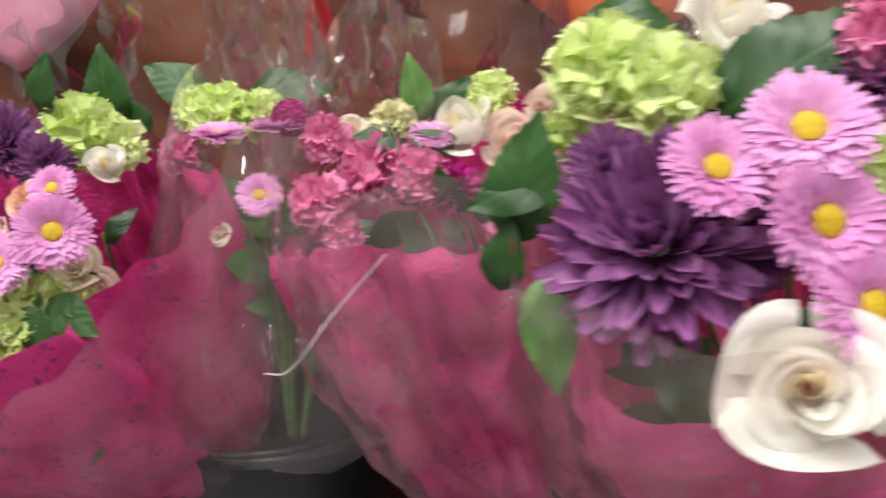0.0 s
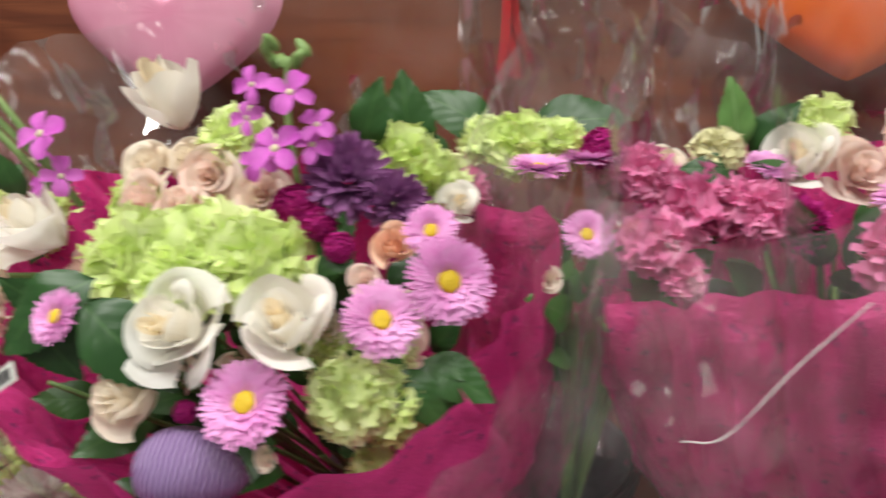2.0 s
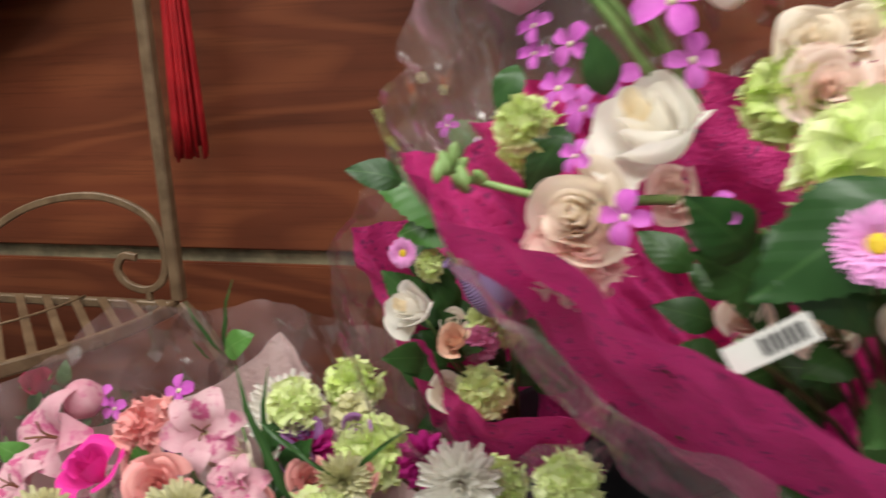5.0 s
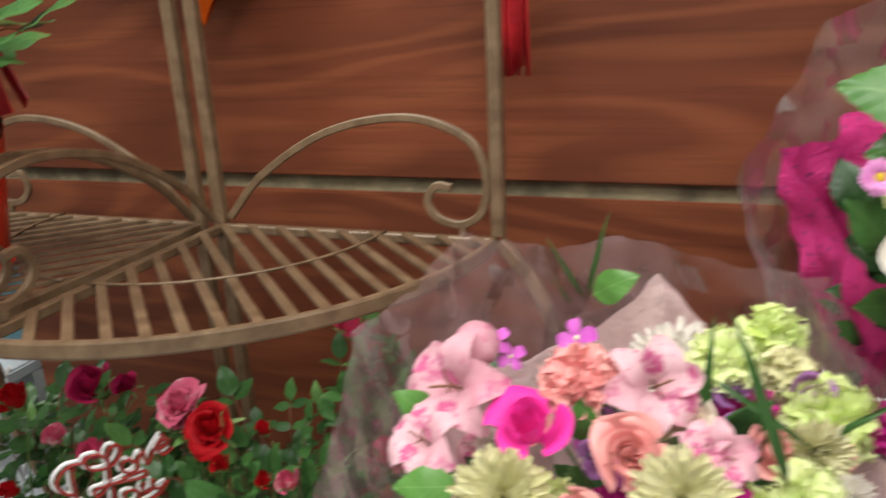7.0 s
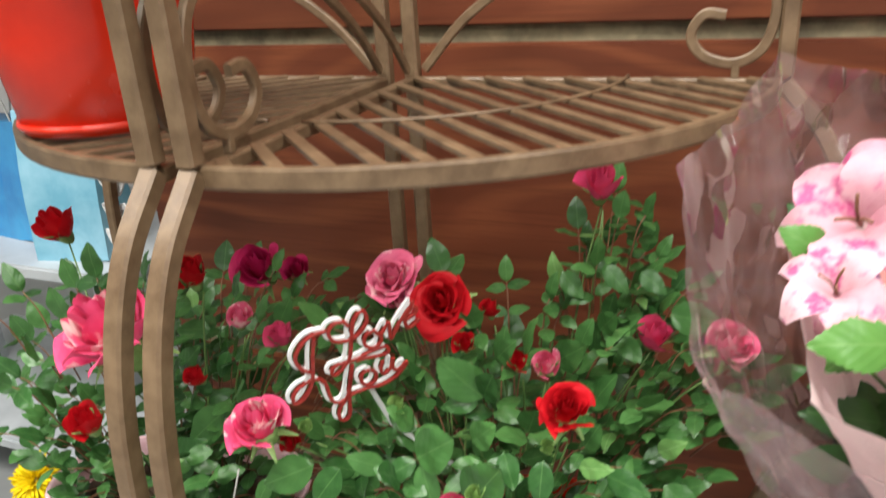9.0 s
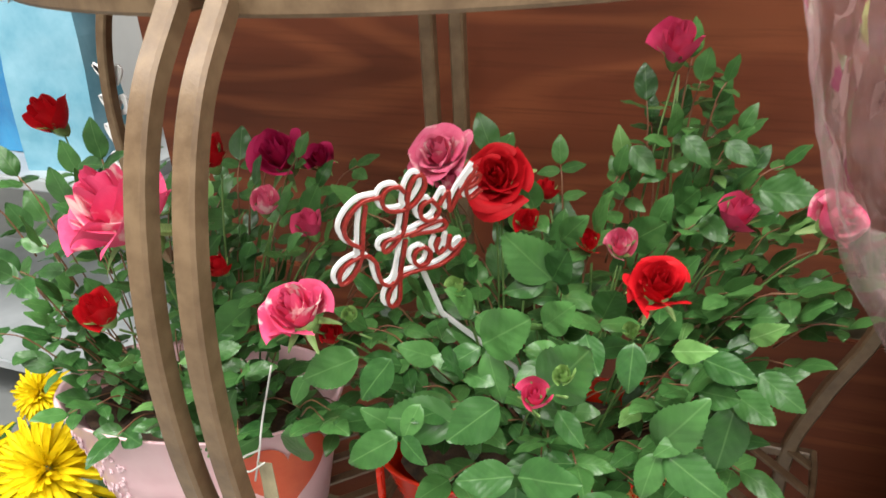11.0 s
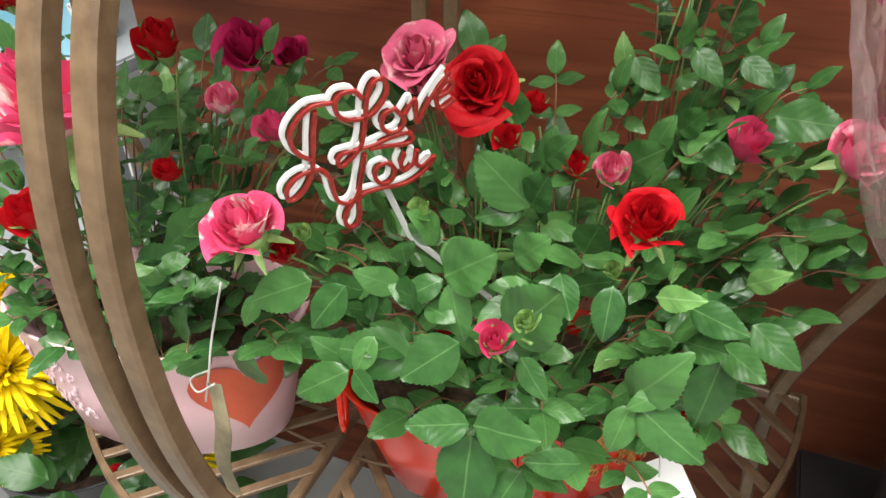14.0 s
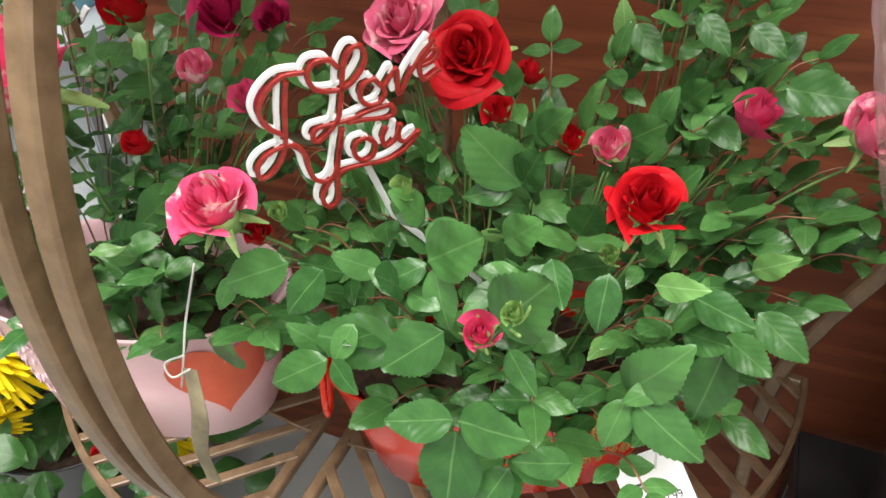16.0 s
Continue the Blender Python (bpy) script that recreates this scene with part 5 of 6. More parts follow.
bloom("purplebud", (-0.028, 0.655, 0.847), 0.0189, 0.2, holder_d)
bloom("frill", (-0.037, 0.670, 0.860), 0.0208, 0.0, holder_d)
bloom("cream", (-0.053, 0.600, 0.852), 0.0155, 0.2, holder_d)
bloom("carnp", (-0.113, 0.530, 0.826), 0.0145, 0.0, holder_d)
bloom("stock", (-0.187, 0.630, 0.877), 0.0114, 0.0, holder_d)
bloom("stock", (-0.177, 0.630, 0.866), 0.0115, 0.0, holder_d)
bloom("lily", (-0.038, 0.580, 0.841), 0.0217, 0.3, holder_d)
bloom("pinkrose", (-0.065, 0.600, 0.854), 0.0139, 0.0, holder_d)
bloom("whitemum", (-0.067, 0.720, 0.824), 0.0382, 0.0, holder_d)
bloom("frill", (-0.004, 0.720, 0.858), 0.0222, 0.0, holder_d)
bloom("purplebud", (0.020, 0.660, 0.847), 0.0195, 0.0, holder_d)
bloom("carnm", (-0.023, 0.660, 0.824), 0.0240, 0.0, holder_d)
bloom("frill", (0.031, 0.665, 0.827), 0.0271, 0.0, holder_d)
bloom("lemonf", (0.006, 0.690, 0.845), 0.0168, 0.0, holder_d)
bloom("whitemum", (0.117, 0.600, 0.848), 0.0306, 0.0, holder_d)
bloom("frill", (0.140, 0.620, 0.838), 0.0179, 0.0, holder_d)
bloom("frill", (0.191, 0.600, 0.857), 0.0201, 0.2, holder_d)
bloom("carnm", (0.075, 0.660, 0.827), 0.0221, 0.0, holder_d)
bloom("carnm", (0.177, 0.660, 0.832), 0.0192, 0.2, holder_d)
bloom("stock", (-0.136, 0.660, 0.871), 0.0163, -0.2, holder_d)
bloom("lemonf", (-0.059, 0.600, 0.828), 0.0173, 0.0, holder_d)
bloom("lily", (-0.048, 0.580, 0.842), 0.0182, 0.0, holder_d)

# --- r ---
bloom("rred", (-0.465, 0.650, 0.755), 0.0245, 0.05, holder_r)
bloom("rpink", (-0.515, 0.673, 0.759), 0.0249, -0.1, holder_r)
bloom("rhalf", (-0.351, 0.574, 0.731), 0.0169, 0.1, holder_r)
bloom("rstripe", (-0.560, 0.540, 0.700), 0.0213, -0.15, holder_r)
bloom("rbudr", (-0.381, 0.640, 0.718), 0.0103, 0.0, holder_r)
bloom("rbudd", (-0.399, 0.634, 0.721), 0.0075, 0.0, holder_r)
bloom("rbudd", (-0.438, 0.630, 0.732), 0.0081, 0.1, holder_r)
bloom("rbudp", (-0.401, 0.504, 0.697), 0.0080, 0.1, holder_r)
bloom("rbudd", (-0.443, 0.703, 0.724), 0.0078, 0.1, holder_r)
bloom("rbudp", (-0.313, 0.700, 0.720), 0.0129, 0.2, holder_r)
bloom("rpinkb", (-0.259, 0.667, 0.737), 0.0164, 0.3, holder_r)
bloom("rbudg", (-0.363, 0.575, 0.698), 0.0049, 0.0, holder_r)
bloom("rbudg", (-0.466, 0.570, 0.713), 0.0063, 0.0, holder_r)
bloom("rbudg", (-0.535, 0.560, 0.688), 0.0051, 0.0, holder_r)
bloom("rbudg", (-0.386, 0.500, 0.716), 0.0051, 0.2, holder_r)
bloom("rbudd", (-0.551, 0.560, 0.670), 0.0077, 0.0, holder_r)
bloom("rbudr", (-0.506, 0.670, 0.738), 0.0098, 0.1, holder_r)
bloom("rbudp", (-0.365, 0.750, 0.819), 0.0154, 0.1, holder_r)

# --- p ---
bloom("rdeep", (-0.694, 0.742, 0.717), 0.0248, -0.2, holder_p)
bloom("rdeep", (-0.666, 0.765, 0.710), 0.0140, 0.1, holder_p)
bloom("rbudr", (-0.646, 0.643, 0.718), 0.0109, 0.0, holder_p)
bloom("rbudp", (-0.622, 0.664, 0.693), 0.0120, 0.1, holder_p)
bloom("rbudd", (-0.691, 0.647, 0.752), 0.0147, -0.1, holder_p)
bloom("rbudd", (-0.663, 0.600, 0.684), 0.0091, 0.0, holder_p)
bloom("rbudd", (-0.692, 0.515, 0.691), 0.0132, -0.1, holder_p)
bloom("rstripe", (-0.697, 0.553, 0.748), 0.0382, -0.25, holder_p)
bloom("rbudd", (-0.979, 0.762, 0.730), 0.0208, 0.0, holder_p)

def film_edge_glint(holder, pts, w=0.0016):
    """The folded edge of a film sheet, its bright highlight given as whitish colour."""
    inv = holder.matrix_basis.inverted()
    part("film_edge_glint", sweep("film_edge_glint", [inv @ p for p in smooth_line(pts, 8)], w, 0.0008, M_FOLDGLINT, (0.2, -1, 0.3)), M_FOLDGLINT, holder, "folded film edge with its highlight painted whitish")


film_edge_glint(holder_c, ((0.594, 0.458, 1.008), (0.613, 0.452, 1.015), (0.641, 0.450, 1.052), (0.669, 0.448, 1.085)), 0.0009)

# leaves that show among the blooms
leaf(holder_a, (0.312, 0.415, 1.090), 0.0636, (-0.80, -0.19, -0.57), BIGLEAF, (0, -1, 0.6))
leaf(holder_a, (0.313, 0.405, 1.080), 0.0614, (0.80, -0.20, -0.57), BIGLEAF, (0, -1, 0.6))
leaf(holder_a, (0.454, 0.440, 1.043), 0.0382, (0.73, -0.31, -0.60), BIGLEAF, (0, -1, 0.6))
leaf(holder_a, (0.466, 0.447, 1.047), 0.0413, (0.90, -0.29, -0.34), BIGLEAF, (0, -1, 0.6))
leaf(holder_a, (0.418, 0.520, 1.143), 0.0441, (0.25, -0.27, 0.93), BIGLEAF, (0, -1, 0.6))
leaf(holder_a, (0.213, 0.500, 1.114), 0.0304, (-0.23, -0.40, 0.89), BIGLEAF, (0, -1, 0.6))
leaf(holder_a, (0.269, 0.420, 1.075), 0.0502, (0.70, -0.24, -0.68), BIGLEAF, (0, -1, 0.6))
leaf(holder_a, (0.471, 0.450, 1.049), 0.0220, (0.77, -0.55, -0.32), BIGLEAF, (0, -1, 0.6))
leaf(holder_a, (0.380, 0.480, 1.109), 0.0171, (0.41, -0.70, 0.58), BIGLEAF, (0, -1, 0.6))
leaf(holder_a, (0.419, 0.470, 1.111), 0.0246, (-0.41, -0.49, -0.77), BIGLEAF, (0, -1, 0.6))
leaf(holder_a, (0.428, 0.465, 1.097), 0.0270, (-0.82, -0.44, -0.37), BIGLEAF, (0, -1, 0.6))
leaf(holder_a, (0.105, 0.540, 1.070), 0.0326, (-0.89, -0.37, 0.28), BIGLEAF, (0, -1, 0.6))
leaf(holder_a, (0.164, 0.560, 1.130), 0.0309, (-0.29, -0.39, -0.87), BIGLEAF, (0, -1, 0.6))
leaf(holder_a, (0.192, 0.560, 1.097), 0.0433, (-0.55, -0.28, -0.78), BIGLEAF, (0, -1, 0.6))
leaf(holder_b, (0.504, 0.630, 1.154), 0.0722, (0.97, -0.17, 0.18), BIGLEAF, (0, -1, 0.6))
leaf(holder_b, (0.486, 0.620, 1.150), 0.0600, (-0.83, -0.20, 0.52), BIGLEAF, (0, -1, 0.6))
leaf(holder_b, (0.438, 0.570, 1.130), 0.0616, (-0.11, -0.19, 0.97), BIGLEAF, (0, -1, 0.6))
leaf(holder_b, (0.458, 0.580, 1.130), 0.0338, (-0.53, -0.35, 0.77), BIGLEAF, (0, -1, 0.6))
leaf(holder_c, (0.654, 0.630, 1.138), 0.0447, (0.56, -0.27, 0.78), BIGLEAF, (0, -1, 0.6))
leaf(holder_c, (0.643, 0.600, 1.129), 0.0383, (-0.94, -0.31, 0.13), BIGLEAF, (0, -1, 0.6))
leaf(holder_c, (0.677, 0.600, 1.122), 0.0331, (-0.81, -0.36, 0.45), BIGLEAF, (0, -1, 0.6))
leaf(holder_c, (0.648, 0.630, 1.138), 0.0524, (-0.19, -0.23, 0.95), PALELEAF, (0, -1, 0.6))
leaf(holder_z, (0.816, 0.430, 1.155), 0.0818, (0.76, -0.15, 0.64), BIGLEAF, (0, -1, 0.6))
leaf(holder_z, (0.735, 0.435, 1.095), 0.0648, (0.14, -0.19, 0.97), BIGLEAF, (0, -1, 0.6))
leaf(holder_z, (0.756, 0.435, 1.131), 0.0456, (-0.92, -0.26, -0.29), BIGLEAF, (0, -1, 0.6))
leaf(holder_z, (0.761, 0.470, 1.205), 0.0524, (0.95, -0.23, -0.19), BIGLEAF, (0, -1, 0.6))
leaf(holder_z, (0.801, 0.400, 1.055), 0.0425, (0.82, -0.28, -0.49), BIGLEAF, (0, -1, 0.6))
leaf(holder_z, (0.729, 0.435, 1.072), 0.0392, (0.13, -0.31, 0.94), BIGLEAF, (0, -1, 0.6))
leaf(holder_z, (0.843, 0.420, 1.125), 0.0326, (-0.92, -0.37, -0.12), BIGLEAF, (0, -1, 0.6))
leaf(holder_z, (0.829, 0.410, 1.119), 0.0327, (0.64, -0.37, -0.67), BIGLEAF, (0, -1, 0.6))
leaf(holder_z, (0.752, 0.400, 1.094), 0.0543, (0.18, -0.22, -0.96), PALELEAF, (0, -1, 0.6))
leaf(holder_k, (0.111, 0.725, 1.019), 0.0909, (-0.95, -0.13, 0.30), MIDLEAF, (0, -1, 0.6))
leaf(holder_k, (0.107, 0.725, 1.011), 0.0662, (-0.97, -0.18, -0.18), MIDLEAF, (0, -1, 0.6))
leaf(holder_k, (0.133, 0.700, 1.057), 0.0517, (-0.73, -0.23, 0.64), MIDLEAF, (0, -1, 0.6))
leaf(holder_k, (0.117, 0.700, 0.965), 0.0353, (-0.65, -0.34, 0.68), MIDLEAF, (0, -1, 0.6))
leaf(holder_d, (-0.218, 0.585, 0.839), 0.0329, (-0.73, -0.36, 0.58), MIDLEAF, (0, -1, 0.6))
leaf(holder_d, (-0.189, 0.540, 0.819), 0.0408, (-0.96, -0.29, 0.00), MIDLEAF, (0, -1, 0.6))
leaf(holder_d, (-0.195, 0.550, 0.824), 0.0360, (-0.67, -0.33, -0.67), MIDLEAF, (0, -1, 0.6))
leaf(holder_d, (-0.117, 0.585, 0.832), 0.0380, (-0.05, -0.32, 0.95), MIDLEAF, (0, -1, 0.6))
leaf(holder_d, (-0.137, 0.735, 0.875), 0.0433, (0.78, -0.28, 0.55), MIDLEAF, (0, -1, 0.6))
leaf(holder_d, (-0.143, 0.745, 0.866), 0.0625, (-0.46, -0.19, 0.86), BLADE, (0, -1, 0.6))
leaf(holder_d, (-0.142, 0.745, 0.866), 0.0774, (0.19, -0.15, 0.97), BLADE, (0, -1, 0.6))
leaf(holder_d, (-0.153, 0.740, 0.862), 0.0323, (-0.40, -0.37, 0.84), BLADE, (0, -1, 0.6))
leaf(holder_d, (-0.049, 0.640, 0.793), 0.1097, (0.03, -0.11, 0.99), BLADE, (0, -1, 0.6))
leaf(holder_d, (-0.046, 0.620, 0.872), 0.0771, (0.86, -0.16, -0.49), BLADE, (0, -1, 0.6))
leaf(holder_d, (0.014, 0.640, 0.816), 0.0738, (0.69, -0.16, 0.70), BLADE, (0, -1, 0.6))
leaf(holder_d, (-0.105, 0.570, 0.863), 0.0480, (0.87, -0.25, -0.42), BLADE, (0, -1, 0.6))
leaf(holder_d, (0.002, 0.580, 0.821), 0.1164, (-0.31, -0.10, 0.95), BLADE, (0, -1, 0.6))
leaf(holder_r, (-0.411, 0.500, 0.645), 0.0314, (-0.92, -0.38, -0.03), None, (0, -1, 0.6))
leaf(holder_r, (-0.409, 0.500, 0.645), 0.0399, (0.88, -0.30, 0.38), None, (0, -1, 0.6))
leaf(holder_r, (-0.410, 0.500, 0.638), 0.0485, (0.00, -0.25, -0.97), None, (0, -1, 0.6))
leaf(holder_r, (-0.442, 0.545, 0.694), 0.0455, (0.70, -0.26, 0.66), None, (0, -1, 0.6))
leaf(holder_r, (-0.443, 0.545, 0.692), 0.0270, (-0.78, -0.44, -0.44), None, (0, -1, 0.6))
leaf(holder_r, (-0.439, 0.545, 0.691), 0.0324, (0.34, -0.37, -0.86), None, (0, -1, 0.6))
leaf(holder_r, (-0.385, 0.550, 0.708), 0.0231, (0.43, -0.52, -0.74), None, (0, -1, 0.6))
leaf(holder_r, (-0.359, 0.545, 0.711), 0.0277, (0.00, -0.43, -0.90), None, (0, -1, 0.6))
leaf(holder_r, (-0.392, 0.515, 0.682), 0.0228, (0.70, -0.53, -0.48), None, (0, -1, 0.6))
leaf(holder_r, (-0.341, 0.560, 0.699), 0.0270, (0.78, -0.44, 0.44), None, (0, -1, 0.6))
leaf(holder_r, (-0.325, 0.565, 0.694), 0.0295, (0.91, -0.41, 0.00), None, (0, -1, 0.6))
leaf(holder_r, (-0.306, 0.580, 0.664), 0.0269, (0.86, -0.45, -0.26), None, (0, -1, 0.6))
leaf(holder_r, (-0.293, 0.600, 0.666), 0.0314, (0.83, -0.38, -0.41), None, (0, -1, 0.6))
leaf(holder_r, (-0.304, 0.580, 0.655), 0.0470, (-0.13, -0.26, -0.96), None, (0, -1, 0.6))
leaf(holder_r, (-0.344, 0.550, 0.639), 0.0498, (0.44, -0.24, 0.86), None, (0, -1, 0.6))
leaf(holder_r, (-0.339, 0.545, 0.642), 0.0412, (0.87, -0.29, -0.39), None, (0, -1, 0.6))
leaf(holder_r, (-0.342, 0.545, 0.641), 0.0293, (-0.21, -0.41, -0.89), None, (0, -1, 0.6))
leaf(holder_r, (-0.415, 0.600, 0.710), 0.0450, (-0.60, -0.27, 0.75), None, (0, -1, 0.6))
leaf(holder_r, (-0.415, 0.600, 0.710), 0.0327, (0.37, -0.37, 0.86), None, (0, -1, 0.6))
leaf(holder_r, (-0.418, 0.600, 0.708), 0.0271, (-0.88, -0.44, -0.15), None, (0, -1, 0.6))
leaf(holder_r, (-0.489, 0.520, 0.635), 0.0388, (-0.80, -0.31, -0.52), None, (0, -1, 0.6))
leaf(holder_r, (-0.486, 0.520, 0.636), 0.0233, (0.82, -0.52, -0.26), None, (0, -1, 0.6))
leaf(holder_r, (-0.428, 0.530, 0.667), 0.0394, (-0.71, -0.30, -0.63), None, (0, -1, 0.6))
leaf(holder_r, (-0.490, 0.535, 0.626), 0.0328, (-0.70, -0.37, 0.61), None, (0, -1, 0.6))
leaf(holder_r, (-0.498, 0.540, 0.676), 0.0338, (-0.53, -0.35, -0.77), None, (0, -1, 0.6))
leaf(holder_r, (-0.526, 0.550, 0.665), 0.0437, (-0.87, -0.27, -0.41), None, (0, -1, 0.6))
leaf(holder_r, (-0.303, 0.700, 0.739), 0.0382, (0.94, -0.31, 0.10), None, (0, -1, 0.6))
leaf(holder_r, (-0.402, 0.530, 0.680), 0.0508, (0.51, -0.24, 0.83), None, (0, -1, 0.6))
leaf(holder_r, (-0.457, 0.540, 0.638), 0.0485, (-0.97, -0.25, 0.04), None, (0, -1, 0.6))
leaf(holder_r, (-0.327, 0.550, 0.653), 0.0219, (-0.73, -0.55, -0.41), None, (0, -1, 0.6))
leaf(holder_r, (-0.477, 0.530, 0.655), 0.0247, (-0.32, -0.49, -0.81), None, (0, -1, 0.6))
leaf(holder_r, (-0.409, 0.540, 0.690), 0.0166, (-0.54, -0.72, -0.42), None, (0, -1, 0.6))
leaf(holder_r, (-0.325, 0.570, 0.669), 0.0263, (0.84, -0.46, 0.30), None, (0, -1, 0.6))
leaf(holder_r, (-0.300, 0.620, 0.675), 0.0289, (0.59, -0.42, 0.69), None, (0, -1, 0.6))
leaf(holder_r, (-0.388, 0.720, 0.756), 0.0270, (0.70, -0.44, -0.56), None, (0, -1, 0.6))
leaf(holder_r, (-0.354, 0.710, 0.770), 0.0283, (0.71, -0.42, -0.57), None, (0, -1, 0.6))
leaf(holder_r, (-0.327, 0.710, 0.767), 0.0254, (0.79, -0.47, -0.39), None, (0, -1, 0.6))
leaf(holder_r, (-0.352, 0.690, 0.725), 0.0279, (0.50, -0.43, 0.75), None, (0, -1, 0.6))
leaf(holder_r, (-0.336, 0.680, 0.726), 0.0243, (0.74, -0.49, -0.45), None, (0, -1, 0.6))
leaf(holder_r, (-0.379, 0.660, 0.710), 0.0367, (0.68, -0.33, 0.65), None, (0, -1, 0.6))
leaf(holder_r, (-0.419, 0.640, 0.716), 0.0318, (0.54, -0.38, 0.76), None, (0, -1, 0.6))
leaf(holder_r, (-0.475, 0.560, 0.667), 0.0282, (-0.78, -0.43, 0.46), None, (0, -1, 0.6))
leaf(holder_r, (-0.574, 0.560, 0.634), 0.0239, (-0.34, -0.50, -0.80), None, (0, -1, 0.6))
leaf(holder_r, (-0.413, 0.570, 0.695), 0.0336, (0.57, -0.36, 0.74), None, (0, -1, 0.6))
leaf(holder_r, (-0.640, 0.570, 0.553), 0.0203, (-0.64, -0.59, -0.49), None, (0, -1, 0.6))
leaf(holder_r, (-0.356, 0.500, 0.641), 0.0261, (-0.88, -0.46, 0.11), None, (0, -1, 0.6))
leaf(holder_r, (-0.384, 0.500, 0.624), 0.0298, (-0.37, -0.40, -0.84), None, (0, -1, 0.6))
leaf(holder_p, (-0.698, 0.580, 0.594), 0.0682, (0.69, -0.18, 0.70), None, (0, -1, 0.6))
leaf(holder_p, (-0.662, 0.570, 0.561), 0.0451, (0.38, -0.27, 0.89), None, (0, -1, 0.6))
leaf(holder_p, (-0.624, 0.560, 0.567), 0.0311, (-0.80, -0.39, -0.45), None, (0, -1, 0.6))
leaf(holder_p, (-0.590, 0.560, 0.553), 0.0439, (0.09, -0.27, 0.96), None, (0, -1, 0.6))
leaf(holder_p, (-0.690, 0.580, 0.566), 0.0485, (-0.43, -0.25, -0.87), None, (0, -1, 0.6))
leaf(holder_p, (-0.710, 0.630, 0.656), 0.0503, (0.56, -0.24, 0.80), None, (0, -1, 0.6))
leaf(holder_p, (-0.743, 0.630, 0.649), 0.0343, (-0.09, -0.35, 0.93), None, (0, -1, 0.6))
leaf(holder_p, (-0.642, 0.600, 0.655), 0.0461, (-0.69, -0.26, -0.67), None, (0, -1, 0.6))
leaf(holder_p, (-0.694, 0.660, 0.693), 0.0323, (-0.93, -0.37, 0.00), None, (0, -1, 0.6))
leaf(holder_p, (-0.661, 0.640, 0.686), 0.0247, (-0.20, -0.49, -0.85), None, (0, -1, 0.6))
leaf(holder_p, (-0.740, 0.620, 0.617), 0.0666, (0.81, -0.18, 0.56), None, (0, -1, 0.6))

fill(holder_a, (0.345, 0.53, 1.06), (0.12, 0.06, 0.07), ("frill", "pinkrose", "cream"), 14, 81, 0.014, 0.02)
fill(holder_k, (0.10, 0.745, 0.95), (0.05, 0.04, 0.06), ("frill", "aster", "cream"), 8, 85, 0.01, 0.016)
fill(holder_d, (-0.06, 0.67, 0.785), (0.15, 0.12, 0.05), ("creammum", "carnp", "lily", "carnm", "frill", "purplebud", "stock", "whitemum"), 34, 86, 0.014, 0.022)

# ---------------------------------------------------------------- buckets under the bouquets
def black_bucket(x, y, z0, h, r):
    b = thing("flower_bucket", "black plastic flower bucket holding wrapped bouquets", "bucket", (x, y, z0), "black flower buckets")
    part("body", oval_pot("body", r, r, r * 0.78, r * 0.78, h, M_BLACK, power=2.0), M_BLACK, b)
    part("rim", sweep("rim", [((r + 0.003) * math.cos(2 * math.pi * k / 48), (r + 0.003) * math.sin(2 * math.pi * k / 48), h * 0.985) for k in range(49)], 0.007, 0.012, M_BLACK, (0, 0, 1), 8), M_BLACK, b)


for bx, by, bz, bh, br in ((0.47, 0.72, 0.45, 0.42, 0.13), (0.77, 0.73, 0.45, 0.42, 0.12), (0.22, 0.76, 0.45, 0.36, 0.11), (-0.05, 0.76, 0.30, 0.32, 0.12)):
    black_bucket(bx, by, bz, bh, br)
tab = thing("display_stand", "dark wooden display stand carrying flower buckets", "stand", (0.5, 0.73, 0))
part("top", box("top", (0.96, 0.36, 0.03), M_BLACK, 0.003), M_BLACK, tab, "", pose(0.05, 0, 0.435))
for px in (-0.4, 0.5):
    for py in (-0.15, 0.15):
        part("leg", box("leg", (0.04, 0.04, 0.42), M_BLACK, 0.003), M_BLACK, tab, "", pose(px, py, 0.21))
low = thing("display_stand", "low dark wooden display stand with flower bucket", "stand", (-0.05, 0.76, 0))
part("top", box("top", (0.28, 0.28, 0.03), M_BLACK, 0.003), M_BLACK, low, "", pose(0, 0, 0.285))
for px in (-0.12, 0.12):
    for py in (-0.12, 0.12):
        part("leg", box("leg", (0.03, 0.03, 0.27), M_BLACK, 0.003), M_BLACK, low, "", pose(px, py, 0.135))


# ---------------------------------------------------------------- details of the two tins
def heart_outline(n=40):
    pts = []
    for k in range(n):
        t = 2 * math.pi * k / n
        pts.append((16 * math.sin(t) ** 3 / 17.0, (13 * math.cos(t) - 5 * math.cos(2 * t) - 2 * math.cos(3 * t) - math.cos(4 * t)) / 17.0))
    return pts


def tin_heart(parent, a0, b0, a1, b1, h, ang, size, zc):
    """A painted heart that follows the front of a tin, a hair proud of it."""
    verts, rings = [], 6
    out = heart_outline()
    for j in range(rings + 1):
        for x, z in out:
            zz = zc + z * size * j / rings
            mix = zz / h
            a, b = a1 + (a0 - a1) * mix + 0.0012, b1 + (b0 - b1) * mix + 0.0012
            th = ang + x * size * j / rings / (0.55 * (a + b))
            verts.append((*on_oval(a, b, th), zz))
    part("painted_heart", mesh_of("painted_heart", verts, grid_faces(len(out), rings + 1, True), M_HEART), M_HEART, parent, "coral red heart")


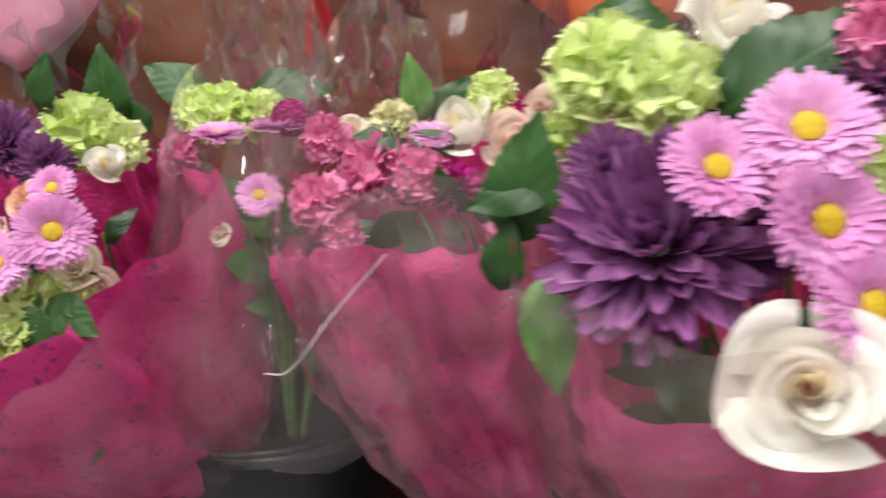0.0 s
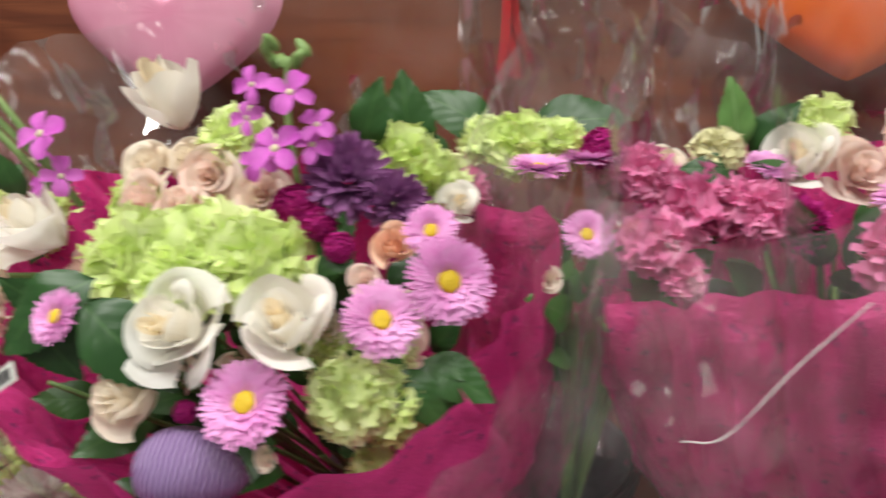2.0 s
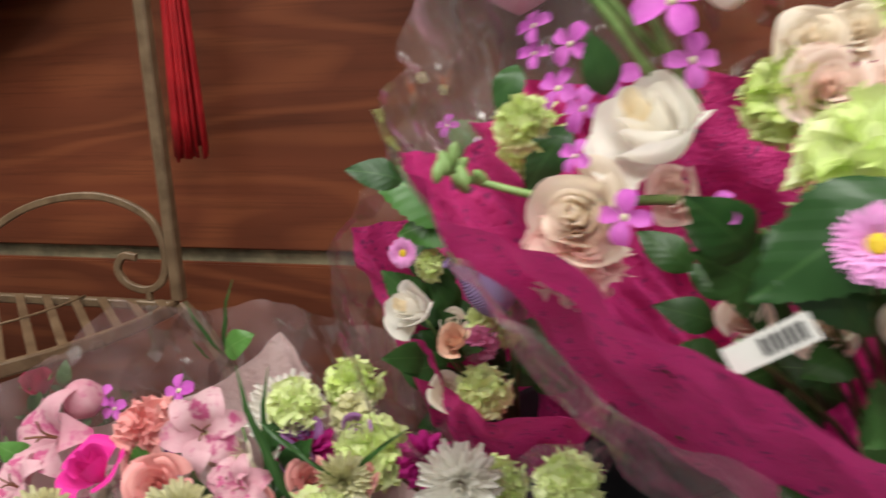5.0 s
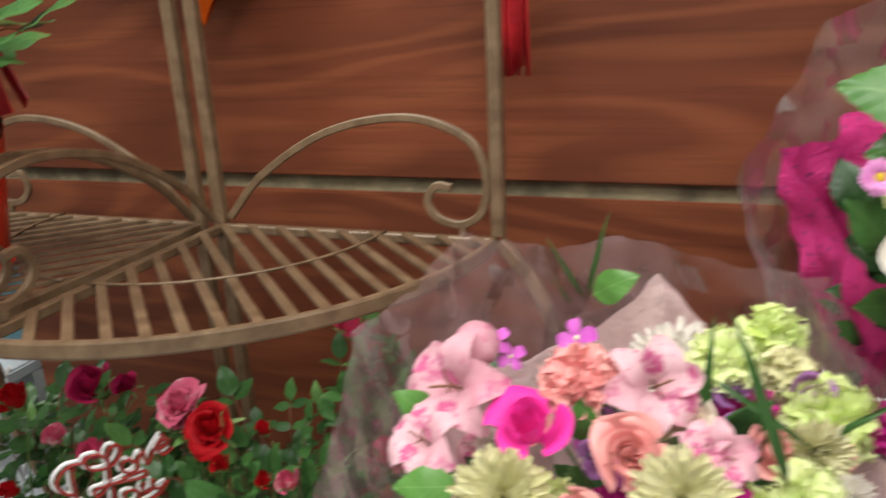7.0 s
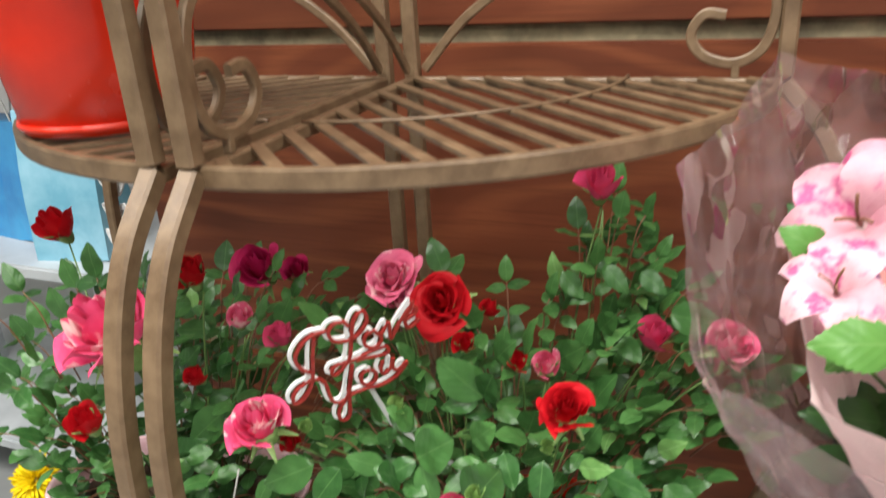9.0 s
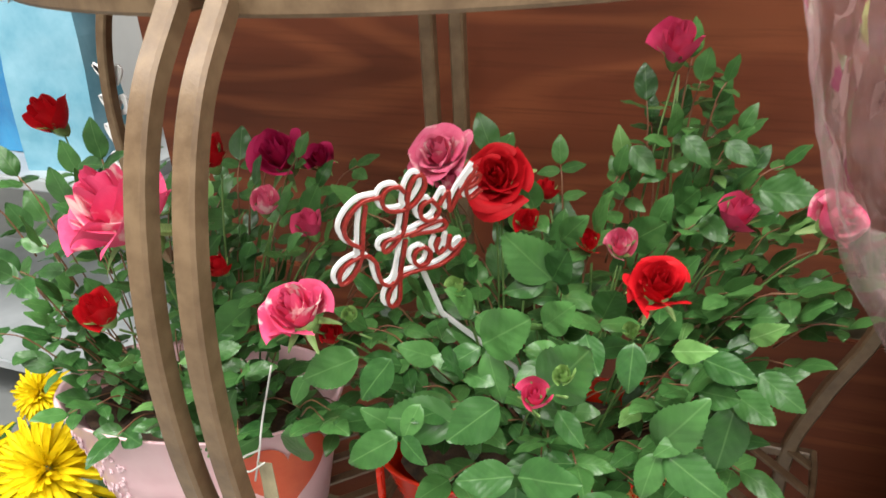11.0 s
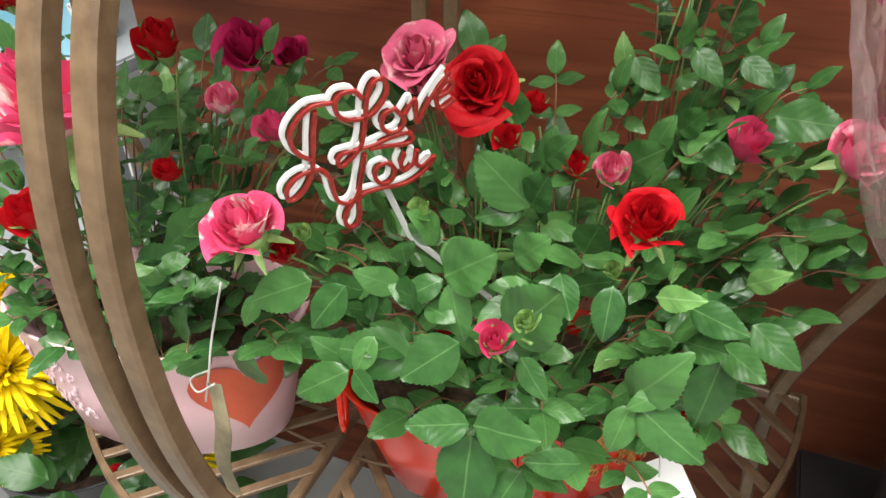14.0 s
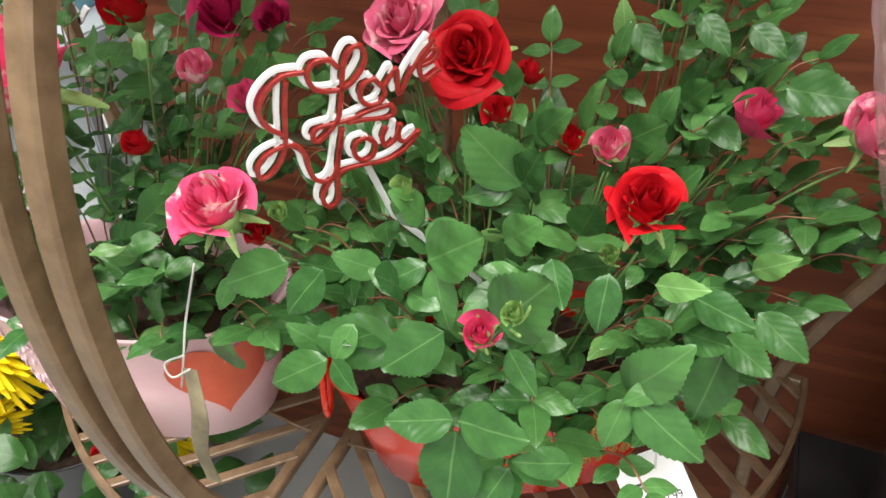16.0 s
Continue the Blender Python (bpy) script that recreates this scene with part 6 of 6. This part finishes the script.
tin_heart(tin2, 0.124, 0.072, 0.098, 0.054, 0.122, -0.72, 0.048, 0.075)
rnd = random.Random(77)
for k in range(70):
    a = -2.25 + rnd.uniform(-0.32, 0.32)
    zz = rnd.uniform(0.03, 0.10)
    mix = zz / 0.122
    x, y = on_oval(0.0984 + 0.026 * mix, 0.0544 + 0.018 * mix, a)
    curl = [(0.004 * math.cos(q * 1.1) * (1 - q / 9), 0, 0.004 * math.sin(q * 1.1) * (1 - q / 9)) for q in range(8)]
    part("embossed_swirl", sweep("embossed_swirl", curl, 0.0014, 0.0014, M_PINKREL, (0, 1, 0), 5), M_PINKREL, tin2, "", pose(x, y, zz, 0, 0, math.degrees(a) + 90))


# ---------------------------------------------------------------- "I Love You" pick
def pick_point(x, y, back=0.0):
    o, e, i = Vector((-0.526, 0.534, 0.731)), Vector((-0.459, 0.588, 0.783)), Vector((-0.510, 0.567, 0.697))
    # x, y in a drawing whose three known corners are (109, 452), (707, 37), (371, 591)
    ax, ay, bx, by = 598.0, -415.0, 262.0, 139.0
    det = ax * by - ay * bx
    u, v = ((x - 109) * by - (y - 452) * bx) / det, (ax * (y - 452) - ay * (x - 109)) / det
    n = (e - o).cross(i - o).normalized()
    return o + (e - o) * u + (i - o) * v + n * back


pick = thing("greeting_pick", "white and red plastic pick reading I Love You", "plant pick", (-0.45, 0.585, 0.60))
PICK_INV = pick.matrix_basis.inverted()


def stroke(*pts):
    line = smooth_line([(x, y, 0) for x, y in pts], 6)
    nrm = pick_point(0, 0, 1.0) - pick_point(0, 0, 0.0)
    front = [PICK_INV @ pick_point(p.x - 5, p.y - 3, 0.0) for p in line]
    part("lettering", sweep("lettering", front, 0.0025, 0.0026, M_SIGNW, nrm), M_SIGNW, pick, "white plastic lettering")
    rear = [PICK_INV @ pick_point(p.x + 19, p.y + 7, -0.001) for p in line]
    part("lettering_back", sweep("lettering_back", rear, 0.0024, 0.0026, M_SIGNR, nrm), M_SIGNR, pick, "red glitter backing")


stroke((270, 135), (200, 150), (145, 200), (124, 255), (148, 300), (200, 325))
stroke((212, 165), (206, 250), (206, 350), (188, 415), (150, 462), (116, 470), (112, 430), (152, 385), (220, 360), (270, 388), (288, 440), (310, 482), (352, 492), (384, 462), (398, 380), (404, 305))
stroke((378, 118), (348, 98), (300, 108), (280, 145), (305, 182), (365, 186), (425, 162), (466, 100), (452, 58), (420, 62), (396, 110), (394, 200), (388, 268), (360, 312), (322, 347), (300, 337), (312, 307), (352, 294), (430, 275), (500, 245), (565, 228), (592, 244), (570, 266), (480, 276), (420, 286))
stroke((505, 146), (467, 166), (461, 205), (492, 228), (532, 218), (548, 184), (505, 146))
stroke((545, 165), (580, 115), (600, 190), (640, 110), (702, 20))
stroke((665, 105), (712, 82), (722, 52), (694, 52), (664, 100), (690, 142), (745, 106))
stroke((402, 310), (394, 450), (402, 560), (376, 594), (345, 575), (350, 522), (400, 462), (480, 436), (580, 420), (650, 382), (700, 318), (672, 336))
stroke((496, 336), (460, 354), (455, 394), (488, 418), (526, 402), (532, 360), (496, 336))
stroke((566, 302), (556, 340), (574, 366), (604, 346), (620, 292))
stroke((620, 292), (622, 340), (650, 350), (690, 316))
part("stick", sweep("stick", [PICK_INV @ pick_point(525, 440, 0.003), PICK_INV @ pick_point(690, 700, 0.006), PICK_INV @ Vector((-0.450, 0.64, 0.61)), PICK_INV @ Vector((-0.445, 0.655, 0.54))], 0.0036, 0.0022, M_SIGNW, (0.5, -1, 0)), M_SIGNW, pick, "white plastic stick")

# ---------------------------------------------------------------- price tag and ties
def cut_card(w, h):
    """A hang tag with its two upper corners cut off."""
    bm = bmesh.new()
    c = w * 0.22
    ring = [(-w / 2, -h / 2), (w / 2, -h / 2), (w / 2, h / 2 - c), (w / 2 - c, h / 2), (c - w / 2, h / 2), (-w / 2, h / 2 - c)]
    face = bm.faces.new([bm.verts.new((x, y, -0.0003)) for x, y in ring])
    lift = bmesh.ops.extrude_face_region(bm, geom=[face])
    bmesh.ops.translate(bm, verts=[g for g in lift["geom"] if isinstance(g, bmesh.types.BMVert)], vec=(0, 0, 0.0006))
    bmesh.ops.recalc_face_normals(bm, faces=bm.faces[:])
    me = bpy.data.meshes.new("card")
    bm.to_mesh(me)
    bm.free()
    return me


tag = thing("price_tag", "white hang tag with price and bar code on red tin", "price tag", (-0.321, 0.640, 0.600))
TAG = look((-0.311, 0.585, 0.520), (-0.325, 0.28, 0.907)) @ pose(0, 0, 0, 0, 180, 0) @ pose(0, 0, 0, 0, 0, 38)
card = part("card", cut_card(0.040, 0.066), M_PAPER, tag, "", tag.matrix_basis.inverted() @ TAG)
for k in range(15):
    part("bar", box("bar", (0.0008 if k % 3 else 0.0016, 0.011, 0.0002), M_INK, 0), M_INK, card, "", pose(-0.0105 + 0.0016 * k, -0.021, 0.0006))
for k, (w, y) in enumerate(((0.012, 0.016), (0.009, 0.000), (0.013, -0.004), (0.007, -0.0085), (0.024, -0.0118))):
    part("print_line", box("print_line", (w, 0.0016, 0.0002), M_INK, 0), M_INK, card, "", pose(-0.015 + w / 2, y, 0.0006))
txt = bpy.data.curves.new("price", "FONT")
txt.body, txt.size, txt.extrude = "$ 22.99", 0.0066, 0.0001
tmp = bpy.data.objects.new("price", txt)
scene.collection.objects.link(tmp)
bpy.context.view_layer.update()
price = bpy.data.meshes.new_from_object(tmp.evaluated_get(bpy.context.evaluated_depsgraph_get()))
bpy.data.objects.remove(tmp)
price.materials.clear()
price.materials.append(M_INK)
part("price", price, M_INK, card, "printed price", pose(-0.006, 0.001, 0.0007, 0, 0, 4))
inv = tag.matrix_basis.inverted()
part("string", sweep("string", [inv @ Vector(p) for p in smooth_line([(-0.333, 0.660, 0.600), (-0.328, 0.625, 0.575), (-0.321, 0.590, 0.545)], 5)], 0.0014, 0.0014, M_PAPER, (0, 1, 0), 5), M_PAPER, tag)

tie = thing("ribbon_tie", "thin white string with tan ribbon hanging on pink tin", "ribbon", (-0.600, 0.558, 0.635))
inv = tie.matrix_basis.inverted()
part("string", sweep("string", [inv @ Vector(p) for p in smooth_line([(-0.600, 0.558, 0.638), (-0.606, 0.545, 0.60), (-0.610, 0.540, 0.575), (-0.618, 0.538, 0.545)], 6)], 0.0016, 0.0016, M_PAPER, (0, 1, 0), 5), M_PAPER, tie)
part("string", sweep("string", [inv @ Vector(p) for p in smooth_line([(-0.610, 0.540, 0.575), (-0.624, 0.536, 0.566), (-0.620, 0.535, 0.556), (-0.606, 0.538, 0.566)], 6)], 0.0016, 0.0016, M_PAPER, (0, 1, 0), 5), M_PAPER, tie)
part("ribbon", sweep("ribbon", [inv @ Vector(p) for p in smooth_line([(-0.606, 0.538, 0.566), (-0.600, 0.530, 0.535), (-0.606, 0.528, 0.50), (-0.60, 0.526, 0.47)], 6)], 0.013, 0.0008, M_GAP, (0, 1, 0.2)), M_GAP, tie, "tan paper ribbon")

# ---------------------------------------------------------------- red bucket on the upper shelf
UP = (-0.703, 0.612, 0.8925)
upper = thing("potted_plant", "leafy plant with red bow in a glossy red metal bucket", "potted plant", UP)
pail = part("bucket", oval_pot("bucket", 0.078, 0.078, 0.060, 0.060, 0.128, M_RED, power=2.0), M_RED, upper, "glossy red metal bucket")
pts = [(0.030 * math.sin(2 * math.pi * k / 24), 0, -0.036 + 0.036 * math.cos(2 * math.pi * k / 24)) for k in range(25)]
part("handle", sweep("handle", pts, 0.004, 0.004, M_RED, (0, 1, 0), 6), M_RED, pail, "red wire loop handle", pose(-0.062, -0.052, 0.118, -8, 0, -50))
part("base_ring", sweep("base_ring", [(0.062 * math.cos(2 * math.pi * k / 40), 0.062 * math.sin(2 * math.pi * k / 40), 0.006) for k in range(41)], 0.004, 0.006, M_RED, (0, 0, 1), 6), M_RED, pail)
soil_disc(upper, 0.070, 0.070, 0.112)
wrap_sheet("foil_wrap", (-0.703, 0.612, 0.985), [(-0.703 + 0.080 * math.cos(q * 0.785), 0.612 + 0.080 * math.sin(q * 0.785), 1.060 + 0.02 * (q % 2)) for q in range(8)], M_WRAP, upper, 71, 0.058, 0.004, label="dark red-brown cellophane wrap", nu=80, nv=12)
foliage(upper, (-0.680, 0.585, 1.095), (0.130, 0.11, 0.045), 40, 41, 0.045, (-0.70, 0.61, 1.02), -0.6)
for dx, dy, lean in ((0.085, 0.01, 10), (0.100, 0.03, -14), (0.115, 0.0, 4)):
    part("bow_tail", sweep("bow_tail", smooth_line([(0, 0, 0.02), (0.008, -0.006, 0.0), (0.010, -0.002, -0.025), (0.014, 0, -0.042)], 6), 0.022, 0.0012, M_SILK, (0.2, 1, 0.3)), M_SILK, upper, "dark red satin ribbon", pose(dx, dy, 0.188, 0, lean, lean))
part("bow_knot", box("bow_knot", (0.03, 0.02, 0.02), M_SILK, 0.006), M_SILK, upper, "dark red satin ribbon", pose(0.082, 0.01, 0.202))

# ---------------------------------------------------------------- hanging ribbons, tassel and balloons on the wall
def tassel(x, y, z0, z1, r):
    t = thing("tassel", "deep red silk tassel hanging before wooden wall", "tassel", (x, y, z1))
    rnd = random.Random(int(abs(x) * 1000))
    for k in range(26):
        a, rr = rnd.uniform(0, 6.28), r * math.sqrt(rnd.random())
        ox, oy = rr * math.cos(a), rr * math.sin(a)
        pts = [(ox * 0.3, oy * 0.3, 0), (ox * 0.8, oy * 0.8, -(z1 - z0) * 0.4), (ox * 1.2, oy * 1.2, -(z1 - z0) * rnd.uniform(0.94, 1.0))]
        part("strand", sweep("strand", smooth_line(pts, 4), 0.0042, 0.0042, M_SILK, (0, 1, 0), 5), M_SILK, t)
    part("cord", sweep("cord", [(0, 0, 0), (0, 0, 1.9 - z1)], 0.004, 0.004, M_SILK, (0, 1, 0), 5), M_SILK, t)


tassel(-0.236, 0.882, 1.033, 1.34, 0.015)


def foil_ribbon(x, y, z0, z1, seed):
    t = thing("foil_ribbon", "shiny red curling foil ribbon hanging on wooden wall", "ribbon", (x, y, z1), "red foil ribbons")
    rnd = random.Random(seed)
    for k in range(4):
        dx = rnd.uniform(-0.012, 0.018)
        pts = [(0, 0, 0), (dx * 0.6, -0.006 * k, -(z1 - z0) * 0.35), (dx * 0.4, -0.006 * k, -(z1 - z0) * 0.7), (dx * 1.6 + 0.008, -0.004 * k, -(z1 - z0) * rnd.uniform(0.88, 1.0))]
        part("strip", sweep("strip", smooth_line(pts, 8), 0.009, 0.0008, M_FOILR, (0.4 * math.sin(k * 2), -1, 0.2)), M_FOILR, t)


foil_ribbon(0.476, 0.885, 1.183, 1.45, 3)


def balloon(x, y, z, size, material, label, plump=0.55):
    """A heart-shaped foil balloon, its point down, z at the point."""
    t = thing("foil_balloon", label, "balloon", (x, y, z), "heart foil balloons")
    out = heart_outline(56)
    verts, rings = [], 9
    for sgn in (1, -1):
        for j in range(rings + 1):
            f = j / rings
            for i, (hx, hz) in enumerate(out):
                th = 0.22 * math.sqrt(max(0.0, 1 - f**2.4)) * (1 + 0.03 * math.sin(i * 2.2) * f)
                verts.append((1.35 * math.copysign(abs(hx) ** plump, hx) * f * size, sgn * th * size, (hz * f + 1.0) * size))
    n = len(out)
    faces = grid_faces(n, rings + 1, True) + grid_faces(n, rings + 1, True, n * (rings + 1))
    part("skin", mesh_of("skin", verts, faces, material), material, t)


balloon(0.128, 0.85, 1.168, 0.092, M_FOILP, "shiny pink heart foil balloon against wooden wall")
balloon(0.785, 0.85, 1.192, 0.098, M_FOILO, "shiny orange heart foil balloon against wooden wall")
balloon(-0.568, 0.868, 1.095, 0.22, M_FOILO, "shiny orange heart foil balloon behind metal rack", 1.0)

# ---------------------------------------------------------------- label on the tissue
lab = thing("care_label", "white printed care label stuck on magenta tissue", "label", (0.268, 0.408, 1.030))
LAB = lab.matrix_basis.inverted() @ look((0.268, 0.400, 1.039), (0.30, -0.2, 1.25)) @ pose(0, 0, 0, 0, 160, 0) @ pose(0, 0, 0, 0, 0, 28)
labc = part("card", box("card", (0.030, 0.010, 0.0006), M_PAPER, 0), M_PAPER, lab, "", LAB)
for k in range(7):
    part("bar", box("bar", (0.001 if k % 2 else 0.0018, 0.006, 0.0003), M_INK, 0), M_INK, labc, "", pose(-0.002 + 0.0022 * k, 0, 0.0007))

# ---------------------------------------------------------------- yellow chrysanthemums and shelving beyond the rack
mums = thing("potted_chrysanthemum", "yellow spider chrysanthemums in a dark pot on floor", "potted plant", (-1.00, 0.70, 0))
part("pot", oval_pot("pot", 0.12, 0.12, 0.09, 0.09, 0.22, M_BLACK, power=2.0), M_BLACK, mums, "dark plastic pot")
soil_disc(mums, 0.11, 0.11, 0.2)
for (x, y, z), r in (((-0.935, 0.60, 0.41), 0.066), ((-1.055, 0.70, 0.405), 0.038), ((-0.86, 0.68, 0.34), 0.045), ((-1.08, 0.62, 0.36), 0.05), ((-0.80, 0.66, 0.28), 0.04), ((-0.98, 0.58, 0.30), 0.045)):
    part("chrysanthemum", SPIDER, M_YELLOWP, mums, "bright yellow spider chrysanthemum", facing(mums.matrix_basis.inverted() @ Vector((x, y, z)), 0.3, 0.9) @ Matrix.Diagonal((r, r, r, 1)))
    stem(mums, [(-1.0, 0.7, 0.2), (x * 0.5 - 0.5, y * 0.5 + 0.35, z * 0.5 + 0.12), (x, y + 0.005, z - 0.01)], 0.004)
rnd = random.Random(8)
for k in range(150):
    a, rr = rnd.uniform(0, 6.28), 0.20 * math.sqrt(rnd.random())
    p = Vector((-0.95 + rr * math.cos(a) * 1.2, 0.66 + rr * math.sin(a) * 0.8, rnd.uniform(0.2, 0.33)))
    leaf(mums, p, rnd.uniform(0.04, 0.07), (rnd.uniform(-1, 1), rnd.uniform(-1, 1), rnd.uniform(-0.2, 0.6)), BIGLEAF, (rnd.uniform(-0.4, 0.4), -0.5, 1), rnd)
for (x, y, z) in ((-0.83, 0.60, 0.30), (-0.88, 0.56, 0.24), (-0.97, 0.55, 0.27)):
    flower_part("rose_bud", ROSE_BUD, M_RRED, mums, "small red bud", facing(mums.matrix_basis.inverted() @ Vector((x, y, z)), 0, 1.5) @ Matrix.Diagonal((0.014, 0.014, 0.014, 1)))

shelf = thing("steel_shelving", "grey steel shop shelving with boxes", "shelving", (-1.62, 1.25, 0))
for px in (-0.3, 0.14):
    part("upright", box("upright", (0.05, 0.05, 1.5), M_STEEL, 0.004), M_STEEL, shelf, "", pose(px, 0, 0.75))
for pz in (0.12, 0.52, 0.95):
    part("shelf_board", box("shelf_board", (0.9, 0.44, 0.025), M_STEEL, 0.004), M_STEEL, shelf, "", pose(-0.02, -0.02, pz))


def gift_bag(x, y, z, sx, sy, sz, material, label, turn):
    b = thing("gift_bag", label, "gift bag", (x, y, z), "bags on shelving", "", turn)
    bm = bmesh.new()
    bmesh.ops.create_cube(bm, size=1, matrix=Matrix.Translation((0, 0, sz / 2)) @ Matrix.Diagonal((sx, sy, sz, 1)))
    bmesh.ops.subdivide_edges(bm, edges=bm.edges[:], cuts=4, use_grid_fill=True)
    for v in bm.verts:
        k = v.co.z / sz
        v.co.y *= 1 - 0.5 * k
        v.co += noise.noise_vector(v.co * 9) * 0.008
    part("body", bm, material, b)
    for s in (-1, 1):
        pts = [(sx * 0.25 * q, s * sy * 0.24, sz + 0.07 * (1 - q * q)) for q in (-1, -0.6, -0.2, 0.2, 0.6, 1)]
        part("handle", sweep("handle", smooth_line(pts, 3), 0.004, 0.004, M_PAPER, (0, 1, 0), 5), M_PAPER, b)


gift_bag(-1.33, 1.10, 0.5325, 0.14, 0.10, 0.26, M_SKYBAG, "pale blue paper gift bag on steel shelving", 10)
gift_bag(-1.52, 1.16, 0.5325, 0.16, 0.10, 0.22, M_BLUEBAG, "bright blue plastic bag on steel shelving", -8)
gift_bag(-1.86, 1.20, 0.5325, 0.2, 0.12, 0.26, M_BLACK, "dark paper bag on steel shelving", 4)

wpick = thing("greeting_pick", "white plastic lettering pick among roses, unreadable", "plant pick", (-0.985, 0.84, 0.62))
for k in range(4):
    pts = [(0.012 * math.sin(q * 1.3 + k) + 0.004 * q, 0, 0.135 - 0.034 * k + 0.011 * math.cos(q * 1.9 + k)) for q in range(9)]
    part("lettering", sweep("lettering", smooth_line(pts, 4), 0.006, 0.003, M_SIGNW, (0, 1, 0)), M_SIGNW, wpick)
part("stick", sweep("stick", [(0.016, 0.002, 0.06), (0.02, 0.0, -0.12)], 0.004, 0.003, M_SIGNW, (0, 1, 0)), M_SIGNW, wpick)
